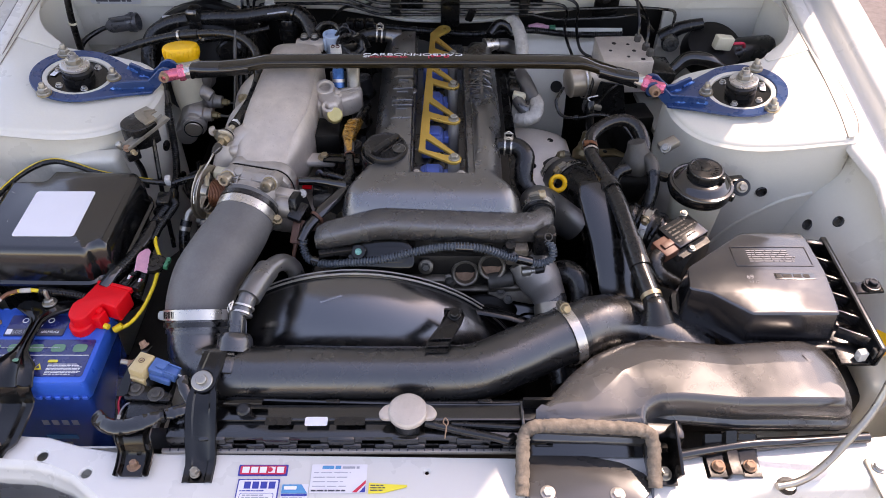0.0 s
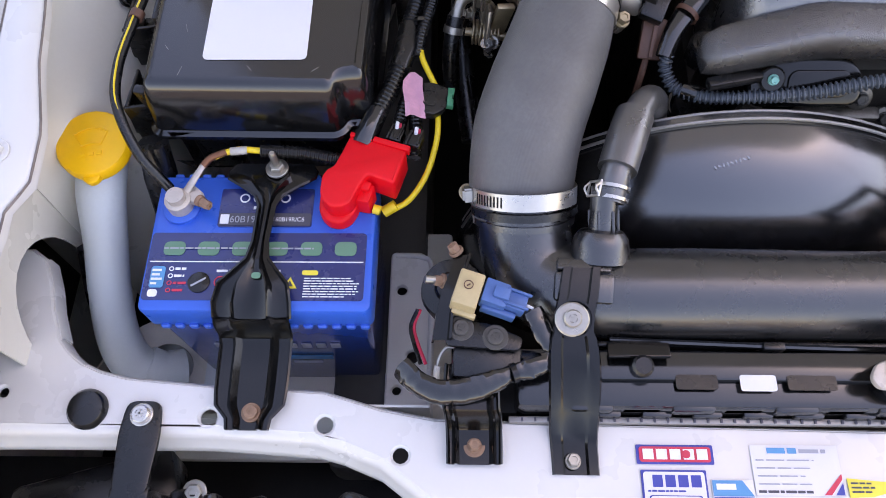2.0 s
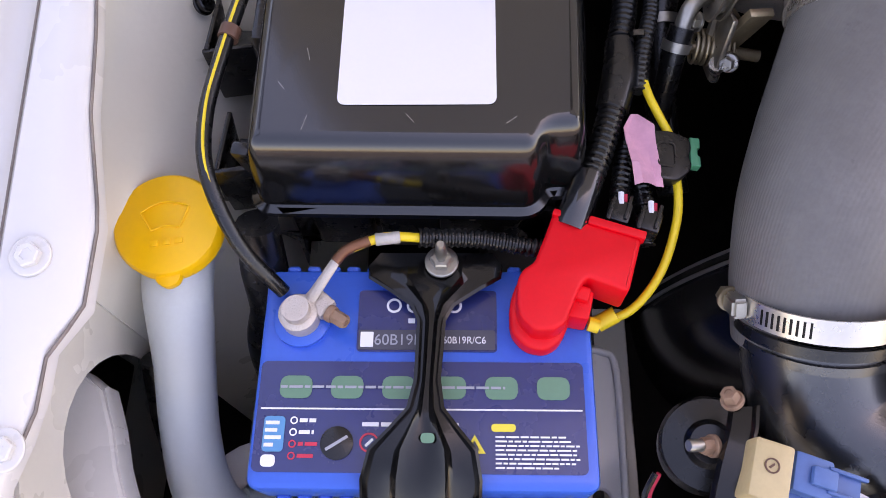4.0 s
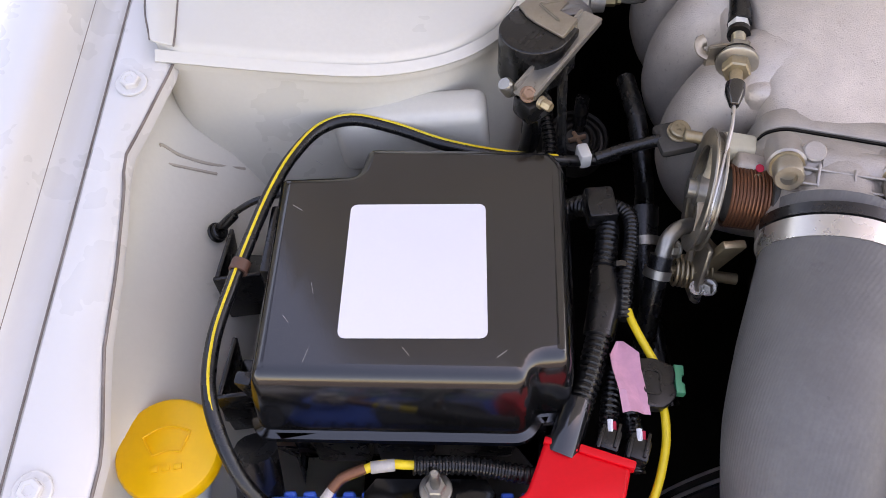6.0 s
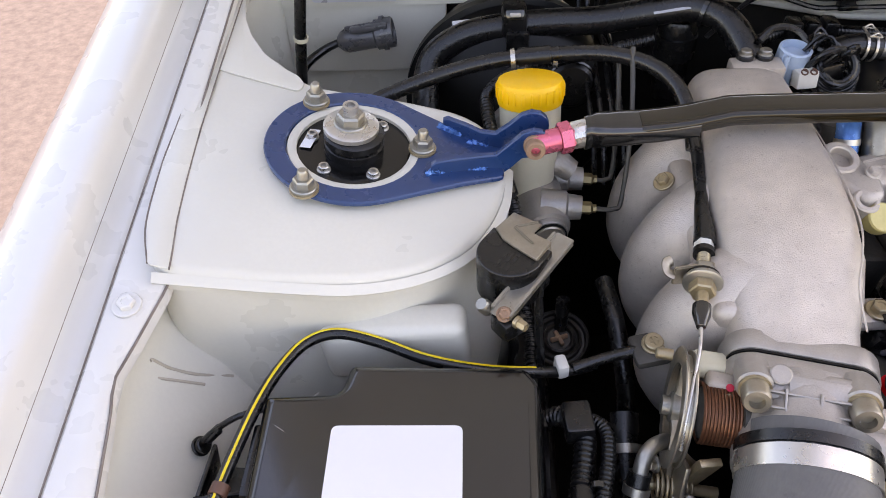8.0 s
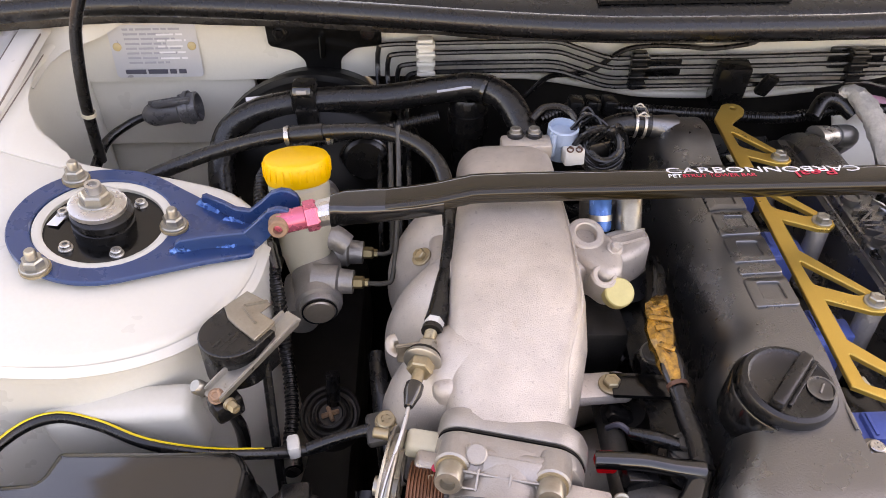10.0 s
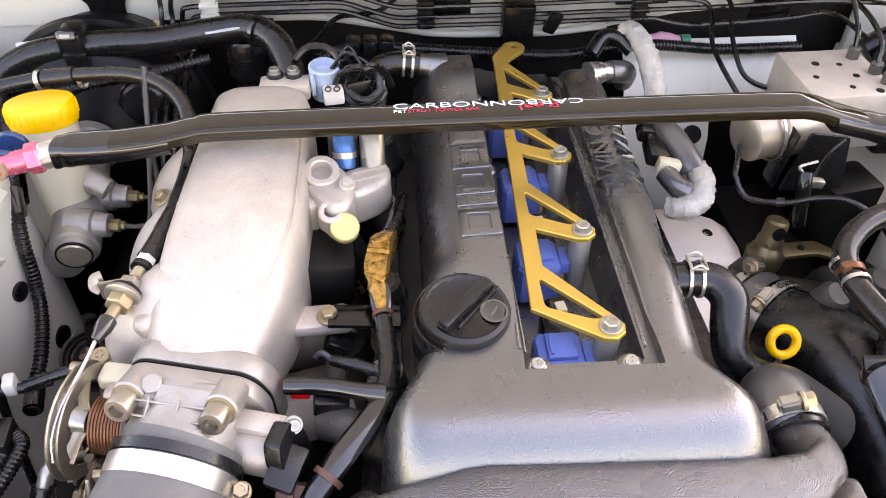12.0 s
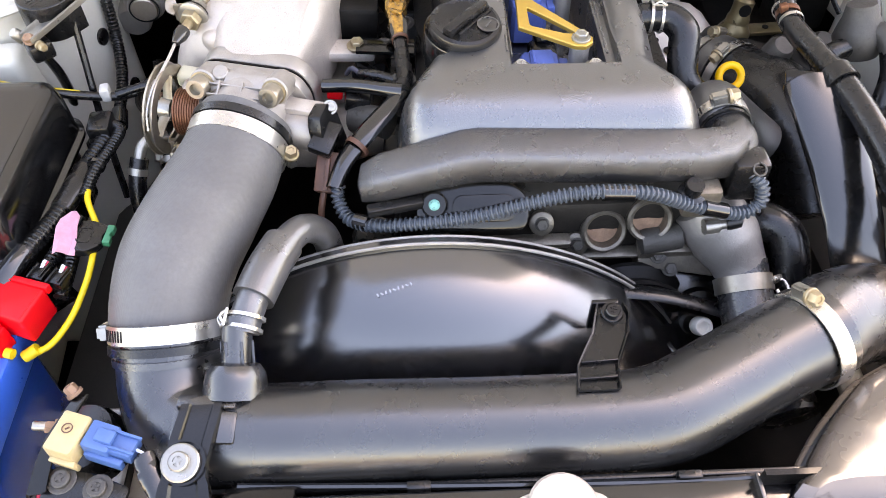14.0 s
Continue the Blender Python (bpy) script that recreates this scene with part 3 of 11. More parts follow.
def inner_fender(side):
    secs = []
    for i in range(9 + (6 if side < 0 else 0)):
        y = (0.752 + 0.026 * (i - 6)) if side < 0 else (0.60 + 0.046 * i)
        out = 0.0
        if side < 0 and i < 6:
            y, out = 0.684 + 0.0113 * i, (1 - i / 6) ** 2 * (3 - 2 * (1 - i / 6))
        z = flange_z(y) - (DROP if side > 0 else 0)
        bow = 0.006 * math.sin((y - 0.54) * 8)
        prof = [(-0.698, -0.002), (-0.700, -0.03), (-0.690 + bow, -0.055), (-0.664 + bow, -0.085), (-0.645, -0.125), (-0.628, -0.19), (-0.615, -0.28), (-0.61, -0.50)]
        prof = [(x + (-0.7015 - x) * out, dz) for x, dz in prof]
        secs.append([((x if side < 0 else mx(x)), y, z + dz) for x, dz in prof])
    return thick(loft(secs, closed=False), 0.0015)


part("inner_fender", inner_fender(-1), PAINT_IN, car, "off-white painted inner wing panel", 60)
part("inner_fender", inner_fender(1), PAINT_IN, car, "off-white painted inner wing panel", 60)

for pts_ in (((-0.6945, 0.912, 0.7100), (-0.6938, 0.9142, 0.7079), (-0.6866, 0.918, 0.6935), (-0.6724, 0.9245, 0.6777), (-0.6563, 0.9402, 0.6550)), ((-0.6955, 0.903, 0.7040), (-0.6826, 0.9116, 0.6882), (-0.6680, 0.9190, 0.6735))):
    part("seam_sealer", tube(pts_, 0.0012, 6, 5), SEALER, car, "brown-stained seam sealer")

TOWER = [(-0.690, 0.947), (-0.60, 0.947), (-0.545, 0.952), (-0.50, 0.970), (-0.468, 1.0), (-0.449, 1.045), (-0.444, 1.09), (-0.456, 1.125), (-0.482, 1.146), (-0.53, 1.156),
         (-0.585, 1.161), (-0.612, 1.165), (-0.626, 1.176), (-0.640, 1.192), (-0.655, 1.203), (-0.676, 1.231), (-0.692, 1.271), (-0.696, 1.322), (-0.676, 1.372), (-0.709, 1.372), (-0.708, 1.05), (-0.703, 0.985)]


def tower_z(x, y):
    return 0.757 + 0.08 * (y - 1.08) - 0.13 * (x + 0.56)


def tower(side):
    """Walls with a rolled top edge, and a pressed top."""
    plan = rounded(TOWER, 0.02, 3)
    fx = (lambda x: x) if side < 0 else mx
    drop = DROP if side > 0 else 0.0
    secs = []
    for inset, dz in ((-0.0075, 0.0), (-0.0045, -0.0008), (-0.002, -0.0026), (-0.0006, -0.0052), (0.0, -0.009), (0.003, -0.06), (0.004, -0.13), (0.004, -0.25), (0.004, -0.5)):
        secs.append([(fx(x), y, tower_z(x, y) + dz - drop) for x, y in offset(plan, inset)])
    b = loft(secs[::-1], caps=False)
    top = bmesh.new()
    vs = [top.verts.new((fx(x), y, tower_z(x, y) - drop)) for x, y in offset(plan, -0.0075)]
    es = [top.edges.new((vs[i], vs[(i + 1) % len(vs)])) for i in range(len(vs))]
    bmesh.ops.triangle_fill(top, use_beauty=True, edges=es)
    join(b, top)
    bmesh.ops.remove_doubles(b, verts=b.verts, dist=1e-5)
    return b


def hole_disc(parent, at, d, r, name="hole_plug", material=None):
    return part(name, lathe([(0, -0.002), (r, -0.002), (r, 0.0012), (r * 0.86, 0.002), (r * 0.7, 0.0012), (0, 0.0012)], at, d, 18), material or BLACK_PL, parent, "dark grommet in a round hole")


for s in (-1, 1):
    for x, y, z, r in ((-0.4425, 1.064, 0.578, 0.011), (-0.4465, 1.046, 0.657, 0.009)):
        if s < 0:
            hole_disc(car, (x, y, z), (1, -0.25, 0.02), r)
    part("strut_tower", tower(s), PAINT_IN, car, "off-white painted suspension strut tower", 50)

    lap = [(-0.704, 1.174), (-0.664, 1.162), (-0.620, 1.150), (-0.616, 1.160), (-0.623, 1.171), (-0.638, 1.181), (-0.657, 1.199), (-0.673, 1.225), (-0.682, 1.248), (-0.690, 1.285), (-0.6915, 1.318), (-0.704, 1.34)]
    bl = prism(rounded(lap, 0.004, 2), 0.0, 0.0016, 0.0006)
    for v in bl.verts:
        v.co.z += tower_z(v.co.x, v.co.y) + 0.0002 - (DROP if s > 0 else 0)
        v.co.x = v.co.x if s < 0 else mx(v.co.x)
    if s > 0:
        bmesh.ops.reverse_faces(bl, faces=bl.faces)
    part("lap_panel", bl, PAINT_IN, car)
    web = [((-0.6890, 1.275, 0.7808), (-0.716, 1.278, 0.7860)), ((-0.6905, 1.300, 0.7822), (-0.718, 1.303, 0.7890)), ((-0.6905, 1.323, 0.7838), (-0.717, 1.330, 0.7950)), ((-0.6830, 1.343, 0.7868), (-0.710, 1.352, 0.8040)), ((-0.6690, 1.3545, 0.7895), (-0.696, 1.360, 0.8120)), ((-0.6500, 1.3590, 0.7955), (-0.674, 1.3625, 0.8200)), ((-0.6180, 1.3605, 0.8120), (-0.636, 1.3635, 0.8310))]
    gus = thick(loft([[((q[0] if s < 0 else mx(q[0])), q[1], q[2] - (DROP if s > 0 else 0)) for q in pair] for pair in web], closed=False), 0.0018)
    bmesh.ops.recalc_face_normals(gus, faces=gus.faces)
    part("cowl_gusset", gus, PAINT_IN, car, "", 60)
    fx = (lambda x: x) if s < 0 else mx
    dr = DROP if s > 0 else 0.0
    edge = [(-0.69, 0.947), (-0.60, 0.947), (-0.548, 0.9515), (-0.503, 0.9685), (-0.470, 0.998), (-0.4505, 1.04), (-0.445, 1.085)]
    secs = []
    for q in smooth_path([(x, y, tower_z(x, y)) for x, y in edge], 5):
        out = Vector((0.35 if q[0] > -0.5 else 0.0, -1, 0)).normalized()
        if q[0] > -0.475:
            out = Vector((1, -0.3, 0)).normalized()
        secs.append([(fx(q[0] + out.x * d), q[1] + out.y * d, q[2] + h - dr) for d, h in ((-0.002, -0.0045), (0.0006, -0.0068), (0.0024, -0.0076), (0.0032, -0.0084), (0.0026, -0.0093), (0.0008, -0.0098), (0.0010, -0.016))])
    wl = loft(secs, closed=False)
    bmesh.ops.recalc_face_normals(wl, faces=wl.faces)
    part("weld_lip", thick(wl, 0.0012), PAINT_IN, car, "", 30)
    if s < 0:
        part("raised_pad", box((-0.5310, 0.953, 0.680), (0.108, 0.030, 0.056), (4, -4, 0), 0.009, 4), PAINT_IN, car)
    strip = [(-0.692, 0.951), (-0.6775, 0.948), (-0.679, 0.962), (-0.683, 0.992), (-0.686, 1.03), (-0.689, 1.087), (-0.690, 1.150), (-0.6915, 1.24), (-0.693, 1.32), (-0.7075, 1.32), (-0.7072, 1.05), (-0.7025, 0.988)]
    bl = prism(rounded(strip, 0.002, 2), 0.0, 0.0016, 0.0006)
    for v in bl.verts:
        v.co.z += tower_z(v.co.x, v.co.y) - 0.0006 + 0.0018 * ease(v.co.y, 1.12, 1.16) - dr
        v.co.x = v.co.x if s < 0 else mx(v.co.x)
    if s > 0:
        bmesh.ops.reverse_faces(bl, faces=bl.faces)
    part("apron_strip", bl, PAINT_IN, car)
    for line_x, pts_ in ((0.0004, strip[1:9]), (-0.0006, ((-0.692, 0.952), (-0.7025, 0.988), (-0.7072, 1.05), (-0.7074, 1.10), (-0.7076, 1.18), (-0.7078, 1.30)))):
        part("seam_line", tube([(fx(x + line_x), y, tower_z(x, y) + 0.0002 + 0.0018 * ease(y, 1.12, 1.16) - dr) for x, y in pts_], 0.0006, 6), SEAM, car, "dark line for a panel seam and its crease shade")

# bulkhead, cowl and windscreen scuttle
LEDGE = [(-0.52, 0.7420), (-0.38, 0.7440), (-0.25, 0.7420), (-0.195, 0.7400), (-0.12, 0.7260), (-0.073, 0.7170), (0.0, 0.7140), (0.06, 0.7140), (0.12, 0.7200), (0.20, 0.7340), (0.30, 0.7400), (0.54, 0.7420)]
b = plate([(-0.683, 0.830), (-0.683, 0.742), *LEDGE, (0.597, 0.742), (0.597, 0.830)], [], -0.006, 0.006, m=Matrix(((1, 0, 0, 0), (0, 0, -1, 1.372), (0, 1, 0, 0), (0, 0, 0, 1))))
part("bulkhead_lip", tube([(x, 1.3655, z + 0.002) for x, z in LEDGE[2:9]], 0.0046, 10, 6), PAINT_IN, car)
part("bulkhead_upper", b, PAINT_IN, car, "white painted bulkhead panel below the cowl")
# the shade low on the bulkhead is put into its near-black colour
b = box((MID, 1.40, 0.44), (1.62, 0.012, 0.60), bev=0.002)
part("bulkhead_lower", b, DARK, car, "lower bulkhead coloured near-black for the shade")
for s in (-1, 1):
    xs = (lambda x: x) if s < 0 else mx
    b = box((xs(-0.615), 1.376, 0.735), (0.23, 0.012, 0.150), bev=0.003)
    part("bulkhead_side", b, PAINT_IN, car, "cream painted bulkhead panel")
    part("recess_back", box((xs(-0.615), 1.390, 0.610), (0.23, 0.010, 0.14), (6, 0, 0), 0.002), PAINT_IN, car)
    part("recess_wall", box((xs(-0.712), 1.27, 0.66), (0.012, 0.22, 0.22), bev=0.003), PAINT_IN, car)
    part("recess_floor", box((xs(-0.60), 1.28, 0.560), (0.24, 0.23, 0.012), (-8, 0, 0), 0.003), PAINT_IN, car)
for s in (-1, 1):
    xs = (lambda x: x) if s < 0 else mx
    pan = plate(rounded([(0.553, 0.44), (0.70, 0.44), (0.70, 0.700), (0.60, 0.688), (0.553, 0.66)], 0.01), [ring_pts(0.618, 0.560, 0.055, 30, 0.088) if s < 0 else ring_pts(0.622, 0.575, 0.042, 28, 0.056)], -0.0012, 0.0012)
    pan.transform(Matrix(((0, 0, 1, xs(-0.703)), (1, 0, 0, 0), (0, 1, 0, -(DROP if s > 0 else 0)), (0, 0, 0, 1))))
    part("front_inner_panel", pan, PAINT_IN, car, "off-white inner panel with an oval opening")
    if s > 0:
        part("corner_floor", plate([(xs(-0.705), 0.545), (xs(-0.585), 0.545), (xs(-0.585), 0.70), (xs(-0.705), 0.70)][::(1 if s < 0 else -1)], [ring_pts(xs(-0.664), 0.590, 0.038, 26)], 0.462, 0.466), PAINT_IN, car)
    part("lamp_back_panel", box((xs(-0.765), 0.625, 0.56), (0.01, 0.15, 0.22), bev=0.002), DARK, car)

seal = [(-0.743, 1.322, 0.838), (-0.62, 1.340, 0.838), (-0.46, 1.326, 0.837), (-0.34, 1.306, 0.836), (-0.22, 1.284, 0.835), (-0.13, 1.275, 0.834), (0.0, 1.273, 0.834), (0.11, 1.275, 0.834), (0.30, 1.290, 0.836), (0.54, 1.330, 0.838), (0.66, 1.322, 0.838)]
part("cowl_seal", tube(seal, 0.0115, 12, 6), RUBBER, car, "black rubber cowl weatherstrip")


def cowl_front(x):
    """Front edge of the cowl panel, just behind the weatherstrip."""
    for (xa, ya, za), (xb, yb, zb) in zip(seal, seal[1:]):
        if xa <= x <= xb:
            return ya + (yb - ya) * ease(x, xa, xb) + 0.010
    return 1.332


b = bmesh.new()
secs = []
for i in range(33):
    x = -0.742 + 1.40 * i / 32
    f = cowl_front(x)
    secs.append([(x, y, z) for y, z in ((f, 0.815), (f, 0.832), (f + 0.006, 0.840), (f + 0.014, 0.8445), (f + 0.06, 0.850), (1.46, 0.858), (1.60, 0.88))])
loft(secs, closed=False, bm=b)
part("cowl_panel", thick(b, 0.003), RUBBER, car, "black plastic cowl panel", 50)
cg = thing("cowl_grille", (-0.055, 1.335, 0.850), "black slotted air intake grille on the cowl", "grille")
for y_, z_ in ((1.304, 0.8475), (1.322, 0.8495), (1.340, 0.8515), (1.358, 0.8535)):
    part("rail", box((-0.055, y_, z_ + 0.001), (0.184, 0.0035, 0.005), (6, 0, 0), 0.0008), BLACK_PL, cg)
for k in range(24):
    part("slat", box((-0.145 + 0.0078 * k, 1.331, 0.8510), (0.0030, 0.055, 0.005), (6, 0, 0), 0.0006), BLACK_PL, cg)
# dark sheet that stands for the shade under the slats
part("slot_back", box((-0.055, 1.331, 0.8485), (0.180, 0.052, 0.002), (6, 0, 0), 0.0), DARK, cg, "dark sheet for the shade behind the slots")

# front panel over the radiator
SUP = [(-0.76, 0.655), (-0.722, 0.655), (-0.708, 0.645), (-0.698, 0.622), (-0.691, 0.600), (-0.680, 0.575), (-0.671, 0.565), (-0.659, 0.556), (-0.642, 0.549), (-0.62, 0.544), (-0.55, 0.538), (-0.50, 0.536), (-0.465, 0.534), (-0.42, 0.521), (-0.38, 0.514), (-0.30, 0.512), (0.10, 0.506), (0.26, 0.508), (0.36, 0.515), (0.47, 0.53), (0.60, 0.545), (0.68, 0.548),
       (0.68, 0.485), (0.60, 0.484), (0.47, 0.476), (0.36, 0.472), (0.30, 0.452), (0.24, 0.428), (0.20, 0.416), (-0.25, 0.416), (-0.32, 0.421), (-0.37, 0.447), (-0.42, 0.484), (-0.45, 0.496), (-0.47, 0.501), (-0.55, 0.506), (-0.70, 0.506), (-0.76, 0.505)]


def sup_holes():
    hs = []
    for x, y, r in ((-0.552, 0.514, 0.0065), (-0.463, 0.509, 0.0065), (-0.405, 0.487, 0.006), (-0.018, 0.488, 0.0025), (0.322, 0.487, 0.0065), (-0.715, 0.532, 0.004)):
        hs.append(ring_pts(x, y, r, 12))
    return hs


b = plate(SUP[::-1], sup_holes(), 0.598, 0.604, bev=0.002)
part("radiator_support", b, PAINT, car, "white painted radiator support panel", 30)
secs = []
front = [(-0.76, 0.505), (-0.70, 0.506), (-0.55, 0.506), (-0.47, 0.501), (-0.45, 0.496), (-0.42, 0.484), (-0.37, 0.447), (-0.32, 0.421), (-0.25, 0.416), (0.20, 0.416), (0.24, 0.428), (0.30, 0.452), (0.36, 0.472), (0.47, 0.476), (0.68, 0.485)]
for x, y in front:
    secs.append([(x, y + 0.001, 0.603), (x, y - 0.004, 0.600), (x, y - 0.007, 0.594), (x, y - 0.0080, 0.588), (x, y - 0.0105, 0.585), (x, y - 0.0118, 0.581), (x, y - 0.0115, 0.572)])
part("support_lip", thick(loft(secs, closed=False), 0.002), PAINT, car, "", 50)
b = bmesh.new()
for i in range(20):
    (x0, y0), (x1, y1) = SUP[i], SUP[i + 1]
    secs = [[(x, y - 0.0005, 0.603), (x, y + 0.0015, 0.600), (x, y + 0.002, 0.585)] for x, y in ((x0, y0), (x1, y1))]
    loft(secs, closed=False, bm=b)
part("support_flange", thick(b, 0.0015), PAINT, car)
# side rails below, floor of the bay and closing panels in the dark
for s in (-1, 1):
    xs = (lambda x: x) if s < 0 else mx
    # rail colour carries the shade of the gap beside the tower
    part("frame_rail", box((xs(-0.44), 0.95, 0.40), (0.09, 0.9, 0.12), bev=0.012), GRIMY_SHADE, car, "chassis rail coloured dark for grime and shade")
    part("battery_tray_panel", box((xs(-0.50), 0.63, 0.445), (0.26, 0.24, 0.012), bev=0.004), PAINT_IN, car)
# unseen tray below; its near-black colour stands for the shade down there
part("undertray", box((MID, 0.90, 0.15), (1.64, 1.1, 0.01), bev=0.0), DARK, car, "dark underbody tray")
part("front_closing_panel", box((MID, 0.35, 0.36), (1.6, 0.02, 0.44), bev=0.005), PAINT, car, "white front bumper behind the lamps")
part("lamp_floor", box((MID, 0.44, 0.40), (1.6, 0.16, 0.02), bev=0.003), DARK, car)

# open bonnet, hinged at the cowl; it shades most of the bay
bon = thing("bonnet", (MID, 1.36, 0.86), "white open bonnet propped above the engine bay", "bonnet")
BON_ANGLE = 67.0
b = bmesh.new()
secs = []
for i in range(9):
    u = i / 8
    secs.append([(MID + k * (0.765 - 0.04 * u), -1.18 * u, 0.03 * (1 - (k * k)) - 0.02 * u * u) for k in (-1, -0.97, -0.6, -0.2, 0.2, 0.6, 0.97, 1)])
loft(secs, closed=False, bm=b)
thick(b, 0.025)
b.transform(Matrix.Translation((0, 1.37, 0.89)) @ Matrix.Rotation(radians(-BON_ANGLE), 4, "X"))
part("bonnet_panel", b, PAINT, bon, "", 50)
# ---- engine ----
eng = thing("engine", (-0.02, 1.0, 0.3), "dark four-cylinder engine block and cylinder head", "engine")
part("cylinder_block", box((-0.02, 1.02, 0.42), (0.26, 0.46, 0.34), bev=0.02), GRIMY_ALLOY, eng, "grimy cast alloy engine block")
part("cylinder_head", box((-0.01, 1.05, 0.615), (0.235, 0.46, 0.09), bev=0.01), GRIMY_ALLOY, eng, "grimy cast alloy cylinder head")
part("timing_cover", box((-0.02, 0.820, 0.555), (0.25, 0.06, 0.20), bev=0.012), GRIMY_ALLOY, eng, "grimy alloy timing chain cover")

vc = thing("valve_cover", (-0.005, 1.03, 0.66), "satin black valve cover with an open coil slot", "valve cover")

def cover_z(x, y):
    """Height of the cover: two long crowns, wider shoulders at the front, a steep nose and a domed tail."""
    xl, xr = cover_edges(y)
    top = 0.7375 + 0.0095 * ease(y, 0.885, 0.955) + 0.0090 * ease(y, 1.165, 1.225) if x < 0 else 0.7365 + 0.0065 * ease(y, 0.88, 0.96)
    rl, rr = 0.030 + 0.0085 * ease(y, 0.88, 0.95), 0.033 - 0.005 * ease(y, 0.88, 0.95)

    def round_off(d, r, h):
        return h * (1 - math.sqrt(max(0.0, 1 - (1 - min(1.0, max(0.0, d) / r)) ** 2)))
    z = top - round_off(x - xl, rl, 0.062) - round_off(xr - x, rr, 0.062)
    z -= round_off(y - 0.802, 0.046, 0.058)
    tail = 1.296 if x < 0 else 1.284
    z -= round_off(tail - y, 0.072, 0.060)
    if 0.036 <= x < 0.054 and y > 0.885:      # inner flank of the far crown
        z -= 0.0085 * (1 - ease(x, 0.0455, 0.053)) * ease(y, 0.886, 0.93)
    return max(0.660, z)


def cover_edges(y):
    return -0.141 + 0.026 * ease(y, 0.848, 0.918) + 0.010 * ease(y, 0.955, 0.99), 0.112 - 0.023 * ease(y, 0.846, 0.888) + 0.005 * ease(y, 0.98, 1.06)


def cover_mesh():
    fl = [0.0, 0.004, 0.015, 0.035, 0.07, 0.12, 0.18, 0.25, 0.33, 0.42, 0.52, 0.64, 0.78, 0.90, 0.965, 1.0]
    ys = [0.8021, 0.8024, 0.8035, 0.8055, 0.808, 0.811, 0.8145, 0.8185, 0.823, 0.828, 0.834, 0.842, 0.850, 0.858, 0.866, 0.8715, 0.8725, 0.8745, 0.880, 0.8838, 0.8842]
    ys += [0.892 + 0.008 * i for i in range(40)] + [1.214, 1.222, 1.230, 1.239, 1.248, 1.256, 1.264, 1.271, 1.277, 1.282, 1.287, 1.291, 1.2945]
    b = bmesh.new()
    rows = []
    for y in ys:
        xl, xr = cover_edges(y)
        xs = [xl + (-0.046 - xl) * f for f in fl] + [-0.0452, -0.0432, -0.0428, 0.0, 0.0358, 0.0362, 0.0446, 0.0454] + [xr + (0.046 - xr) * f for f in fl][::-1]
        row = [b.verts.new((xl - 0.0015, y, 0.652))]
        for x in xs:
            z = cover_z(x, y)
            if y > 0.873 and -0.0455 < x < 0.045:
                z = min(z, 0.7270)
                if 0.884 < y < 1.27 and -0.043 < x < 0.036:
                    z = 0.672
            row.append(b.verts.new((x, y, z)))
        row.append(b.verts.new((xr + 0.0015, y, 0.652)))
        rows.append(row)
    for r0, r1 in zip(rows, rows[1:]):
        for i in range(len(r0) - 1):
            b.faces.new((r0[i], r0[i + 1], r1[i + 1], r1[i]))
    for row in (rows[0], rows[-1]):
        low = [b.verts.new((v.co.x, v.co.y, 0.652)) for v in row[1:-1]]
        low = [row[0]] + low + [row[-1]]
        for i in range(len(row) - 1):
            if i == 0:
                b.faces.new((row[0], row[1], low[1]))
            elif i == len(row) - 2:
                b.faces.new((row[i], row[i + 1], low[i]))
            else:
                b.faces.new((row[i], row[i + 1], low[i + 1], low[i]))
    bmesh.ops.recalc_face_normals(b, faces=b.faces)
    return b


part("cover_shell", cover_mesh(), COVER, vc, "", 42)
part("base_flange", plate([(-0.158, 0.80), (0.128, 0.80), (0.118, 1.30), (-0.140, 1.30)], [], 0.646, 0.655, bev=0.002), BLACK_PL, vc)
for x, y in ((-0.139, 0.922), (-0.133, 1.017), (-0.131, 1.112), (-0.130, 1.20), (-0.153, 0.822)):
    part("bolt_boss", lathe([(0.0145, 0.646), (0.0145, 0.664), (0.0125, 0.667), (0.0085, 0.667), (0.0085, 0.669), (0, 0.669)], (x, y, 0), (0, 0, 1), 20), RUBBER, vc)
    bolt(vc, (x, y, 0.669), (0, 0, 1), 0.0052, 0.006, BLACK_PAINT, 1.3, name="cover_bolt")
for x, y in ((-0.047, 1.086), (0.050, 1.070), (-0.047, 1.20)):
    part("screw_lug", lathe([(0.0075, 0.72), (0.0075, 0.7355), (0.006, 0.737), (0.003, 0.737), (0.003, 0.734), (0, 0.734)], (x, y, 0), (0, 0, 1), 18), COVER, vc)
for x, y in ((-0.036, 0.8815), (0.026, 0.8800)):
    part("screw_boss", lathe([(0.009, 0.67), (0.009, 0.7275), (0.0075, 0.7285), (0, 0.7285)], (x, y, 0), (0, 0, 1), 18), COVER, vc)
    bolt(vc, (x, y, 0.7285), (0, 0, 1), 0.0048, 0.004, STEEL, 1.2, phillips=True, name="cover_screw")
for x, z in ((-0.0436, 0.7345), (-0.0475, 0.7395), (0.0366, 0.7345)):
    part("well_rim", tube([(x, 0.889, z - 0.001), (x, 0.92, z), (x, 1.05, z), (x, 1.15, z), (x, 1.215, z), (x, 1.236, z - 0.006)], 0.0011, 6), COVER, vc)
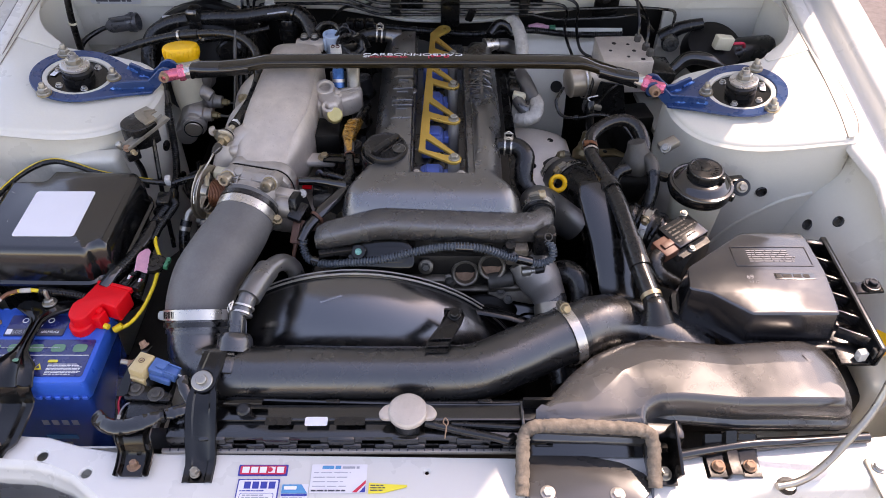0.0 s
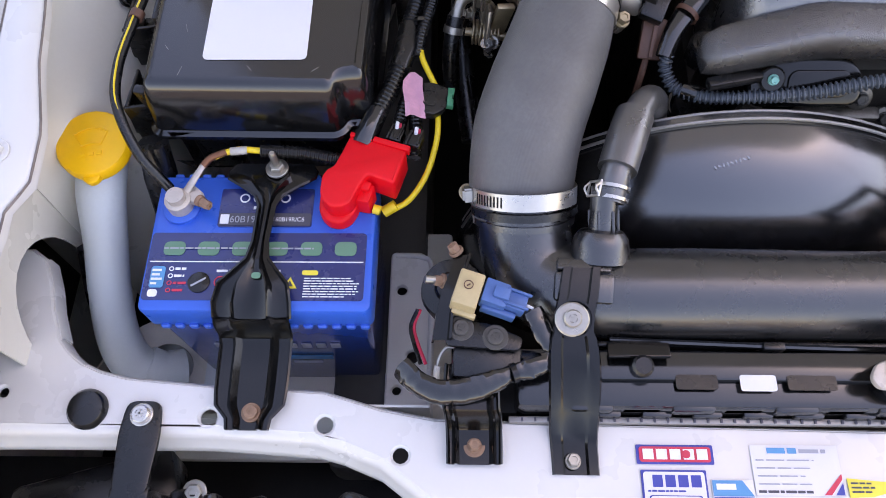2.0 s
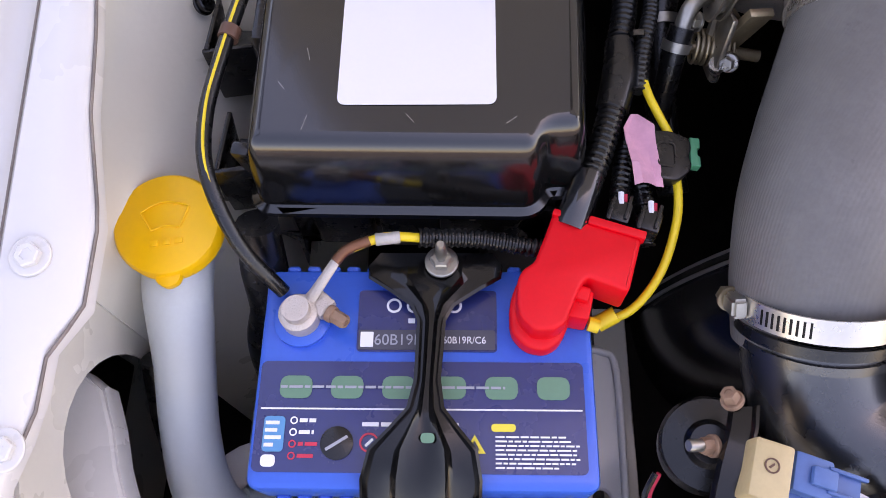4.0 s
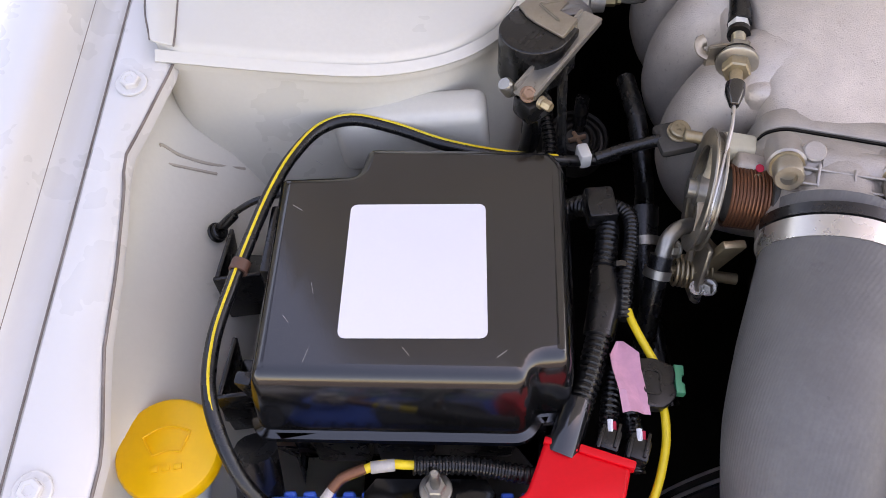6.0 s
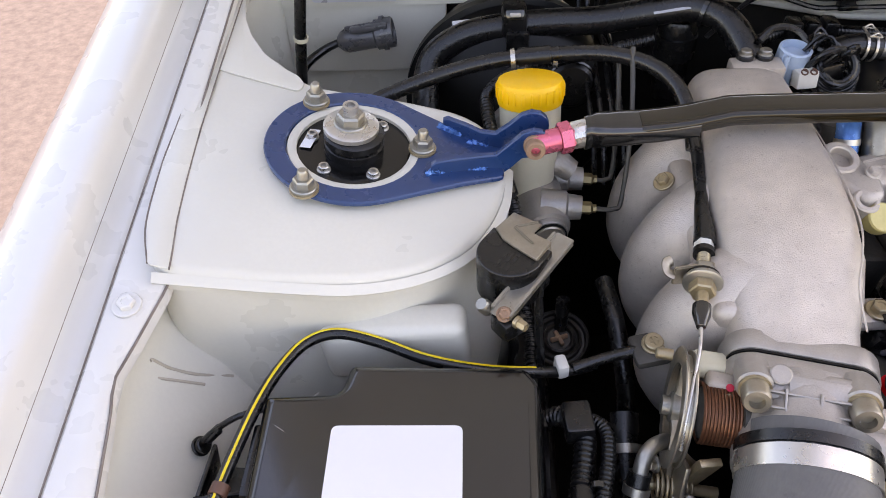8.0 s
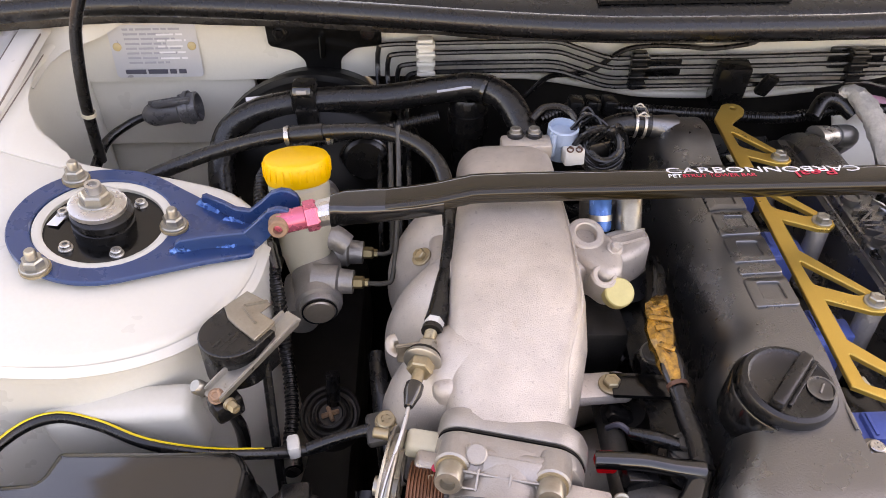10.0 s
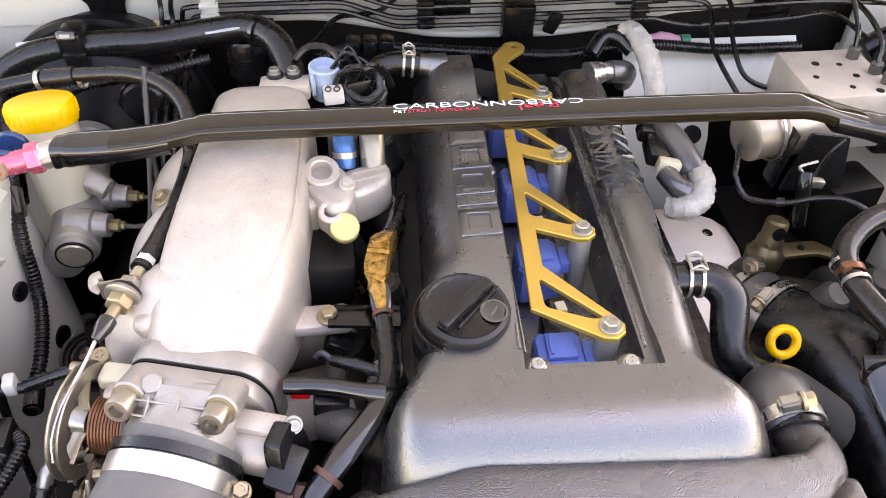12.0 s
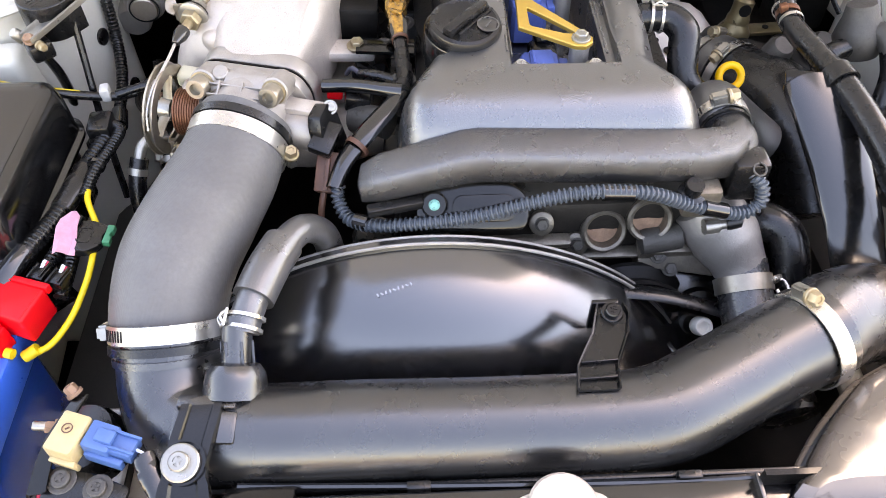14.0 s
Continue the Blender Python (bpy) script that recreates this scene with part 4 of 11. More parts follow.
# oil filler cap
cap = part("oil_filler_cap", lathe([(0.0315, 0.0), (0.0315, 0.006), (0.030, 0.009), (0.027, 0.0103), (0.025, 0.009), (0, 0.0092)], (-0.081, 0.921, 0.738), (0.05, -0.10, 1), 40), BLACK_PL, vc, "black plastic oil filler cap")
part("cap_collar", lathe([(0.0350, -0.03), (0.0350, 0.0), (0.0342, 0.0015), (0.0318, 0.0005), (0.0318, -0.03)], (-0.081, 0.921, 0.738), (0.05, -0.10, 1), 40), BLACK_GLOSS, vc)
m = Matrix.Translation((-0.081, 0.921, 0.738)) @ aim((0.05, -0.10, 1)) @ pose(0, 0, 0.0115, 0, 0, 0)
b = box((0, 0, 0.0), (0.009, 0.052, 0.011), (0, 0, -68), 0.0025)
box((0.008, -0.004, -0.003), (0.003, 0.046, 0.004), (0, 0, -68), 0.001, bm=b)
b.transform(m)
part("cap_grip", b, BLACK_PL, cap)
b = lathe([(0.0095, 0.0), (0.0095, 0.0006), (0.0083, 0.0006), (0.0083, 0.0)], (0.015, -0.0125, -0.0015), (0, 0, 1), 24)
box((0.015, -0.0125, -0.001), (0.009, 0.0016, 0.001), (0, 0, 30), 0.0003, bm=b)
b.transform(m)
part("cap_symbol", b, COVER, cap)


def drape(b):
    """Lays a flat raised mark on the curved top of the cover."""
    for v in b.verts:
        v.co.z += cover_z(v.co.x, v.co.y)
    return b


# raised lettering: the maker's name as plain raised bars, the rest lettered
for y0, y1 in ((0.991, 1.022), (1.026, 1.036), (1.040, 1.070), (1.0735, 1.1035), (1.107, 1.138), (1.142, 1.173)):
    ring = rounded([(-0.0775, y0), (-0.0460, y0), (-0.0460, y1), (-0.0775, y1)], 0.003, 3)
    slot = [] if y1 - y0 < 0.02 else [rounded([(-0.0700, y0 + 0.0065), (-0.0535, y0 + 0.0065), (-0.0535, y1 - 0.0065), (-0.0700, y1 - 0.0065)], 0.002, 3)]
    part("raised_mark", drape(plate(ring, slot, -0.002, 0.0020, bev=0.0006)), COVER, vc)
for text, size, x, y, long in (("TWIN CAM", 0.0235, 0.0525, 1.105, 0.128), ("16VALVE", 0.0215, 0.0735, 1.106, 0.098)):
    o = words("raised_lettering", text, size, pose(x, y, 0, 0, 0, 90), COVER, vc, 0.0060, long)
    for v in o.data.vertices:
        v.co.z += 0.7428 if x < 0.06 else cover_z(v.co.x, v.co.y) + 0.0012

# breather moulding across the front of the cover
bp = thing("breather_pipe", (-0.02, 0.80, 0.69), "grained black plastic breather moulding across the cover", "breather pipe")
secs = []
for x, y, z, hy, hz in ((-0.172, 0.787, 0.690, 0.004, 0.004), (-0.169, 0.787, 0.692, 0.014, 0.011), (-0.155, 0.789, 0.695, 0.018, 0.014), (-0.12, 0.794, 0.701, 0.019, 0.015), (-0.09, 0.798, 0.706, 0.020, 0.016), (-0.075, 0.799, 0.707, 0.020, 0.016), (0.05, 0.796, 0.703, 0.020, 0.016), (0.10, 0.796, 0.702, 0.019, 0.016), (0.122, 0.800, 0.701, 0.018, 0.0165), (0.136, 0.812, 0.700, 0.0165, 0.0165)):
    ring = []
    for i in range(24):
        a = 2 * math.pi * i / 24
        c, s = math.cos(a), math.sin(a)
        ring.append((x, y + hy * math.copysign(abs(c) ** 0.5, c), z + hz * math.copysign(abs(s) ** 0.5, s)))
    secs.append(ring)
part("pipe_body", loft(secs), LEATHER, bp, "", 60)
part("pipe_end", tube([(0.116, 0.802, 0.700), (0.133, 0.811, 0.697), (0.139, 0.829, 0.690), (0.137, 0.848, 0.684)], 0.0165, 18), LEATHER, bp)
part("mounting_tab", box((-0.143, 0.770, 0.682), (0.045, 0.010, 0.008), (0, 0, 12), 0.002), BLACK_PL, bp)

# ---- intake plenum and throttle ----
pl = thing("intake_manifold", (-0.25, 1.05, 0.6), "cast aluminium intake manifold with rounded runners", "intake manifold")
secs = []
for y, x0, x1, zt, zb in ((0.905, -0.302, -0.222, 0.727, 0.66), (0.925, -0.302, -0.216, 0.732, 0.65), (0.95, -0.303, -0.206, 0.742, 0.645), (0.975, -0.302, -0.199, 0.752, 0.645), (1.01, -0.300, -0.195, 0.760, 0.645), (1.05, -0.297, -0.194, 0.764, 0.648), (1.10, -0.293, -0.195, 0.767, 0.65), (1.15, -0.289, -0.197, 0.768, 0.655), (1.178, -0.287, -0.198, 0.767, 0.66), (1.190, -0.283, -0.201, 0.762, 0.665), (1.196, -0.276, -0.206, 0.752, 0.675)):
    cx, cz, rx, rz = (x0 + x1) / 2, (zt + zb) / 2, (x1 - x0) / 2, (zt - zb) / 2
    secs.append([(x, y, z) for x, z in squircle(cx, cz, rx, rz, 36, 4.2)])
part("plenum", loft(secs), CAST, pl, "", 60)
for y in (0.966, 1.045, 1.124):
    part("runner", tube([(-0.245, y + 0.008, 0.712), (-0.280, y + 0.006, 0.712), (-0.303, y, 0.698), (-0.318, y, 0.668), (-0.316, y, 0.63), (-0.29, y, 0.595), (-0.23, y, 0.58), (-0.16, y, 0.60)], [0.034, 0.035, 0.034, 0.032, 0.031, 0.030, 0.03, 0.03], 22), CAST, pl)
part("side_wall", box((-0.296, 1.055, 0.700), (0.022, 0.24, 0.06), (0, -14, 0), 0.008, 3), CAST, pl)
part("casting_seam", tube([(-0.222, 0.915, 0.7325), (-0.219, 0.945, 0.7415), (-0.211, 0.968, 0.7490), (-0.203, 0.995, 0.7520), (-0.2005, 1.03, 0.7545), (-0.2005, 1.08, 0.7570), (-0.203, 1.13, 0.7575), (-0.204, 1.165, 0.757)], 0.0007, 6), CAST, pl)

part("mounting_ear", box((-0.188, 0.972, 0.684), (0.05, 0.026, 0.012), (0, 8, 10), 0.005), CAST, pl)
bolt(pl, (-0.179, 0.970, 0.690), (0, 0, 1), 0.0065, 0.007, PASSIVATE, 1.5)
bolt(pl, (-0.318, 1.083, 0.722), (-0.6, -0.2, 1), 0.0055, 0.007, PASSIVATE, 1.6)

tb = thing("throttle_unit", (-0.262, 0.87, 0.64), "cast aluminium throttle body with a copper return spring", "throttle body")
TM = pose(-0.264, 0.889, 0.692, 5, 0, -13)      # across, along the bore towards the engine, up
FACE = [(-0.050, -0.036), (-0.030, -0.044), (0.030, -0.044), (0.050, -0.034), (0.051, 0.010), (0.044, 0.026), (0.034, 0.033), (-0.036, 0.035), (-0.047, 0.027), (-0.051, 0.010)]


def slab(grow, y0, y1, bev=0.0025):
    """A flange across the bore."""
    b = prism(rounded(offset(FACE, grow), 0.007, 3), -y1, -y0, bev)
    b.transform(TM @ Matrix(((1, 0, 0, 0), (0, 0, -1, 0), (0, 1, 0, 0), (0, 0, 0, 1))))
    return b


def tbox(c, s, rot=(0, 0, 0), bev=0.002, seg=2):
    b = box(c, s, rot, bev, seg)
    b.transform(TM)
    return b


def tl(x, y, z):
    return TM @ Vector((x, y, z))


part("plenum_flange", slab(0.0, 0.0135, 0.030), CAST_TB, tb)
part("gasket", slab(-0.0012, 0.012, 0.0135, 0.0), DARK, tb)
part("throttle_flange", slab(-0.001, 0.0, 0.012), CAST_TB, tb)
b = lathe([(0.0405, 0.0), (0.0405, 0.018), (0.0395, 0.021), (0.0395, 0.05)], (0, 0.002, -0.002), (0, -1, 0), 40)
b.transform(TM)
part("bore", b, CAST_TB, tb)
part("top_deck", tbox((0.0, -0.008, 0.026), (0.070, 0.022, 0.020), (18, 0, 0), 0.004, 3), CAST_TB, tb)
part("cast_pad", tbox((0.004, -0.0115, 0.0365), (0.036, 0.012, 0.0026), (20, 0, 0), 0.001), CAST_TB, tb)
for x, w_, y, s_ in ((0.004, 0.0016, -0.023, 0.016), (-0.016, 0.0016, -0.022, 0.014)):
    part("web", tbox((x, y, 0.0345), (w_, s_, 0.006), (24, 0, 0), 0.0006), CAST_TB, tb)
for y, z, w_ in ((-0.018, 0.0355, 0.056), (-0.027, 0.0325, 0.052)):
    part("web", tbox((0.0, y, z), (w_, 0.0016, 0.005), (24, 0, 0), 0.0006), CAST_TB, tb)
b = lathe([(0.0068, 0), (0.0068, 0.003), (0.0058, 0.0038), (0, 0.0038)], (-0.019, -0.006, 0.0365), (0, -0.3, 1), 22)
b.transform(TM)
part("round_boss", b, CAST_TB, tb)
for x in (-0.033, 0.029):
    b = lathe([(0.0115, 0.0), (0.0115, 0.020), (0.0098, 0.0215), (0, 0.0215)], (x, 0.004, 0.025), (0, -0.93, 0.36), 22)
    b.transform(TM)
    part("lug", b, CAST_TB, tb)
    b = lathe([(0.0088, 0), (0.0088, 0.013), (0.0078, 0.0145), (0.0048, 0.0145), (0.0046, 0.009), (0, 0.009)], (x, -0.016, 0.0327), (0, -0.93, 0.36), 24)
    b.transform(TM)
    part("cap_screw", b, PASSIVATE_LT, tb, "dull plated socket cap screw")
    b = lathe([(0.0102, 0), (0.0102, 0.0022)], (x, -0.0155, 0.0325), (0, -0.93, 0.36), 24)
    b.transform(TM)
    part("spring_washer", b, PASSIVATE, tb)
# throttle position sensor on the engine side
b = lathe([(0.0165, 0), (0.0165, 0.030), (0.015, 0.032)], (0.030, -0.020, -0.004), (1, -0.05, 0.0), 26)
b.transform(TM)
part("sensor_barrel", b, CAST_TB, tb)
part("sensor_deck", tbox((0.050, -0.011, 0.012), (0.034, 0.016, 0.010), (0, 4, 0), 0.003), CAST, tb)
b = prism(rounded([(-0.017, -0.026), (0.013, -0.026), (0.015, 0.004), (0.008, 0.020), (-0.010, 0.020), (-0.017, 0.008)], 0.003), 0.0, 0.012, 0.001)
b.transform(TM @ Matrix.Translation((0.064, -0.020, 0.002)) @ pose(0, 0, 0, 0, 78, -6) @ pose(0, 0, 0, 0, 0, 90))
part("position_sensor", b, BLACK_PL, tb, "black plastic throttle position sensor")
part("sensor_foot", tbox((0.073, -0.034, 0.004), (0.020, 0.030, 0.010), (12, 10, -8), 0.002), BLACK_PL, tb)
bolt(tb, tl(0.072, -0.010, 0.016), TM.to_3x3() @ Vector((0.5, -0.5, 0.75)), 0.0042, 0.006, ZINC, 1.5, phillips=True)
pg = part("sensor_plug", box((-0.200, 0.824, 0.668), (0.020, 0.034, 0.014), (38, 0, -10), 0.002), BROWN_CON, tb, "brown wiring plug")
part("plug_rib", box((-0.200, 0.820, 0.6755), (0.004, 0.034, 0.003), (38, 0, -10), 0.0008), BROWN_CON, pg)
part("plug_wire", tube([(-0.204, 0.812, 0.660), (-0.207, 0.802, 0.648), (-0.209, 0.796, 0.63)], 0.003, 8), BROWN_CON, tb)
# cable wheel, copper spring and its stops
part("spring_hub", lathe([(0.0215, -0.001), (0.0235, 0.0), (0.0235, 0.003), (0.017, 0.004), (0.017, 0.026), (0.008, 0.028)], (-0.301, 0.879, 0.690), (-1, 0.16, 0.02), 28), CAST_DK, tb, "dark spring seat")
part("return_spring", coil((-0.305, 0.8795, 0.690), (-1, 0.16, 0.02), 0.0195, 10.5, 0.0230, 0.00115), COPPER, tb, "copper coil return spring")
WN = Vector((-1, 0.20, 0.06)).normalized()
WC = Vector((-0.336, 0.886, 0.690))
for off_, r0 in ((0.0, 0.0385), (0.0062, 0.0400)):
    part("wheel_flange", lathe([(0.029, 0), (r0, 0), (r0 + 0.0006, 0.0009), (r0, 0.0018), (0.029, 0.0018), (0.029, 0)], WC + WN * off_, WN, 44, caps=False), PASSIVATE_LT, tb, "plated steel cable wheel flange")
part("wheel_groove", lathe([(0.0355, 0), (0.0355, 0.0062)], WC, WN, 40, caps=False), ZINC, tb)
WX = WN.orthogonal().normalized()
WY = WN.cross(WX)
b = bmesh.new()
for a_ in (35, 155, 275):
    dr_ = WX * math.cos(radians(a_)) + WY * math.sin(radians(a_))
    tube([WC + WN * 0.003 + dr_ * s_ for s_ in (0.0, 0.016, 0.031)], [0.006, 0.0045, 0.006], 10, 4, bm=b, flat=0.4)
part("wheel_spoke", b, PASSIVATE_LT, tb)
part("wheel_hub", lathe([(0.010, 0), (0.010, 0.010), (0.0065, 0.011), (0.0065, 0.016)], WC - WN * 0.001, WN, 20), ZINC, tb)
part("cable_nipple", lathe([(0.004, 0), (0.004, 0.010), (0.003, 0.011)], WC + WN * 0.001 + Vector((-0.004, 0.030, 0.018)), WN, 14), PASSIVATE, tb)
part("stop_block", box((-0.317, 0.909, 0.706), (0.026, 0.017, 0.014), (0, 6, -8), 0.004, 3), PALE, tb, "cream plastic stop")
part("stop_lever", box((-0.306, 0.893, 0.7045), (0.036, 0.014, 0.013), (0, 6, -10), 0.004, 3), CAST, tb)
part("clip_ring", band((-0.299, 0.891, 0.705), (1, -0.15, 0.05), 0.0088, 0.003, 0.0012), BLACK_PAINT, tb)
part("idle_screw", lathe([(0.0036, 0), (0.0036, 0.012), (0.0052, 0.013), (0.0052, 0.018)], (-0.314, 0.884, 0.692), (0.1, -0.35, 1), 14), PASSIVATE, tb)
part("red_dot", lathe([(0.0026, 0), (0.0026, 0.0006), (0, 0.0006)], (-0.3105, 0.8875, 0.7105), (0, -0.4, 1), 12), INK_RED, tb)
# linkage under the wheel
part("lower_bracket", box((-0.327, 0.860, 0.652), (0.016, 0.006, 0.050), (14, 8, 10), 0.0015), PASSIVATE, tb)
part("lower_lever", box((-0.338, 0.858, 0.650), (0.004, 0.022, 0.034), (-20, 6, 0), 0.0015), PASSIVATE_LT, tb)
bolt(tb, (-0.352, 0.868, 0.652), (-1, -0.2, 0.3), 0.0048, 0.006, ZINC, 1.3)
bolt(tb, (-0.332, 0.846, 0.640), (-0.5, -0.6, 0.5), 0.0048, 0.009, STEEL, 1.3)

# rubber intake hose, elbow and the pipe across the radiator
ih = thing("intake_hose", (-0.30, 0.75, 0.6), "large black rubber intake hose", "intake hose")
part("hose", tube([(-0.2665, 0.858, 0.6965), (-0.2725, 0.838, 0.6905), (-0.2815, 0.808, 0.6835), (-0.2950, 0.770, 0.6780), (-0.308, 0.730, 0.670), (-0.313, 0.695, 0.654), (-0.312, 0.668, 0.634)], [0.0395, 0.0398, 0.042, 0.0435, 0.0435, 0.042, 0.0395], 32, 8), HOSE_CLOTH, ih, "", 60)
clamp(ih, (-0.2730, 0.8370, 0.6900), (-0.22, -0.94, -0.27), 0.0406, 0.013, (1, -0.2, -0.25))
clamp(ih, (-0.3115, 0.682, 0.654), (0.02, -0.75, -0.68), 0.0402, 0.013, (-1, -0.25, -0.15))
part("hose_lip", band((-0.3112, 0.6735, 0.6455), (0.02, -0.75, -0.68), 0.0392, 0.006, 0.0028), RUBBER, ih)
part("hose_lip", band((-0.2705, 0.8475, 0.6930), (-0.22, -0.94, -0.27), 0.0402, 0.007, 0.0022), RUBBER, ih)
ip = thing("intake_pipe", (-0.05, 0.61, 0.58), "satin black intake pipe running across the radiator", "intake pipe")
part("pipe_bead", band((-0.3110, 0.6675, 0.6400), (0.02, -0.72, -0.70), 0.0372, 0.005, 0.0026), PIPE_PL, ip)
part("pipe", tube([(-0.311, 0.678, 0.650), (-0.3105, 0.655, 0.632), (-0.302, 0.630, 0.620), (-0.280, 0.612, 0.621), (-0.240, 0.607, 0.626), (-0.17, 0.606, 0.629), (-0.08, 0.605, 0.630), (0.0, 0.605, 0.631), (0.045, 0.610, 0.632), (0.09, 0.630, 0.634), (0.135, 0.652, 0.638), (0.175, 0.668, 0.642)], [0.0365, 0.037, 0.0375, 0.037, 0.0365, 0.036, 0.035, 0.035, 0.0355, 0.036, 0.036, 0.036], 40, 8), PIPE_PL, ip, "", 60)
part("strap_tab", box((-0.2700, 0.6150, 0.6610), (0.040, 0.010, 0.006), (-8, 0, -4), 0.0015), PIPE_PL, ip)
part("strap_socket", box((-0.2705, 0.5990, 0.6575), (0.044, 0.022, 0.008), (16, 0, -4), 0.003), PIPE_PL, ip)
part("branch_nipple", lathe([(0.0225, -0.006), (0.0215, 0.006), (0.0205, 0.011), (0.0165, 0.0165), (0.0105, 0.018), (0.0105, 0.05)], (-0.2555, 0.6310, 0.6520), (0.05, 0.80, 0.60), 28), PIPE_PL, ip)
clamp(ip, (0.160, 0.661, 0.640), (0.9, 0.40, 0.08), 0.0375, 0.013, (-0.2, 0.5, 1))
part("pipe_outlet", tube([(0.150, 0.658, 0.640), (0.172, 0.669, 0.638), (0.200, 0.685, 0.632), (0.235, 0.695, 0.620), (0.285, 0.690, 0.604), (0.34, 0.665, 0.585)], [0.035, 0.037, 0.0385, 0.0395, 0.0395, 0.038], 36, 8), PIPE_PL, ip)

# ---- radiator and shroud ----
ra = thing("radiator", (MID, 0.54, 0.25), "black radiator with a ribbed plastic top tank", "radiator")
part("core", box((MID, 0.535, 0.41), (0.62, 0.03, 0.38), bev=0.002), DARK, ra)
b = box((-0.02, 0.541, 0.610), (0.60, 0.046, 0.036), bev=0.006)
part("top_tank", b, BLACK_GLOSS, ra)
sh = thing("fan_shroud", (-0.075, 0.68, 0.4), "glossy black half-round radiator fan shroud", "fan shroud")
secs = []
cx, cz, R = -0.117, 0.416, 0.248
for k in range(45):
    a = radians(4 + 172 * k / 44)
    c, s = math.cos(a), math.sin(a)
    prof = [(0.752, R + 0.002), (0.7435, R + 0.002), (0.7425, R - 0.0015)]
    for i in range(1, 16):
        u = math.cos(math.pi / 2 * i / 15)
        prof.append((0.640 + 0.1010 * (1 - math.sqrt(1 - u * u)), R - 0.112 + 0.1100 * u))
    prof.append((0.637, R - 0.15))
    secs.append([(cx + r * c, y, cz + r * s) for y, r in prof])
part("shroud", thick(loft(secs, closed=False), 0.003), SHROUD_PL, sh, "", 60)
# pale tubes paint the bright reflection along the black shroud's edge
part("shroud_rim", tube([(cx + (R + 0.0025) * math.cos(radians(a)), 0.7440, cz + (R + 0.0025) * math.sin(radians(a))) for a in range(14, 168, 4)], 0.0015, 8, raw=True), CAST_MID, sh)
part("shroud_rim", tube([(cx + (R + 0.0015) * math.cos(radians(a)), 0.7520, cz + (R + 0.0015) * math.sin(radians(a))) for a in range(14, 168, 4)], 0.0015, 8, raw=True), CAST_MID, sh)


# ---- strut bar ----
def squircle(v):
    """Squares off a circle's sine or cosine, for bars with a flat top and tightly rounded edges."""
    return math.copysign(abs(v) ** 0.62, v)


sbr = thing("strut_bar", (-0.04, 1.09, 0.77), "glossy carbon strut brace across the engine bay", "strut bar")
secs = []
for q in smooth_path([(-0.345, 1.087, 0.780), (-0.31, 1.091, 0.7815), (-0.285, 1.094, 0.7850), (-0.262, 1.0952, 0.7868), (-0.15, 1.0955, 0.7872), (0.08, 1.0965, 0.7872), (0.195, 1.098, 0.7855), (0.225, 1.099, 0.7825), (0.255, 1.099, 0.772), (0.285, 1.094, 0.764)], 6):
    secs.append([(q[0], q[1] + 0.0142 * squircle(math.cos(2 * math.pi * i / 36)), q[2] - 0.0045 + 0.0078 * squircle(math.sin(2 * math.pi * i / 36))) for i in range(36)])
part("bar", loft(secs), CARBON, sbr, "", 60)


# ---- battery corner ----
bt = thing("battery", (-0.52, 0.65, 0.45), "blue car battery with dark blue labels on its tray", "battery")
BX0, BX1, BY0, BY1, BZ = -0.608, -0.429, 0.586, 0.705, 0.640
b = bmesh.new()
secs = []
for z, inx, iny in ((0.4405, 0.012, 0.007), (0.446, 0.009, 0.005), (0.60, 0.005, 0.003), (0.612, 0.005, 0.003)):
    secs.append([(x, y, z) for x, y in round_rect(BX0 + inx, BY0 + iny, BX1 - inx, BY1 - iny, 0.006)])
loft(secs, bm=b)
part("case", b, BLUE_CASE, bt, "darker translucent blue case")
b = prism(round_rect(BX0, BY0, BX1, BY1, 0.006), 0.607, BZ, 0.003)
lid = part("lid", b, BLUE_BAT, bt)
rib = mesh_of(box((0, 0, 0), (0.0075, 0.004, 0.006), bev=0.0012, seg=1), BLUE_BAT)
for k in range(15):
    for y in (BY0 - 0.001, BY1 + 0.001):
        o = new("rib", rib)
        o.parent = lid
        o.matrix_basis = pose(BX0 + 0.014 + 0.0113 * k, y, 0.611 if y < 0.65 else 0.636)


def flat(parent, x0, y0, x1, y1, z, material, name="label", r=0.002, th=0.0005, label="", m=None):
    return part(name, prism(round_rect(x0, y0, x1, y1, min(r, abs(y1 - y0) * 0.4, abs(x1 - x0) * 0.4), 3), z, z + th, m=m), material, parent, label)


def bars(parent, x0, y0, x1, y1, z, rows, material, seed=1, h=0.5, m=None, name="print", th=0.0003, cols=1, full=0.95):
    """Writing too small to read: rows of plain bars of its size, in one printed patch."""
    rnd = random.Random(seed)
    b = bmesh.new()
    dy = (y1 - y0) / rows
    for i in range(rows):
        yc = y1 - dy * (i + 0.5)
        x = x0
        end = x0 + (x1 - x0) * rnd.uniform(full - 0.25, full + 0.05)
        while x < end - 0.001:
            w = min(rnd.uniform(0.8, 3.2) * dy, end - x)
            if w > 0.0003:
                box(((x + x + w) / 2, yc, z + th / 2), (w, dy * h, th), bev=0, bm=b)
            x += w + dy * 0.35
    if m is not None:
        b.transform(m)
    return part(name, b, material, parent, smooth=0)


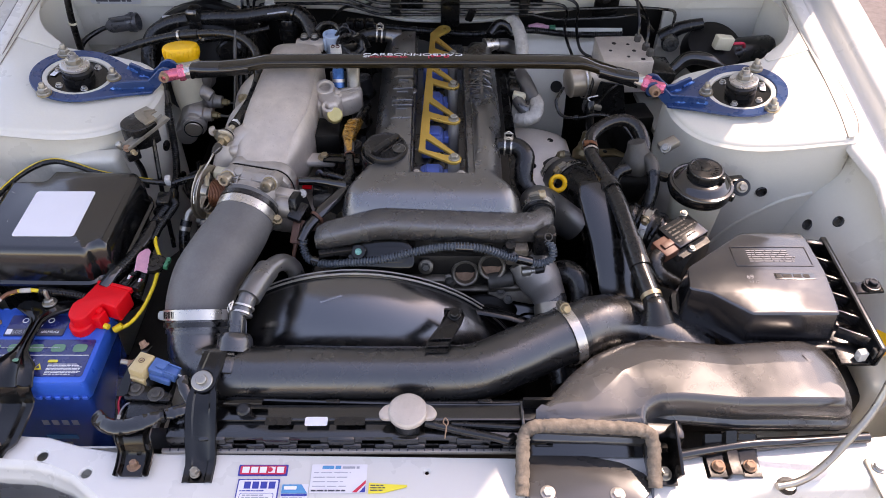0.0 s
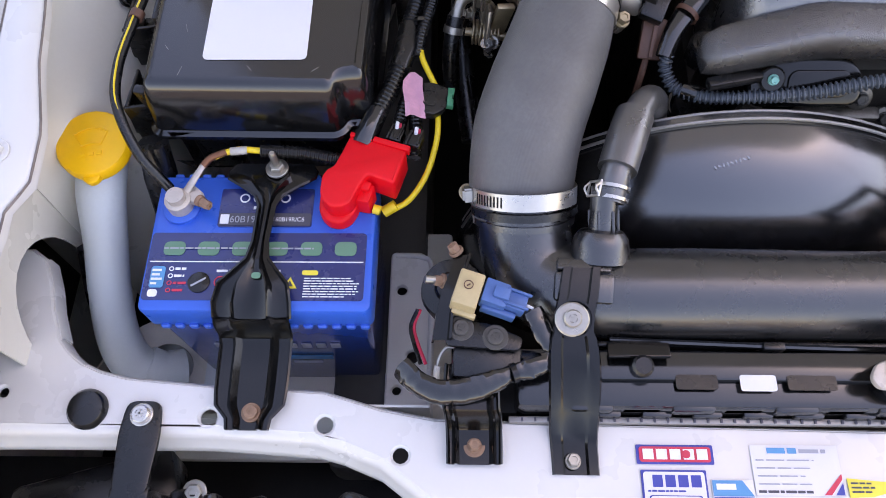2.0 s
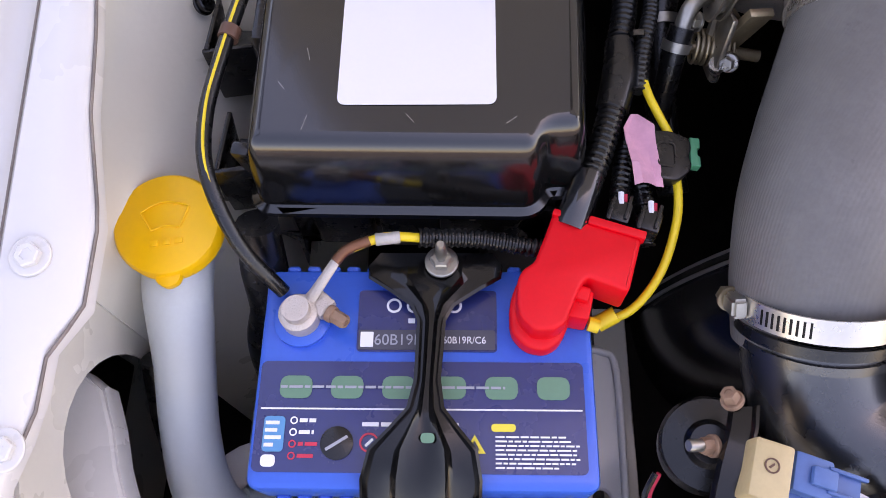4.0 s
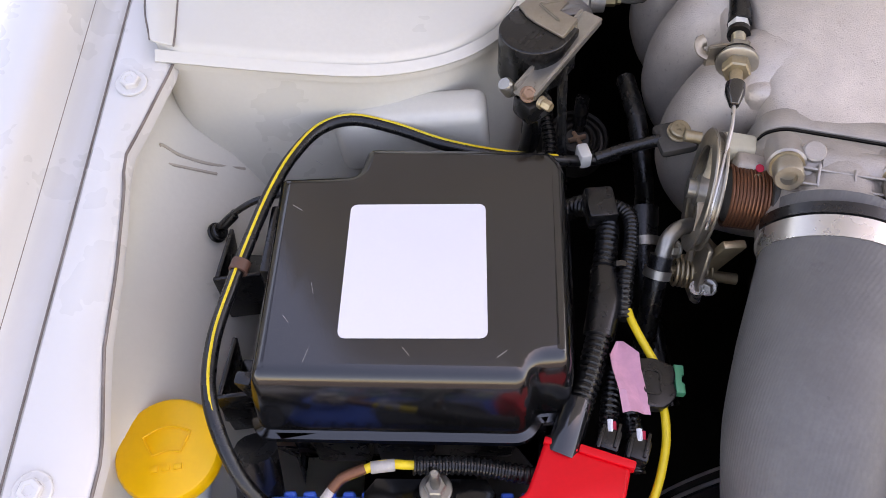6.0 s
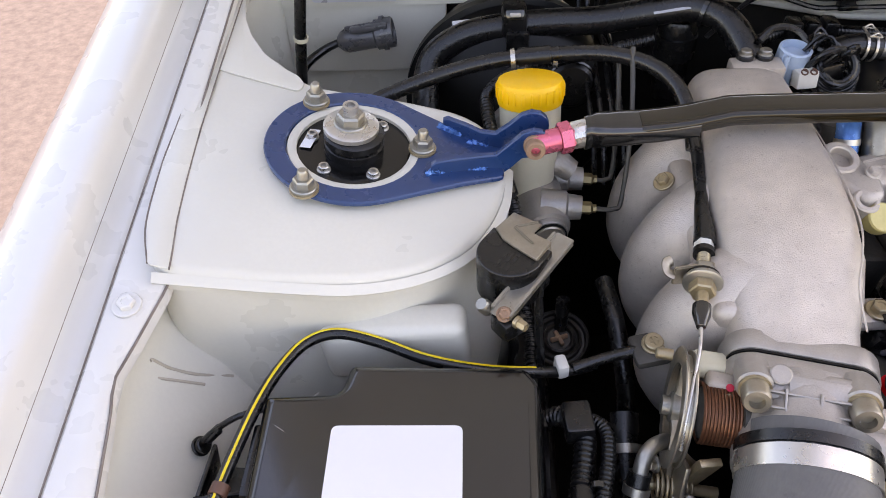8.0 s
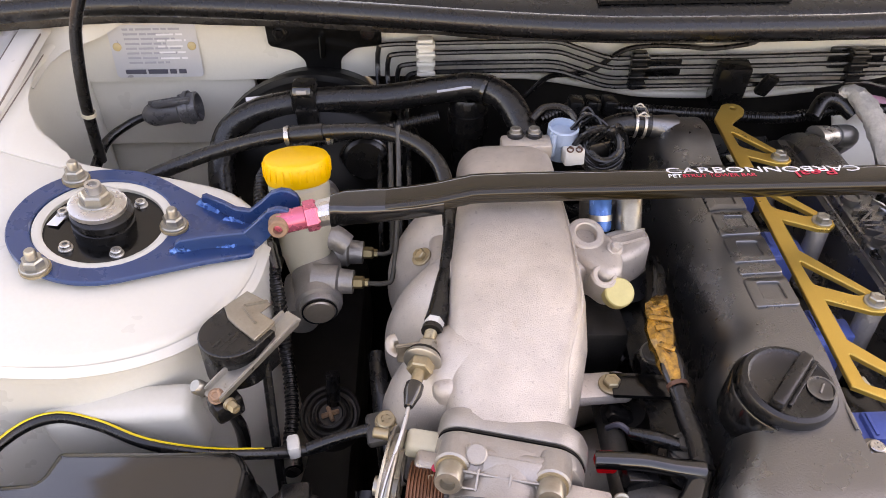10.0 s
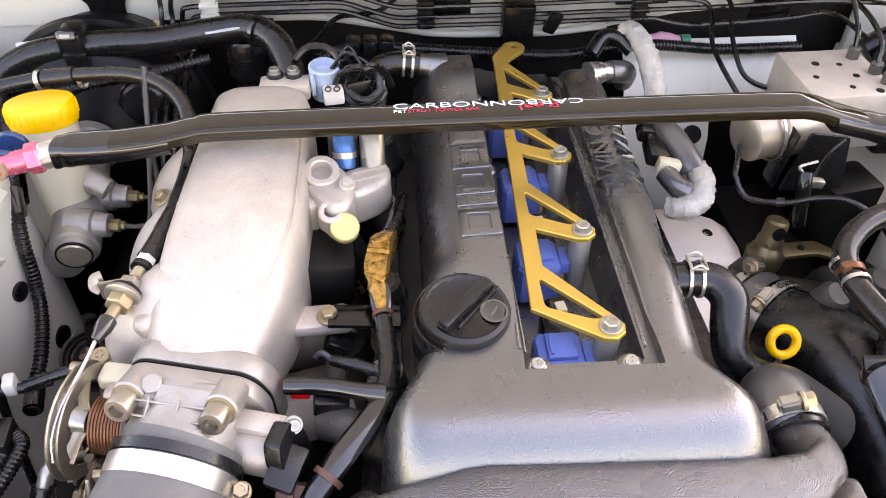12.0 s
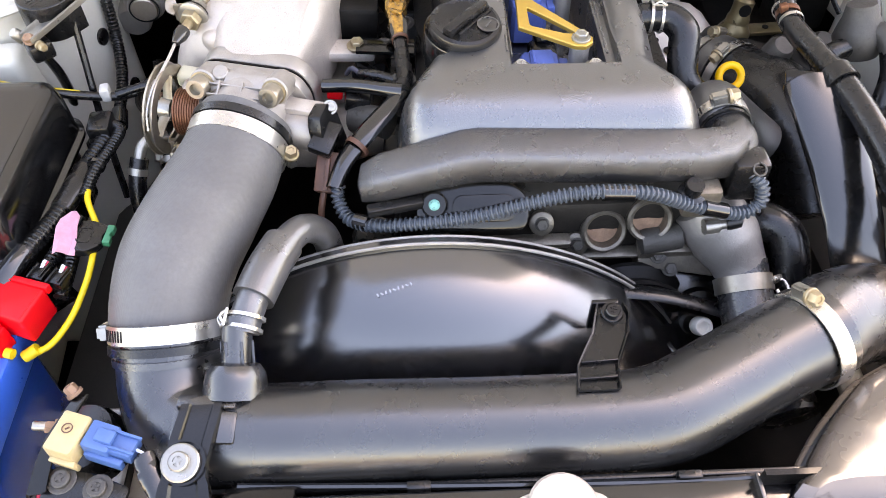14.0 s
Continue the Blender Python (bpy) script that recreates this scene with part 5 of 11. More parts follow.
flat(bt, -0.5555, 0.6575, -0.4800, 0.6925, BZ + 0.0002, BLUE_DK, label="dark blue maker's label")
flat(bt, -0.5545, 0.6585, -0.4810, 0.6695, BZ + 0.0009, INK_DARK, r=0.001)
flat(bt, -0.5535, 0.6598, -0.5465, 0.6682, BZ + 0.0015, INK_WHITE, name="code_patch", r=0.0003)
words("code_lettering", "60B19R", 0.0085, pose(-0.5330, 0.6637, BZ + 0.0016), INK_GREY, bt, 0.0002, 0.026)
words("code_lettering", "60B19R/C6", 0.0055, pose(-0.4975, 0.6637, BZ + 0.0016), INK_WHITE, bt, 0.0002, 0.023)
for k, w_ in enumerate((0.0085, 0.0080, 0.0080, 0.0070)):
    x = -0.5360 + 0.0110 * k
    part("maker_mark", lathe([(0.0042, 0), (0.0042, 0.0003), (0.0029, 0.0003), (0.0029, 0.0)], (x, 0.6835, BZ + 0.0009), (0, 0, 1), 18, caps=False), INK_WHITE, bt)
bars(bt, -0.528, 0.6730, -0.505, 0.6765, BZ + 0.0009, 1, INK_WHITE, 4, 0.8)
flat(bt, -0.6055, 0.5945, -0.4350, 0.6520, BZ + 0.0002, BLUE_DK, label="dark blue instruction label", r=0.003)
flat(bt, -0.6035, 0.6262, -0.4365, 0.6270, BZ + 0.0009, INK_WHITE, name="print", r=0.0002)
for k in range(6):
    x = -0.5860 + 0.0270 * k
    flat(bt, x - 0.0085, 0.6320, x + 0.0085, 0.6440, BZ + 0.0009, LIME, name="cell_mark", r=0.004, label="dull green printed patch")
bars(bt, -0.594, 0.6365, -0.446, 0.6395, BZ + 0.0016, 1, INK_GREY, 7, 0.45)
flat(bt, -0.6010, 0.6045, -0.5900, 0.6225, BZ + 0.0009, INK_CYAN, name="sticker", label="pale blue inspection sticker")
bars(bt, -0.6000, 0.6060, -0.5910, 0.6210, BZ + 0.0015, 4, INK_WHITE, 71, 0.5)
flat(bt, -0.6010, 0.5970, -0.5935, 0.6030, BZ + 0.0009, INK_WHITE, name="sticker")
for k in range(4):
    y = 0.6205 - 0.0060 * k
    part("print_symbol", lathe([(0.0020, 0), (0.0020, 0.0003), (0.0013, 0.0003), (0.0013, 0.0)], (-0.5855, y, BZ + 0.0009), (0, 0, 1), 14, caps=False), INK_WHITE if k < 2 else INK_RED, bt)
    bars(bt, -0.5825, y - 0.0014, -0.5725, y + 0.0014, BZ + 0.0009, 1, INK_WHITE if k < 2 else INK_RED, 50 + k, 0.7)
part("charge_indicator", lathe([(0.0085, 0), (0.0085, 0.0018), (0.0075, 0.0024), (0, 0.0018)], (-0.5625, 0.6090, BZ), (0, 0, 1), 26), BLACK_PL, bt, "dark round charge indicator")
part("indicator_slot", box((-0.5625, 0.6090, BZ + 0.0022), (0.013, 0.0016, 0.001), (0, 0, 32), 0.0003), INK_GREY, bt)
for k, (x, mtl) in enumerate(((-0.5460, INK_RED), (-0.5350, INK_GREY), (-0.5030, INK_GREY))):
    part("warning_symbol", lathe([(0.0050, 0), (0.0050, 0.0004), (0.0040, 0.0004), (0.0040, 0.0)], (x, 0.6095, BZ + 0.0009), (0, 0, 1), 22, caps=False), mtl, bt)
    part("warning_symbol", box((x, 0.6095, BZ + 0.0010), (0.0052, 0.0013, 0.0004), (0, 0, 45), 0), INK_WHITE, bt)
part("warning_symbol", prism([(-0.4975, 0.6045), (-0.4865, 0.6045), (-0.4920, 0.6140)], BZ + 0.0008, BZ + 0.0012), LABEL_Y, bt, "yellow warning triangle")
part("warning_symbol", prism([(-0.4945, 0.6060), (-0.4895, 0.6060), (-0.4920, 0.6108)], BZ + 0.0016, BZ + 0.0019), INK_DARK, bt)
bars(bt, -0.5500, 0.6170, -0.4860, 0.6205, BZ + 0.0009, 1, INK_WHITE, 13, 0.6)
flat(bt, -0.4835, 0.6155, -0.4710, 0.6195, BZ + 0.0009, LABEL_Y, name="print")
bars(bt, -0.4815, 0.5965, -0.4385, 0.6140, BZ + 0.0009, 8, INK_WHITE, 11, 0.40)
for k in (0, 1, 2, 5, 6, 7, 8):
    part("maker_mark", box((-0.568 + 0.0125 * k, 0.5885, 0.553), (0.008, 0.0008, 0.010), (0, 0, 0), 0), SILVER_PL, bt)
part("front_print", box((-0.495, 0.5890, 0.520), (0.040, 0.0008, 0.008), bev=0), INK_CYAN, bt)
part("front_print", box((-0.500, 0.5895, 0.505), (0.026, 0.0008, 0.004), bev=0), SILVER_PL, bt)
# negative post and clamp
part("terminal_seat", lathe([(0.0155, 0), (0.0155, 0.003), (0.013, 0.004), (0, 0.004)], (-0.586, 0.675, BZ), (0, 0, 1), 24), BLUE_BAT, bt)
nt = thing("battery_clamp", (-0.586, 0.675, 0.645), "grey lead battery clamp on the negative post", "battery clamp")
part("clamp_ring", lathe([(0.0105, 0.0), (0.0105, 0.010), (0.0085, 0.0115), (0.0075, 0.0115), (0.0072, 0.017), (0, 0.017)], (-0.586, 0.675, 0.644), (0, 0, 1), 24), CAST, nt)
part("clamp_ears", box((-0.576, 0.682, 0.650), (0.012, 0.016, 0.007), (0, 0, 50), 0.0015), CAST, nt)
bolt(nt, (-0.570, 0.676, 0.651), (0.8, -0.5, 0.1), 0.004, 0.012, RUSTY, 1.2)
part("cable_lug", tube([(-0.582, 0.680, 0.652), (-0.572, 0.692, 0.660), (-0.566, 0.700, 0.664)], [0.0035, 0.003, 0.0028], 10, flat=0.6), CAST, nt)
nc = thing("earth_cable", (-0.53, 0.71, 0.66), "yellow striped earth cable in black corrugated sleeve", "cable")
part("bare_wire", tube([(-0.566, 0.700, 0.664), (-0.560, 0.706, 0.666), (-0.548, 0.711, 0.667)], 0.003, 10), COPPER, nc)
part("wire", tube([(-0.560, 0.706, 0.666), (-0.540, 0.713, 0.667), (-0.520, 0.714, 0.664)], 0.0026, 10), WIRE_Y, nc)
part("foil_band", tube([(-0.545, 0.7115, 0.667), (-0.532, 0.7135, 0.666)], 0.0034, 10, 2), FOIL, nc)
part("sleeve", ribbed([(-0.522, 0.714, 0.664), (-0.49, 0.716, 0.658), (-0.456, 0.713, 0.652), (-0.42, 0.712, 0.645)], 0.0055, 0.0035), BLACK_PL, nc)

# battery hold-down
hd = thing("battery_bracket", (-0.518, 0.62, 0.6), "black steel battery hold-down strap", "bracket")
secs = []
for y, z, w, rise in ((0.712, 0.648, 0.031, 0.0), (0.704, 0.649, 0.036, 0.002), (0.697, 0.6495, 0.035, 0.003), (0.690, 0.650, 0.024, 0.004), (0.681, 0.650, 0.0105, 0.003), (0.672, 0.650, 0.0060, 0.003), (0.640, 0.650, 0.0052, 0.003), (0.625, 0.650, 0.008, 0.003), (0.614, 0.650, 0.017, 0.004), (0.604, 0.649, 0.026, 0.005), (0.590, 0.645, 0.029, 0.005), (0.580, 0.637, 0.029, 0.004)):
    cx = -0.513 - 0.006 * (0.712 - y) / 0.13
    secs.append([(cx + w * u, y, z + rise * k) for u, k in ((-1, 0.6), (-0.92, -0.2), (-0.55, 0.0), (-0.42, 1.0), (-0.2, 0.2), (0.2, 0.2), (0.42, 1.0), (0.55, 0.0), (0.92, -0.2), (1, 0.6))])
part("strap", thick(loft(secs, closed=False), 0.0018), BLACK_PAINT, hd, "", 40)
secs = []
for y, z, w in ((0.581, 0.638, 0.029), (0.577, 0.630, 0.0295), (0.574, 0.615, 0.029), (0.568, 0.611, 0.0285), (0.545, 0.6095, 0.0285), (0.530, 0.609, 0.028), (0.521, 0.6085, 0.027), (0.511, 0.608, 0.018), (0.503, 0.608, 0.017)):
    cx = -0.5195
    secs.append([(cx + w * u, y, z + 0.004 * k) for u, k in ((-1, 1), (-0.95, 0.2), (-0.6, 0.1), (-0.52, 0.9), (-0.4, 0.0), (0.4, 0.0), (0.52, 0.9), (0.6, 0.1), (0.95, 0.2), (1, 1))])
part("foot", thick(loft(secs, closed=False), 0.0018), BLACK_PAINT, hd, "scuffed black steel foot", 40)
bolt(hd, (-0.518, 0.516, 0.610), (0, 0, 1), 0.0055, 0.005, RUSTY, 1.35, phillips=True)
part("stud", lathe([(0.003, 0), (0.003, 0.026), (0.002, 0.028)], (-0.510, 0.705, 0.645), (0, 0.05, 1), 12), ZINC, hd)
bolt(hd, (-0.510, 0.705, 0.651), (0, 0.05, 1), 0.0062, 0.007, ZINC, 1.5, name="nut")
flat(hd, -0.519, 0.6075, -0.512, 0.6125, 0.6525, LIME, name="sticker", r=0.002)
# tray
tr = thing("battery_tray", (-0.48, 0.62, 0.46), "light grey painted battery tray panel", "tray")
TZ = 0.440
part("tray_pan", plate(rounded([(-0.650, 0.535), (-0.381, 0.535), (-0.379, 0.563), (-0.385, 0.712), (-0.397, 0.728), (-0.650, 0.728)], 0.010), [ring_pts(-0.405, 0.612, 0.0065, 16), ring_pts(-0.419, 0.576, 0.0045, 14), ring_pts(-0.418, 0.686, 0.0055, 14), ring_pts(-0.590, 0.555, 0.005, 14)], TZ - 0.006, TZ, bev=0.0015), PAINT, tr)
secs = [[(x, y, z) for y, z in ((0.540, TZ - 0.004), (0.533, TZ + 0.010), (0.530, 0.50), (0.527, 0.595))] for x in (-0.62, -0.50, -0.385)]
part("tray_front", thick(loft(secs, closed=False), 0.002), PAINT, tr)
part("tray_shelf", plate(rounded([(-0.4300, 0.536), (-0.386, 0.536), (-0.386, 0.690), (-0.398, 0.706), (-0.4300, 0.706)], 0.006), [ring_pts(-0.4055, 0.598, 0.0060, 16), ring_pts(-0.4195, 0.566, 0.0042, 14), ring_pts(-0.4180, 0.665, 0.0048, 14)], 0.489, 0.495, bev=0.0015), PAINT, tr)
part("tray_shelf_wall", box((-0.4290, 0.560, 0.467), (0.003, 0.048, 0.052), bev=0.001), PAINT, tr)
part("tray_rib", tube([(-0.3895, 0.535, 0.4955), (-0.3895, 0.60, 0.4955), (-0.3895, 0.685, 0.4955), (-0.399, 0.700, 0.4955), (-0.425, 0.702, 0.4955)], 0.0028, 10, 6), PAINT, tr)
part("tray_rib", tube([(-0.384, 0.545, TZ + 0.0005), (-0.3835, 0.60, TZ + 0.0005), (-0.388, 0.700, TZ + 0.0005), (-0.399, 0.722, TZ + 0.0005), (-0.44, 0.725, TZ + 0.0005)], 0.0030, 10, 6), PAINT, tr)
part("tray_pad", box((-0.450, 0.572, TZ + 0.0015), (0.075, 0.022, 0.006), (0, 0, 2), 0.002), PAINT, tr)
part("tray_grommet", lathe([(0.0080, 0), (0.0080, 0.002), (0.0048, 0.003), (0.0045, 0.0)], (-0.419, 0.576, TZ + 0.002), (0, 0, 1), 20), PAINT, tr)
part("tray_stain", lathe([(0.010, 0), (0.009, 0.0004), (0, 0.0005)], (-0.512, 0.579, TZ), (0, 0, 1), 14), RUSTY, tr, "small rusty spot")

# positive terminal boot and its wiring
rc = thing("terminal_cover", (-0.43, 0.69, 0.645), "bright red plastic battery terminal cover", "terminal cover")
crown = rounded([(-0.4500, 0.7270), (-0.4320, 0.7215), (-0.4040, 0.7120), (-0.4130, 0.6820), (-0.4340, 0.6905), (-0.4390, 0.6820), (-0.4460, 0.6655), (-0.4520, 0.6615), (-0.4620, 0.6615), (-0.4690, 0.6690), (-0.4705, 0.6760), (-0.4700, 0.6890), (-0.4665, 0.6955), (-0.4610, 0.6985), (-0.4540, 0.7160)], 0.003, 3)
part("boot", prism(crown, 0.640, 0.6680, 0.0025, 3), RED, rc)
skirt = rounded([(-0.4735, 0.6820), (-0.4730, 0.6655), (-0.4650, 0.6570), (-0.4550, 0.6555), (-0.4480, 0.6595), (-0.4420, 0.6700), (-0.4430, 0.6920), (-0.4680, 0.6970)], 0.006, 4)
part("boot_skirt", prism(skirt, 0.634, 0.6520, 0.003, 3), RED, rc)
part("latch_block", prism(rounded([(-0.4430, 0.6900), (-0.4290, 0.6855), (-0.4330, 0.6700), (-0.4440, 0.6720)], 0.0015, 2), 0.636, 0.6585, 0.0015, 2), RED, rc)
part("latch_top", prism(rounded([(-0.4405, 0.6895), (-0.4310, 0.6860), (-0.4335, 0.6785), (-0.4425, 0.6815)], 0.0012, 2), 0.656, 0.6625, 0.0012, 2), RED, rc)
part("lid_lip", box((-0.4165, 0.7180, 0.6655), (0.0310, 0.0050, 0.0075), (0, 0, -18.5), 0.0010), RED, rc)
part("lid_lip", box((-0.4410, 0.7250, 0.6660), (0.0190, 0.0040, 0.0060), (0, 0, -17), 0.0010), RED, rc)
part("yellow_ferrule", tube([(-0.4310, 0.6730, 0.6430), (-0.4255, 0.6715, 0.6425)], 0.0040, 10, 3), WIRE_Y, rc, "yellow wire ferrule")

fl = thing("main_harness", (-0.41, 0.80, 0.65), "black corrugated wiring harness beside the fuse box", "wiring harness")
part("sleeve", ribbed([(-0.441, 0.722, 0.662), (-0.430, 0.745, 0.668), (-0.419, 0.775, 0.668), (-0.411, 0.805, 0.668), (-0.408, 0.83, 0.668), (-0.402, 0.86, 0.668), (-0.400, 0.885, 0.664), (-0.412, 0.906, 0.652), (-0.43, 0.91, 0.63)], 0.0078, 0.0042), BLACK_PL, fl)
part("sleeve_thin", ribbed([(-0.398, 0.803, 0.670), (-0.394, 0.83, 0.674), (-0.387, 0.86, 0.674), (-0.386, 0.882, 0.672), (-0.396, 0.893, 0.668), (-0.405, 0.893, 0.664)], 0.005, 0.0034), BLACK_PL, fl)
part("sleeve_short", ribbed([(-0.414, 0.718, 0.655), (-0.413, 0.735, 0.660), (-0.409, 0.758, 0.660), (-0.403, 0.785, 0.655)], 0.0058, 0.0036), BLACK_PL, fl)
part("sleeve_short", ribbed([(-0.399, 0.715, 0.652), (-0.398, 0.735, 0.656), (-0.400, 0.758, 0.655), (-0.403, 0.785, 0.650)], 0.0058, 0.0036), BLACK_PL, fl)
part("tape_wrap", tube([(-0.414, 0.792, 0.668), (-0.408, 0.815, 0.670), (-0.406, 0.838, 0.670)], [0.0095, 0.0105, 0.009], 12, flat=0.8), RUBBER, fl)
part("tape_wrap", tube([(-0.4405, 0.722, 0.661), (-0.4350, 0.735, 0.666), (-0.4290, 0.750, 0.668)], [0.0100, 0.0092, 0.0085], 14, 5), BLACK_GLOSS, fl)
part("connector_block", box((-0.404, 0.888, 0.672), (0.020, 0.026, 0.016), (0, 0, 5), 0.003), BLACK_PL, fl)
for x, y in ((-0.4140, 0.7290), (-0.3985, 0.7235)):
    sk = part("socket", box((x, y, 0.6620), (0.0125, 0.0130, 0.010), (0, 0, -20), 0.0015), BLACK_PL, fl, "black two-way connector")
    for d_ in (-0.0045, 0.0045):
        part("latch_rail", box((x + d_, y + 0.001, 0.6675), (0.0018, 0.0145, 0.0025), (0, 0, -20), 0.0005), BLACK_PL, sk)
    part("wire_pair", tube([(x + 0.001, y + 0.004, 0.666), (x + 0.0015, y + 0.011, 0.6665)], 0.0017, 6, 3), INK_WHITE, fl)
    part("wire_pair", tube([(x + 0.0035, y + 0.003, 0.6655), (x + 0.004, y + 0.010, 0.666)], 0.0010, 6, 3), INK_RED, fl)
part("cable_tie", band((-0.396, 0.838, 0.672), (0.1, 1, 0), 0.0062, 0.004), BLACK_GLOSS, fl)
part("branch", tube([(-0.40, 0.79, 0.66), (-0.405, 0.765, 0.66), (-0.41, 0.74, 0.655)], 0.003, 8), BLACK_PL, fl)
yw = thing("fused_wire", (-0.385, 0.75, 0.64), "yellow wire with a black inline fuse holder", "wire")
part("wire", tube([(-0.396, 0.812, 0.672), (-0.393, 0.798, 0.672), (-0.386, 0.783, 0.668), (-0.379, 0.77, 0.664)], 0.0025, 10), WIRE_Y, yw)
part("wire", tube([(-0.381, 0.757, 0.662), (-0.380, 0.742, 0.660), (-0.382, 0.725, 0.655), (-0.390, 0.702, 0.645), (-0.404, 0.685, 0.635), (-0.420, 0.678, 0.63)], 0.0025, 10), WIRE_Y, yw)
part("wire_end", tube([(-0.414, 0.6815, 0.634), (-0.424, 0.677, 0.630)], 0.0048, 10, 3), WIRE_Y, yw)
fh = part("fuse_holder", prism(rounded([(-0.0095, 0.015), (0.001, 0.016), (0.0115, 0.0125), (0.0125, 0.006), (0.0105, 0.001), (0.0125, -0.005), (0.0095, -0.010), (0.003, -0.0155), (-0.006, -0.0155)], 0.0025), -0.004, 0.004, 0.0015, m=pose(-0.3850, 0.7615, 0.6660, 0, 8, -4)), BLACK_PL, yw, "black inline fuse holder")
fo = plate(round_rect(-0.0075, -0.008, 0.003, 0.008, 0.003, 4), [round_rect(-0.0066, -0.0071, 0.0021, 0.0071, 0.0025, 4)], 0.0040, 0.0046, m=pose(-0.3850, 0.7615, 0.6660, 0, 8, -4))
part("holder_outline", fo, RUBBER, fh)
part("fuse", prism([(-0.003, -0.009), (0.0025, -0.009), (0.0025, -0.003), (0.001, -0.002), (0.001, 0.002), (0.0025, 0.003), (0.0025, 0.009), (-0.003, 0.009)], -0.003, 0.003, 0.0006, m=pose(-0.3700, 0.7650, 0.6645, 0, 8, -4)), GREEN, fh, "green blade fuse")
tg = bmesh.new()
secs = [[(-0.410 + 0.016 * u + dx, y, 0.672 + 0.003 * math.sin(5 * u + k)) for u in (0, 0.25, 0.5, 0.75, 1)] for k, (y, dx) in enumerate(((0.742, 0.004), (0.755, 0.003), (0.768, 0.001), (0.778, 0.001), (0.790, 0.004)))]
secs[-1] = [(-0.404 + 0.004 * u, 0.788, 0.670) for u in (0, 0.25, 0.5, 0.75, 1)]
part("tag", thick(loft(secs, closed=False, bm=tg), 0.0006), PINK_TAPE, yw, "crumpled pink tape tag")

# ---- fuse box ----
fb = thing("fuse_box", (-0.52, 0.82, 0.6), "black plastic fuse box with a blank white label", "fuse box")
FB = rounded([(-0.609, 0.744), (-0.461, 0.742), (-0.455, 0.754), (-0.436, 0.755), (-0.4305, 0.893), (-0.4385, 0.906), (-0.557, 0.909), (-0.562, 0.886), (-0.611, 0.884)], 0.006, 5)
secs = []
for inset, z in ((0.0062, 0.657), (0.0075, 0.658), (0.0075, 0.6615), (0.0055, 0.6625), (0.0035, 0.664), (0.0025, 0.690), (0.0, 0.7030), (-0.0018, 0.7078), (-0.0045, 0.7108), (-0.0085, 0.7120)):
    secs.append([(x, y - 0.12 * (0.712 - z) if y < 0.78 else y, z + 0.012 * (y - 0.83)) for x, y in offset(FB, inset)])
b = loft(secs, caps=False)
top = bmesh.new()
vs = [top.verts.new(q) for q in secs[-1]]
bmesh.ops.triangle_fill(top, use_beauty=True, edges=[top.edges.new((vs[i], vs[(i + 1) % len(vs)])) for i in range(len(vs))])
join(b, top)
bmesh.ops.remove_doubles(b, verts=b.verts, dist=1e-5)
part("lid", b, BLACK_GLOSS, fb, "glossy black plastic lid")
part("lower_case", prism(offset(FB, -0.006), 0.585, 0.662, 0.003), BLACK_PL, fb)
for x, y in ((-0.53, 0.743), (-0.57, 0.745)):
    part("case_rib", box((x, y, 0.63), (0.035, 0.012, 0.06), bev=0.003), BLACK_PL, fb)
mlab = pose(-0.5218, 0.8122, 0.7124, 0.7, 0, 0)
flat(fb, -0.0407, -0.0458, 0.0407, 0.0458, 0, LABEL, r=0.004, label="blank white paper label", m=mlab)
for y, z, x in ((0.830, 0.655, -0.637), (0.752, 0.650, -0.622)):
    part("side_bracket", box((x, y, z), (0.030, 0.003, 0.046), (0, 0, 8), 0.001), BLACK_PL, fb)
    part("side_bracket", box((x - 0.0135, y + 0.018, z + 0.004), (0.003, 0.038, 0.040), (0, 8, -4), 0.001), BLACK_PL, fb)
    part("side_bracket", box((x + 0.003, y + 0.018, z - 0.008), (0.030, 0.038, 0.003), (0, 6, 0), 0.001), BLACK_PL, fb)
rnd = random.Random(12)
for k in range(16):
    x, y, a_ = rnd.uniform(-0.60, -0.45), rnd.uniform(0.755, 0.895), rnd.uniform(-60, 60)
    if -0.566 < x < -0.478 and 0.762 < y < 0.862:
        continue
    part("scratch", box((x, y, 0.71205 + 0.012 * (y - 0.83)), (rnd.uniform(0.0002, 0.0004), rnd.uniform(0.003, 0.010), 0.0003), (0, 0, a_), 0), CAST_MID, fb.children[0], "", 0)
part("latch", box((-0.614, 0.753, 0.680), (0.010, 0.008, 0.036), (10, 0, -10), 0.002), BLACK_PL, fb)
part("latch", box((-0.437, 0.80, 0.680), (0.010, 0.020, 0.03), (0, 0, 0), 0.003), BLACK_PL, fb)
part("side_rail", box((-0.6115, 0.84, 0.69), (0.006, 0.05, 0.03), bev=0.002), BLACK_PL, fb)
# vacuum hose with a yellow line, looped round the box
loop = [(-0.597, 0.690, 0.645), (-0.616, 0.706, 0.672), (-0.6305, 0.736, 0.694), (-0.6340, 0.769, 0.700), (-0.6290, 0.805, 0.704), (-0.6225, 0.842, 0.706), (-0.6155, 0.875, 0.707), (-0.6065, 0.905, 0.706), (-0.592, 0.931, 0.704), (-0.571, 0.941, 0.703), (-0.542, 0.936, 0.700), (-0.505, 0.921, 0.698), (-0.465, 0.918, 0.690), (-0.43, 0.926, 0.677), (-0.405, 0.934, 0.668), (-0.385, 0.94, 0.668)]
vh = thing("vacuum_hose", (-0.6, 0.8, 0.66), "thin black hose with a yellow stripe", "hose")
part("hose", tube(loop, 0.0042, 12, 8), RUBBER, vh)
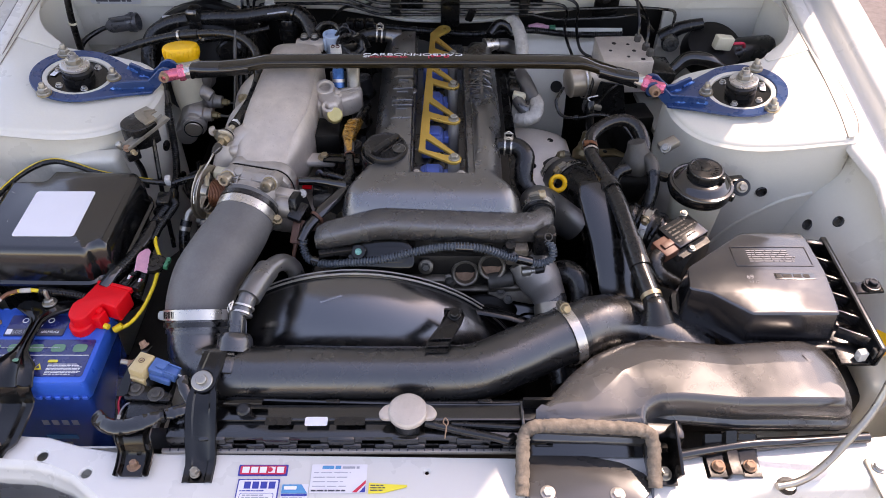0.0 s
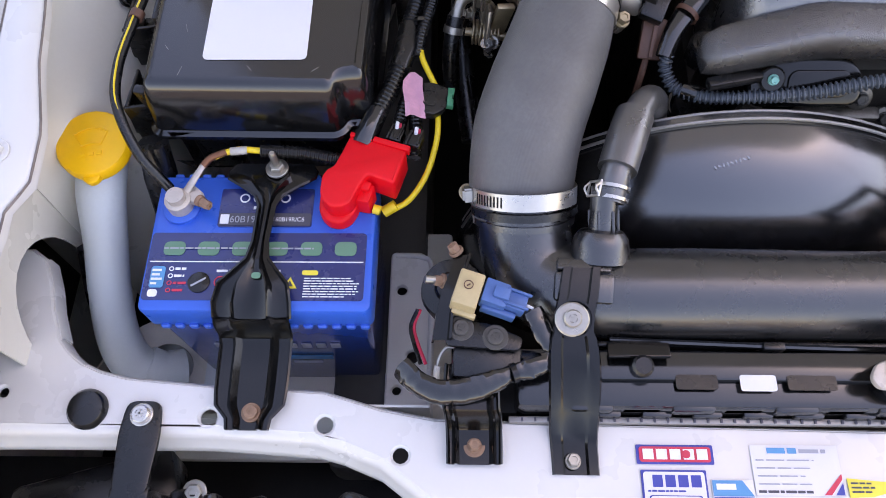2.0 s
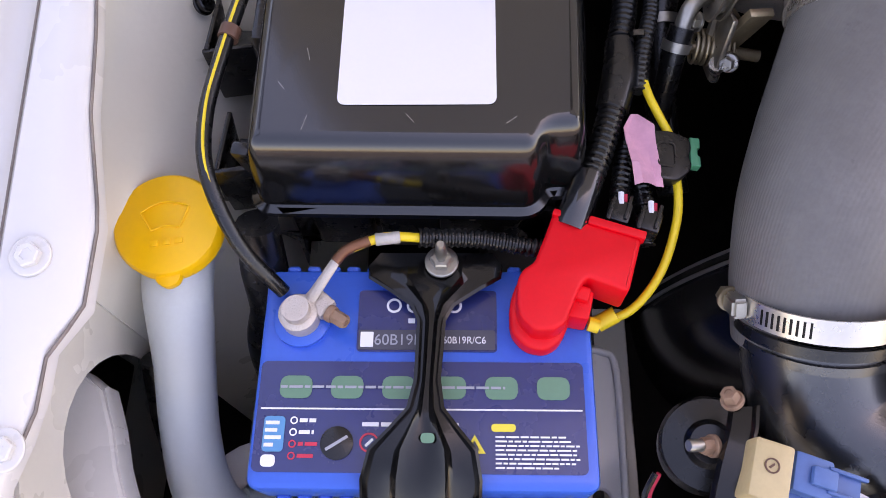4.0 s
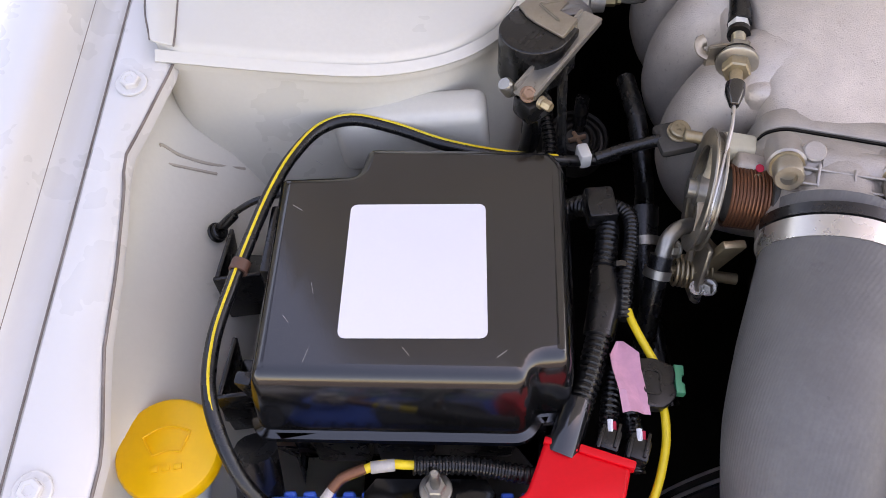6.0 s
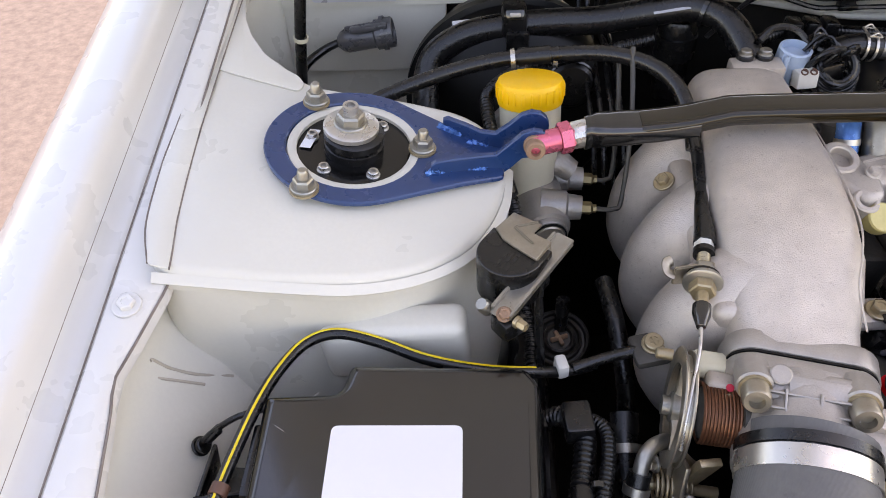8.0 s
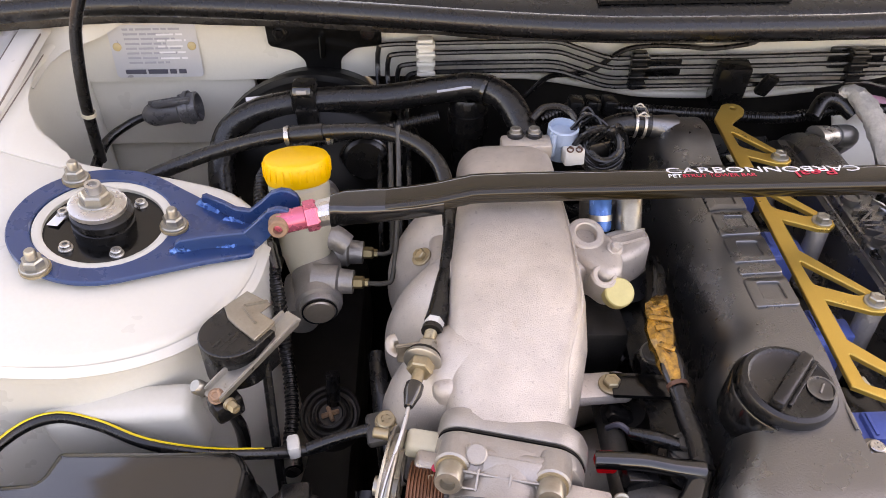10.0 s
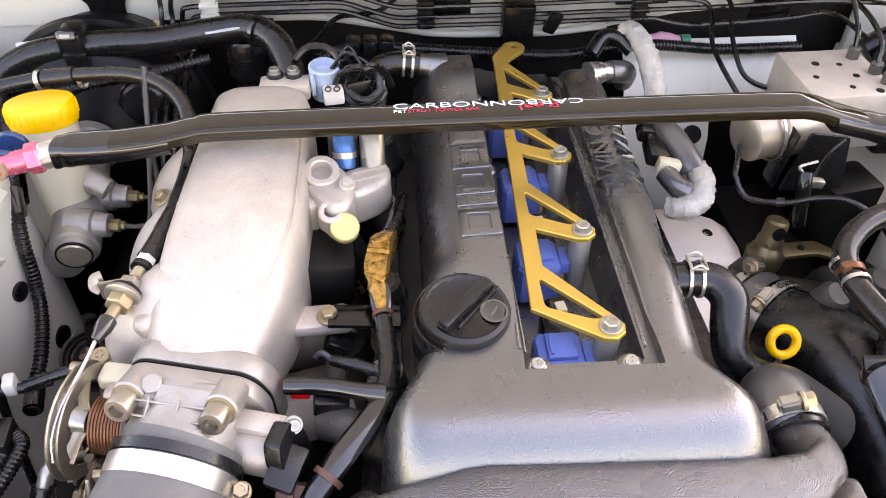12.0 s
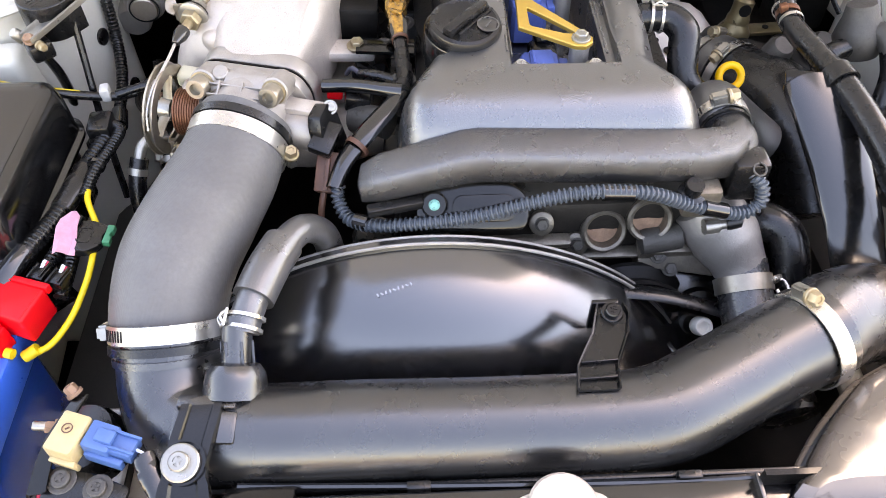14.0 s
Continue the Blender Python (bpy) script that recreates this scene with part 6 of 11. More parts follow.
part("stripe", tube([(x + (0.0006 if i < 8 else 0), y + 0.001, z + 0.0038) for i, (x, y, z) in enumerate(loop[:14])], 0.0010, 6, 8), WIRE_Y, vh, "yellow stripe")
part("hose_band", tube([(-0.6270, 0.815, 0.7045), (-0.6255, 0.822, 0.7050)], 0.0058, 12, 3), BROWN_CON, vh)
part("clip", box((-0.411, 0.934, 0.673), (0.009, 0.014, 0.013), (0, 0, 12), 0.0025), WHITE_PL, vh, "white plastic hose clip")
part("hose_sleeve", tube([(-0.402, 0.935, 0.669), (-0.385, 0.94, 0.672), (-0.368, 0.944, 0.674), (-0.356, 0.946, 0.676)], [0.0045, 0.0042, 0.0045, 0.005], 10), RUBBER, vh)
gl = thing("ground_strap", (-0.352, 0.945, 0.67), "ring terminal bolted to a cast bracket", "ground strap")
part("ear", box((-0.347, 0.945, 0.678), (0.026, 0.028, 0.008), (0, -8, 8), 0.004), CAST_DK, gl)
bolt(gl, (-0.345, 0.946, 0.683), (0, -0.2, 1), 0.007, 0.006, PASSIVATE, 1.2, phillips=True)
es = thing("earth_screw", (-0.66, 0.872, 0.665), "black screw and short lead on the inner wing", "screw")
part("screw_head", bolt_mesh(0.0058, 0.006, 1.2, phillips=True), BLACK_PAINT, es)
es.children[0].matrix_basis = Matrix.Translation((-0.661, 0.872, 0.667)) @ aim((0.75, -0.1, 0.6))
part("lead", tube([(-0.658, 0.873, 0.672), (-0.648, 0.877, 0.680), (-0.632, 0.882, 0.688), (-0.615, 0.886, 0.69)], 0.0022, 8), RUBBER, es)
part("lug", box((-0.650, 0.8755, 0.677), (0.014, 0.007, 0.004), (0, -40, 20), 0.001), BLACK_PL, es)

# ---- washer filler and front left corner ----
wb = thing("washer_bottle", (-0.64, 0.65, 0.45), "milky washer filler neck with a yellow cap", "washer bottle")
part("neck", tube([(-0.6625, 0.7230, 0.6400), (-0.6635, 0.7140, 0.6330), (-0.664, 0.696, 0.624), (-0.665, 0.664, 0.596), (-0.667, 0.631, 0.566), (-0.6655, 0.602, 0.538), (-0.657, 0.584, 0.518), (-0.642, 0.578, 0.504), (-0.620, 0.584, 0.490)], [0.0205, 0.0205, 0.0200, 0.0180, 0.0178, 0.0185, 0.0195, 0.020, 0.0205], 26), NECK, wb)
part("neck_collar", tube([(-0.648, 0.580, 0.509), (-0.638, 0.578, 0.502)], 0.0215, 24, 3), NECK, wb)
part("neck_flange", plate(ring_pts(0, 0, 0.046, 30), [ring_pts(0, 0, 0.021, 24)], -0.001, 0.001, m=pose(-0.634, 0.590, 0.488, 0, 25, 0)), PAINT_IN, wb)
part("cap", lathe([(0.0298, 0), (0.0300, 0.008), (0.0285, 0.0108), (0.0268, 0.0115), (0, 0.0118)], (-0.6618, 0.7245, 0.6515), (0.02, -0.12, 1), 48), YELLOW, wb, "yellow plastic cap")
part("cap_tab", prism(rounded([(-0.0075, 0.004), (-0.0065, -0.004), (0.0, -0.0075), (0.0065, -0.004), (0.0075, 0.004)], 0.003), -0.003, 0.003, 0.001, m=pose(-0.6585, 0.6955, 0.6535, 7, 0, 0)), YELLOW, wb)
b = bmesh.new()
arc = [(-0.012 + 0.024 * k / 8, 0.008 + 0.004 * math.sin(math.pi * k / 8), 0) for k in range(9)]
tube([Vector(q) for q in arc], 0.0006, 6, 2, bm=b)
tube([(-0.012, 0.008, 0), (-0.007, -0.002, 0)], 0.0006, 6, 2, bm=b)
tube([(0.012, 0.008, 0), (0.007, -0.002, 0)], 0.0006, 6, 2, bm=b)
tube([(-0.007, -0.002, 0), (0, -0.0005, 0), (0.007, -0.002, 0)], 0.0006, 6, 3, bm=b)
for k in (-6, 0, 6):
    box((k * 0.001, -0.009, 0), (0.004, 0.003, 0.001), bev=0.0003, bm=b)
b.transform(Matrix.Translation((-0.6618, 0.7235, 0.6515)) @ aim((0.02, -0.12, 1)) @ pose(0, 0, 0.0121, 0, 0, 0) @ Matrix.Scale(1.12, 4))
part("washer_symbol", b, YELLOW, wb)
part("bottle", box((-0.60, 0.60, 0.40), (0.12, 0.16, 0.15), bev=0.02, seg=3), NECK, wb)
part("taped_hose", tube([(-0.690, 0.672, 0.575), (-0.688, 0.645, 0.545), (-0.684, 0.615, 0.515), (-0.676, 0.585, 0.485), (-0.668, 0.57, 0.45)], [0.011, 0.0135, 0.0125, 0.014, 0.013], 14), RUBBER, wb, "black taped hose behind the neck")
bh = thing("drain_hose", (-0.61, 0.70, 0.5), "black convoluted hose in black tape", "hose")
part("hose", tube([(-0.612, 0.725, 0.66), (-0.614, 0.712, 0.63), (-0.618, 0.70, 0.59), (-0.628, 0.69, 0.55), (-0.635, 0.68, 0.48)], [0.012, 0.014, 0.013, 0.014, 0.014], 14), RUBBER, bh)
for x, y in ((-0.701, 0.682), (-0.702, 0.926), (-0.70, 0.595)):
    bolt(car, (x, y, flange_z(y) + 0.001), (0.05, -0.15, 1), 0.0062, 0.0055, PAINT, 1.6, name="fender_bolt")
part("rubber_plug", lathe([(0.0155, 0), (0.0155, 0.004), (0.013, 0.0075), (0.009, 0.0085), (0, 0.0085)], (-0.645, 0.519, 0.603), (0, -0.08, 1), 28), RUBBER, car, "black rubber bump stop")
hb = thing("lamp_bracket", (-0.601, 0.49, 0.58), "black plastic lamp bracket screwed to the panel", "bracket")
part("arm", prism(rounded([(-0.614, 0.525), (-0.588, 0.525), (-0.585, 0.50), (-0.588, 0.455), (-0.614, 0.455), (-0.617, 0.50)], 0.008), 0.604, 0.6085, 0.0015), BLACK_PL, hb)
part("leg", box((-0.601, 0.457, 0.575), (0.030, 0.010, 0.066), bev=0.003), BLACK_PL, hb)
bolt(hb, (-0.601, 0.514, 0.6085), (0, 0, 1), 0.0068, 0.0055, CHROME, 1.3, phillips=True)

# connector bracket beside the radiator
cb = thing("connector_bracket", (-0.355, 0.55, 0.6), "black steel bracket carrying relays and connectors", "bracket")
secs = []
for x, y, z, w_ in ((-0.3590, 0.6260, 0.6560, 0.0060), (-0.3620, 0.6150, 0.6575, 0.0065), (-0.3690, 0.5960, 0.6570, 0.0068), (-0.3730, 0.5800, 0.6520, 0.0068), (-0.3750, 0.5620, 0.6460, 0.0075)):
    secs.append([(x + w_ * u, y, z + 0.004 * k) for u, k in ((-1, -1.6), (-0.85, 0), (0.55, 0.3), (0.75, 1), (1, 1))])
part("upright", thick(loft(secs, closed=False), 0.0016), BLACK_PAINT, cb, "bent black steel arm", 40)
part("base_plate", prism(rounded([(-0.3720, 0.5800), (-0.3400, 0.5750), (-0.3150, 0.5640), (-0.3180, 0.5540), (-0.3440, 0.5560), (-0.3720, 0.5580)], 0.004), 0.6430, 0.6465, 0.0008), BLACK_PL, cb)
for x, y in ((-0.3605, 0.5710), (-0.3355, 0.5640)):
    bolt(cb, (x, y, 0.6465), (0.02, -0.1, 1), 0.0062, 0.0048, CAST_DK, 1.55, phillips=True, name="screw")
for x, y, z, d_ in ((-0.3640, 0.6290, 0.6550, (-0.5, 0.4, 0.8)), (-0.3735, 0.6085, 0.6470, (-0.9, -0.1, 0.4))):
    bolt(cb, (x, y, z), d_, 0.0045, 0.008, RUSTY, 1.3)
part("thread", lathe([(0.0032, 0), (0.0032, 0.010), (0.0026, 0.011)], (-0.3780, 0.6085, 0.6490), (-0.9, -0.1, 0.4), 12), ZINC, cb)
part("horn_body", lathe([(0.0, 0.004), (0.010, 0.004), (0.013, 0.0), (0.024, -0.002), (0.026, -0.008), (0.026, -0.03)], (-0.3690, 0.6130, 0.6250), (-0.2, -0.1, 1), 32), BLACK_PL, cb, "round black horn body")
rel = part("relay", box((-0.3560, 0.5940, 0.6600), (0.0190, 0.0280, 0.0190), (0, 5, -17), 0.0018), TAN_PL, cb, "tan plastic relay")
part("relay_mark", lathe([(0.0036, 0), (0.0036, 0.0004), (0.0029, 0.0004), (0.0029, 0.0)], (-0.3552, 0.5960, 0.6698), (0.08, 0, 1), 20, caps=False), BROWN_CON, rel)
part("relay_mark", box((-0.3552, 0.5960, 0.6697), (0.0030, 0.0010, 0.0006), (0, 5, 30), 0), BROWN_CON, rel)
part("relay_foot", box((-0.3590, 0.5800, 0.6520), (0.0180, 0.0040, 0.0120), (10, 5, -17), 0.001), TAN_PL, rel)
pc = part("connector", box((-0.3360, 0.5925, 0.6580), (0.0190, 0.0190, 0.0150), (0, 9, -17), 0.0016), BLUE_PLUG, cb, "blue plastic connector")
part("connector_hood", box((-0.3210, 0.5880, 0.6555), (0.0160, 0.0150, 0.0125), (0, 9, -17), 0.0014), BLUE_PLUG, pc)
for d_ in (-0.0052, 0.0052):
    part("connector_rail", box((-0.3195 + 0.3 * d_, 0.5880 + d_, 0.6625), (0.0190, 0.0020, 0.0030), (0, 9, -17), 0.0006), BLUE_PLUG, pc)
part("connector_latch", box((-0.3310, 0.5910, 0.6665), (0.0120, 0.0090, 0.0035), (0, 9, -17), 0.001), BLUE_PLUG, pc)
part("connector_skirt", box((-0.3340, 0.5815, 0.6520), (0.0260, 0.0045, 0.0100), (0, 9, -17), 0.0010), BLUE_PLUG, pc)
part("wire", tube([(-0.3130, 0.5860, 0.6550), (-0.3080, 0.5830, 0.6560)], 0.0012, 6, 3), INK_WHITE, cb)
rnd = random.Random(9)
b = tube([(-0.3080, 0.5835, 0.6550), (-0.3030, 0.5720, 0.6510), (-0.2955, 0.5590, 0.6460), (-0.2935, 0.5540, 0.6440), (-0.3000, 0.5465, 0.6425), (-0.3120, 0.5415, 0.6420), (-0.3225, 0.5390, 0.6420), (-0.3330, 0.5345, 0.6410), (-0.3480, 0.5290, 0.6390), (-0.3640, 0.5260, 0.6370), (-0.3820, 0.5280, 0.6350), (-0.3960, 0.5370, 0.6320), (-0.4050, 0.5470, 0.6290)], [0.0065, 0.0080, 0.0070, 0.0045, 0.0070, 0.0080, 0.0050, 0.0075, 0.0095, 0.0095, 0.0090, 0.0095, 0.0085], 12, 6, flat=0.45)
for v in b.verts:
    v.co += Vector((rnd.uniform(-1, 1), rnd.uniform(-1, 1), rnd.uniform(-1, 1))) * 0.0006
part("tape_loom", b, BLACK_GLOSS, cb, "black taped wiring", 50)
part("cable_tie", band((-0.3222, 0.5388, 0.6420), (1, 0.35, 0), 0.0062, 0.004), BLACK_PL, cb)
part("rubber_flap", box((-0.3420, 0.5480, 0.6370), (0.050, 0.026, 0.006), (8, 0, -6), 0.0025), RUBBER, cb)
part("wire", tube([(-0.3930, 0.6000, 0.61), (-0.3980, 0.5880, 0.603), (-0.3945, 0.5740, 0.602), (-0.3880, 0.5580, 0.60)], 0.0015, 6), INK_RED, cb)
part("wire", tube([(-0.3950, 0.6000, 0.61), (-0.4005, 0.5880, 0.603), (-0.3975, 0.5740, 0.602), (-0.3920, 0.5580, 0.60)], 0.0018, 6), RUBBER, cb)
secs = [[(x0 + w_ * u, y, z + 0.0045 * k) for u, k in ((-1, 0.9), (-0.92, 0.2), (-0.74, 0), (-0.66, 0.9), (-0.58, 0), (0.58, 0), (0.66, 0.9), (0.74, 0), (0.92, 0.2), (1, 0.9))] for x0, y, z, w_ in ((-0.353, 0.548, 0.6310, 0.0195), (-0.353, 0.530, 0.6310, 0.0205), (-0.353, 0.5155, 0.6295, 0.0208), (-0.3515, 0.5110, 0.6240, 0.0208), (-0.351, 0.5085, 0.6150, 0.0208), (-0.3508, 0.5050, 0.6110, 0.0208), (-0.3505, 0.4940, 0.6080, 0.0206), (-0.3505, 0.4800, 0.6072, 0.0204))]
part("foot", thick(loft(secs, closed=False), 0.0016), BLACK_PAINT, cb, "", 30)
part("washer_stain", lathe([(0.0085, 0), (0.008, 0.0004), (0, 0.0005)], (-0.3505, 0.4935, 0.6092), (0, 0, 1), 18), RUSTY, cb, "rust ring round the bolt")
bolt(cb, (-0.3505, 0.4935, 0.6092), (0, 0, 1), 0.0046, 0.007, RUSTY, 1.2, name="bolt")
part("wire_loop", tube([(-0.3640, 0.5610, 0.6330), (-0.3720, 0.5600, 0.6330), (-0.3775, 0.5510, 0.6300), (-0.3790, 0.5380, 0.6220), (-0.3790, 0.5270, 0.6120), (-0.3720, 0.5200, 0.6100)], 0.0013, 8), ZINC, cb)
part("wire_sleeve", tube([(-0.3778, 0.5480, 0.6285), (-0.3789, 0.5395, 0.6235)], 0.0028, 8, 3), WHITE_PL, cb)

# radiator hold-down bracket over the pipe
rb = thing("radiator_bracket", (-0.282, 0.54, 0.6), "black steel bracket from the panel to the intake pipe", "bracket")
secs = []
for y, z, w in ((0.612, 0.667, 0.0145), (0.590, 0.664, 0.0148), (0.575, 0.659, 0.0150), (0.565, 0.6555, 0.0152), (0.561, 0.6540, 0.0170), (0.552, 0.651, 0.0185), (0.535, 0.642, 0.019), (0.515, 0.624, 0.0185), (0.503, 0.6115, 0.018), (0.495, 0.608, 0.0175), (0.474, 0.607, 0.0172)):
    cx = float(np.interp(y, (0.480, 0.574, 0.606), (-0.2765, -0.2795, -0.2720)))
    secs.append([(cx + w * u, y, z + 0.003 * k) for u, k in ((-1, -1), (-0.93, 0), (-0.55, 0), (-0.45, -0.7), (0.45, -0.7), (0.55, 0), (0.93, 0), (1, -1))])
part("strap", thick(loft(secs, closed=False), 0.002), BLACK_PAINT, rb, "scuffed black steel strap", 40)
part("strap_notch", band((-0.2795, 0.5740, 0.6595), (0, -0.32, 1), 0.0130, 0.003, 0.0016), BLACK_PAINT, rb)
part("washer", lathe([(0.0125, 0), (0.0125, 0.003), (0.0115, 0.0038), (0, 0.0038)], (-0.281, 0.574, 0.6585), (0, -0.32, 1), 28), ZINC, rb, "large pale washer")
bolt(rb, (-0.281, 0.5735, 0.661), (0, -0.32, 1), 0.0065, 0.006, ZINC, 1.0, phillips=True)
bolt(rb, (-0.279, 0.483, 0.6085), (0, 0, 1), 0.005, 0.009, ZINC, 1.2)

# ---- strut mounts and the brace ----


def crumpled(pts, r, seed, amp=0.0012):
    b = tube(pts, r, 12, 6)
    rnd = random.Random(seed)
    for v in b.verts:
        v.co += Vector((rnd.uniform(-1, 1), rnd.uniform(-1, 1), rnd.uniform(-1, 1))) * amp
    return b


def strut_mount(side, cx, cy):
    """Blue brace plate on three bolts round a pillow-ball top mount, with a forked arm towards the engine."""
    sx = 1 if side < 0 else -1
    z0 = 0.760 if side < 0 else 0.760 - DROP

    def w(dx, dy, dz=0.0):
        return (cx + sx * dx, cy + dy, z0 - 0.13 * dx + 0.05 * dy + dz)

    sm = thing("strut_brace_plate", (cx, cy, 0.757), "blue painted strut brace plate bolted to the tower", "brace plate", "brace plates")
    outline = [(0.069 * math.cos(radians(a)), 0.068 * math.sin(radians(a))) for a in range(66, 295, 6)] + [(0.085, -0.036), (0.118, -0.024), (0.118, 0.016), (0.085, 0.028)]
    outline = rounded(outline, 0.004, 2)
    b = plate(outline, [ring_pts(0, 0, 0.052, 36)], 0.001, 0.0055, bev=0.001)
    m = Matrix(((sx, 0, 0, cx), (0, 1, 0, cy), (-0.13, 0.05, 1, z0), (0, 0, 0, 1)))
    b.transform(m)
    part("plate", b, BLUE_AN, sm, smooth=30)
    for dy, x0 in ((0.022, 0.070), (-0.020, 0.062)):
        pts = [(x0, dy + 0.010 * (1 if dy > 0 else -0.6), 0.004), (x0 + 0.004, dy + 0.0085 * (1 if dy > 0 else -0.6), 0.004), (x0 + 0.02, dy, 0.004), (0.100, dy * 0.72, 0.002), (0.112, dy * 0.62, -0.004), (0.123, dy * 0.56, 0.006), (0.132, dy * 0.55, 0.0165), (0.140, dy * 0.55, 0.0180), (0.147, dy * 0.55, 0.0205), (0.1515, dy * 0.55, 0.0245), (0.1535, dy * 0.55, 0.0285)]
        hgt = [0.009, 0.012, 0.013, 0.015, 0.022, 0.023, 0.0225, 0.0245, 0.0215, 0.0140, 0.0050]
        secs = [[w(px, py - 0.0026, pz), w(px, py - 0.0026, pz + h - 0.001), w(px, py - 0.0018, pz + h), w(px, py + 0.0018, pz + h), w(px, py + 0.0026, pz + h - 0.001), w(px, py + 0.0026, pz)] for (px, py, pz), h in zip(pts, hgt)]
        part("fork_ear", loft(secs), BLUE_AN, sm, "blue steel fork ear", 30)
    part("weld_bead", crumpled([w(0.066, 0.032, 0.0045), w(0.076, 0.0265, 0.0055), w(0.084, 0.0235, 0.0045)], 0.0032, 3), WELD, sm, "bright blue weld bead")
    part("weld_bead", crumpled([w(0.058, -0.029, 0.0045), w(0.066, -0.0245, 0.0055), w(0.076, -0.0215, 0.0045)], 0.0032, 4), WELD, sm, "bright blue weld bead")
    for dx, dy in ((0.054, 0.0), (-0.035, 0.048), (-0.030, -0.058)):
        part("stud_nut_base", lathe([(0.011, 0), (0.011, 0.002), (0, 0.002)], w(dx, dy, 0.0055), (0.1 * sx, -0.05, 1), 24), PASSIVATE, sm)
        bolt(sm, w(dx, dy, 0.0070), (0.1 * sx, -0.05, 1), 0.0078, 0.010, ZINC, 1.3, name="nut")
        part("stud", lathe([(0.0042, 0), (0.0042, 0.017), (0.003, 0.0185)], w(dx, dy, 0.006), (0.1 * sx, -0.05, 1), 12), ZINC, sm)
    bolt(sm, w(0.141, -0.0138, 0.0305), (0, -1, 0.12), 0.0076, 0.012, RUSTY, 1.15, socket=True, name="fork_bolt")
    part("weld_bead", crumpled([w(0.090, 0.0150, 0.0040), w(0.098, 0.0135, 0.0045), w(0.106, 0.0125, 0.0040)], 0.0026, 5), WELD, sm, "bright blue weld bead")
    part("weld_bead", crumpled([w(0.090, -0.0190, 0.0040), w(0.098, -0.0170, 0.0045), w(0.104, -0.0160, 0.0040)], 0.0026, 6), WELD, sm, "bright blue weld bead")
    top = thing("strut_top_mount", (cx, cy, 0.75), "black pillow-ball strut top mount with a steel nut", "strut mount", "strut mounts")
    part("seal_ring", lathe([(0.052, -0.004), (0.052, 0.004), (0.048, 0.0045), (0.045, 0.003), (0.045, -0.004)], w(0, 0, 0), (0.12 * sx, -0.05, 1), 44), PAINT_IN, top, "cream painted ring")
    part("upper_plate", lathe([(0.0455, -0.004), (0.0455, 0.0), (0.030, 0.001), (0.0, 0.001)], w(0, 0, 0), (0.12 * sx, -0.05, 1), 40), BLACK_PAINT, top)
    part("bearing_block", lathe([(0.0235, 0.0), (0.0235, 0.008), (0.0215, 0.009), (0.0215, 0.0105), (0.0235, 0.0115), (0.0235, 0.0165), (0.020, 0.019), (0.015, 0.0195), (0, 0.0195)], w(0, 0, 0), (0.12 * sx, -0.05, 1), 36), BLACK_PL, top)
    part("washer", lathe([(0.0215, 0), (0.0215, 0.0035), (0.019, 0.005), (0, 0.005)], w(0, 0, 0.0195), (0.12 * sx, -0.05, 1), 36), STEEL, top, "pale steel washer")
    bolt(top, w(0, 0, 0.0235), (0.12 * sx, -0.05, 1), 0.011, 0.011, ZINC, 1.2, name="top_nut")
    part("damper_rod", lathe([(0.006, 0), (0.006, 0.018), (0.0035, 0.018), (0.0035, 0.014), (0, 0.014)], w(0, 0, 0.0235), (0.12 * sx, -0.05, 1), 16), STEEL, top)
    for a in (55, 165, 235, 300):
        bolt(top, w(0.035 * math.cos(radians(a)), 0.035 * math.sin(radians(a)), 0.0005), (0.12 * sx, -0.05, 1), 0.0042, 0.005, STEEL, 1.3, socket=True, name="cap_screw")
    b = box((0, 0, 0), (0.009, 0.024, 0.0006), (0, 0, -12), 0)
    b.transform(Matrix.Translation(w(-0.035, 0.006, 0.0016)))
    part("maker_tag", b, INK_WHITE, top)


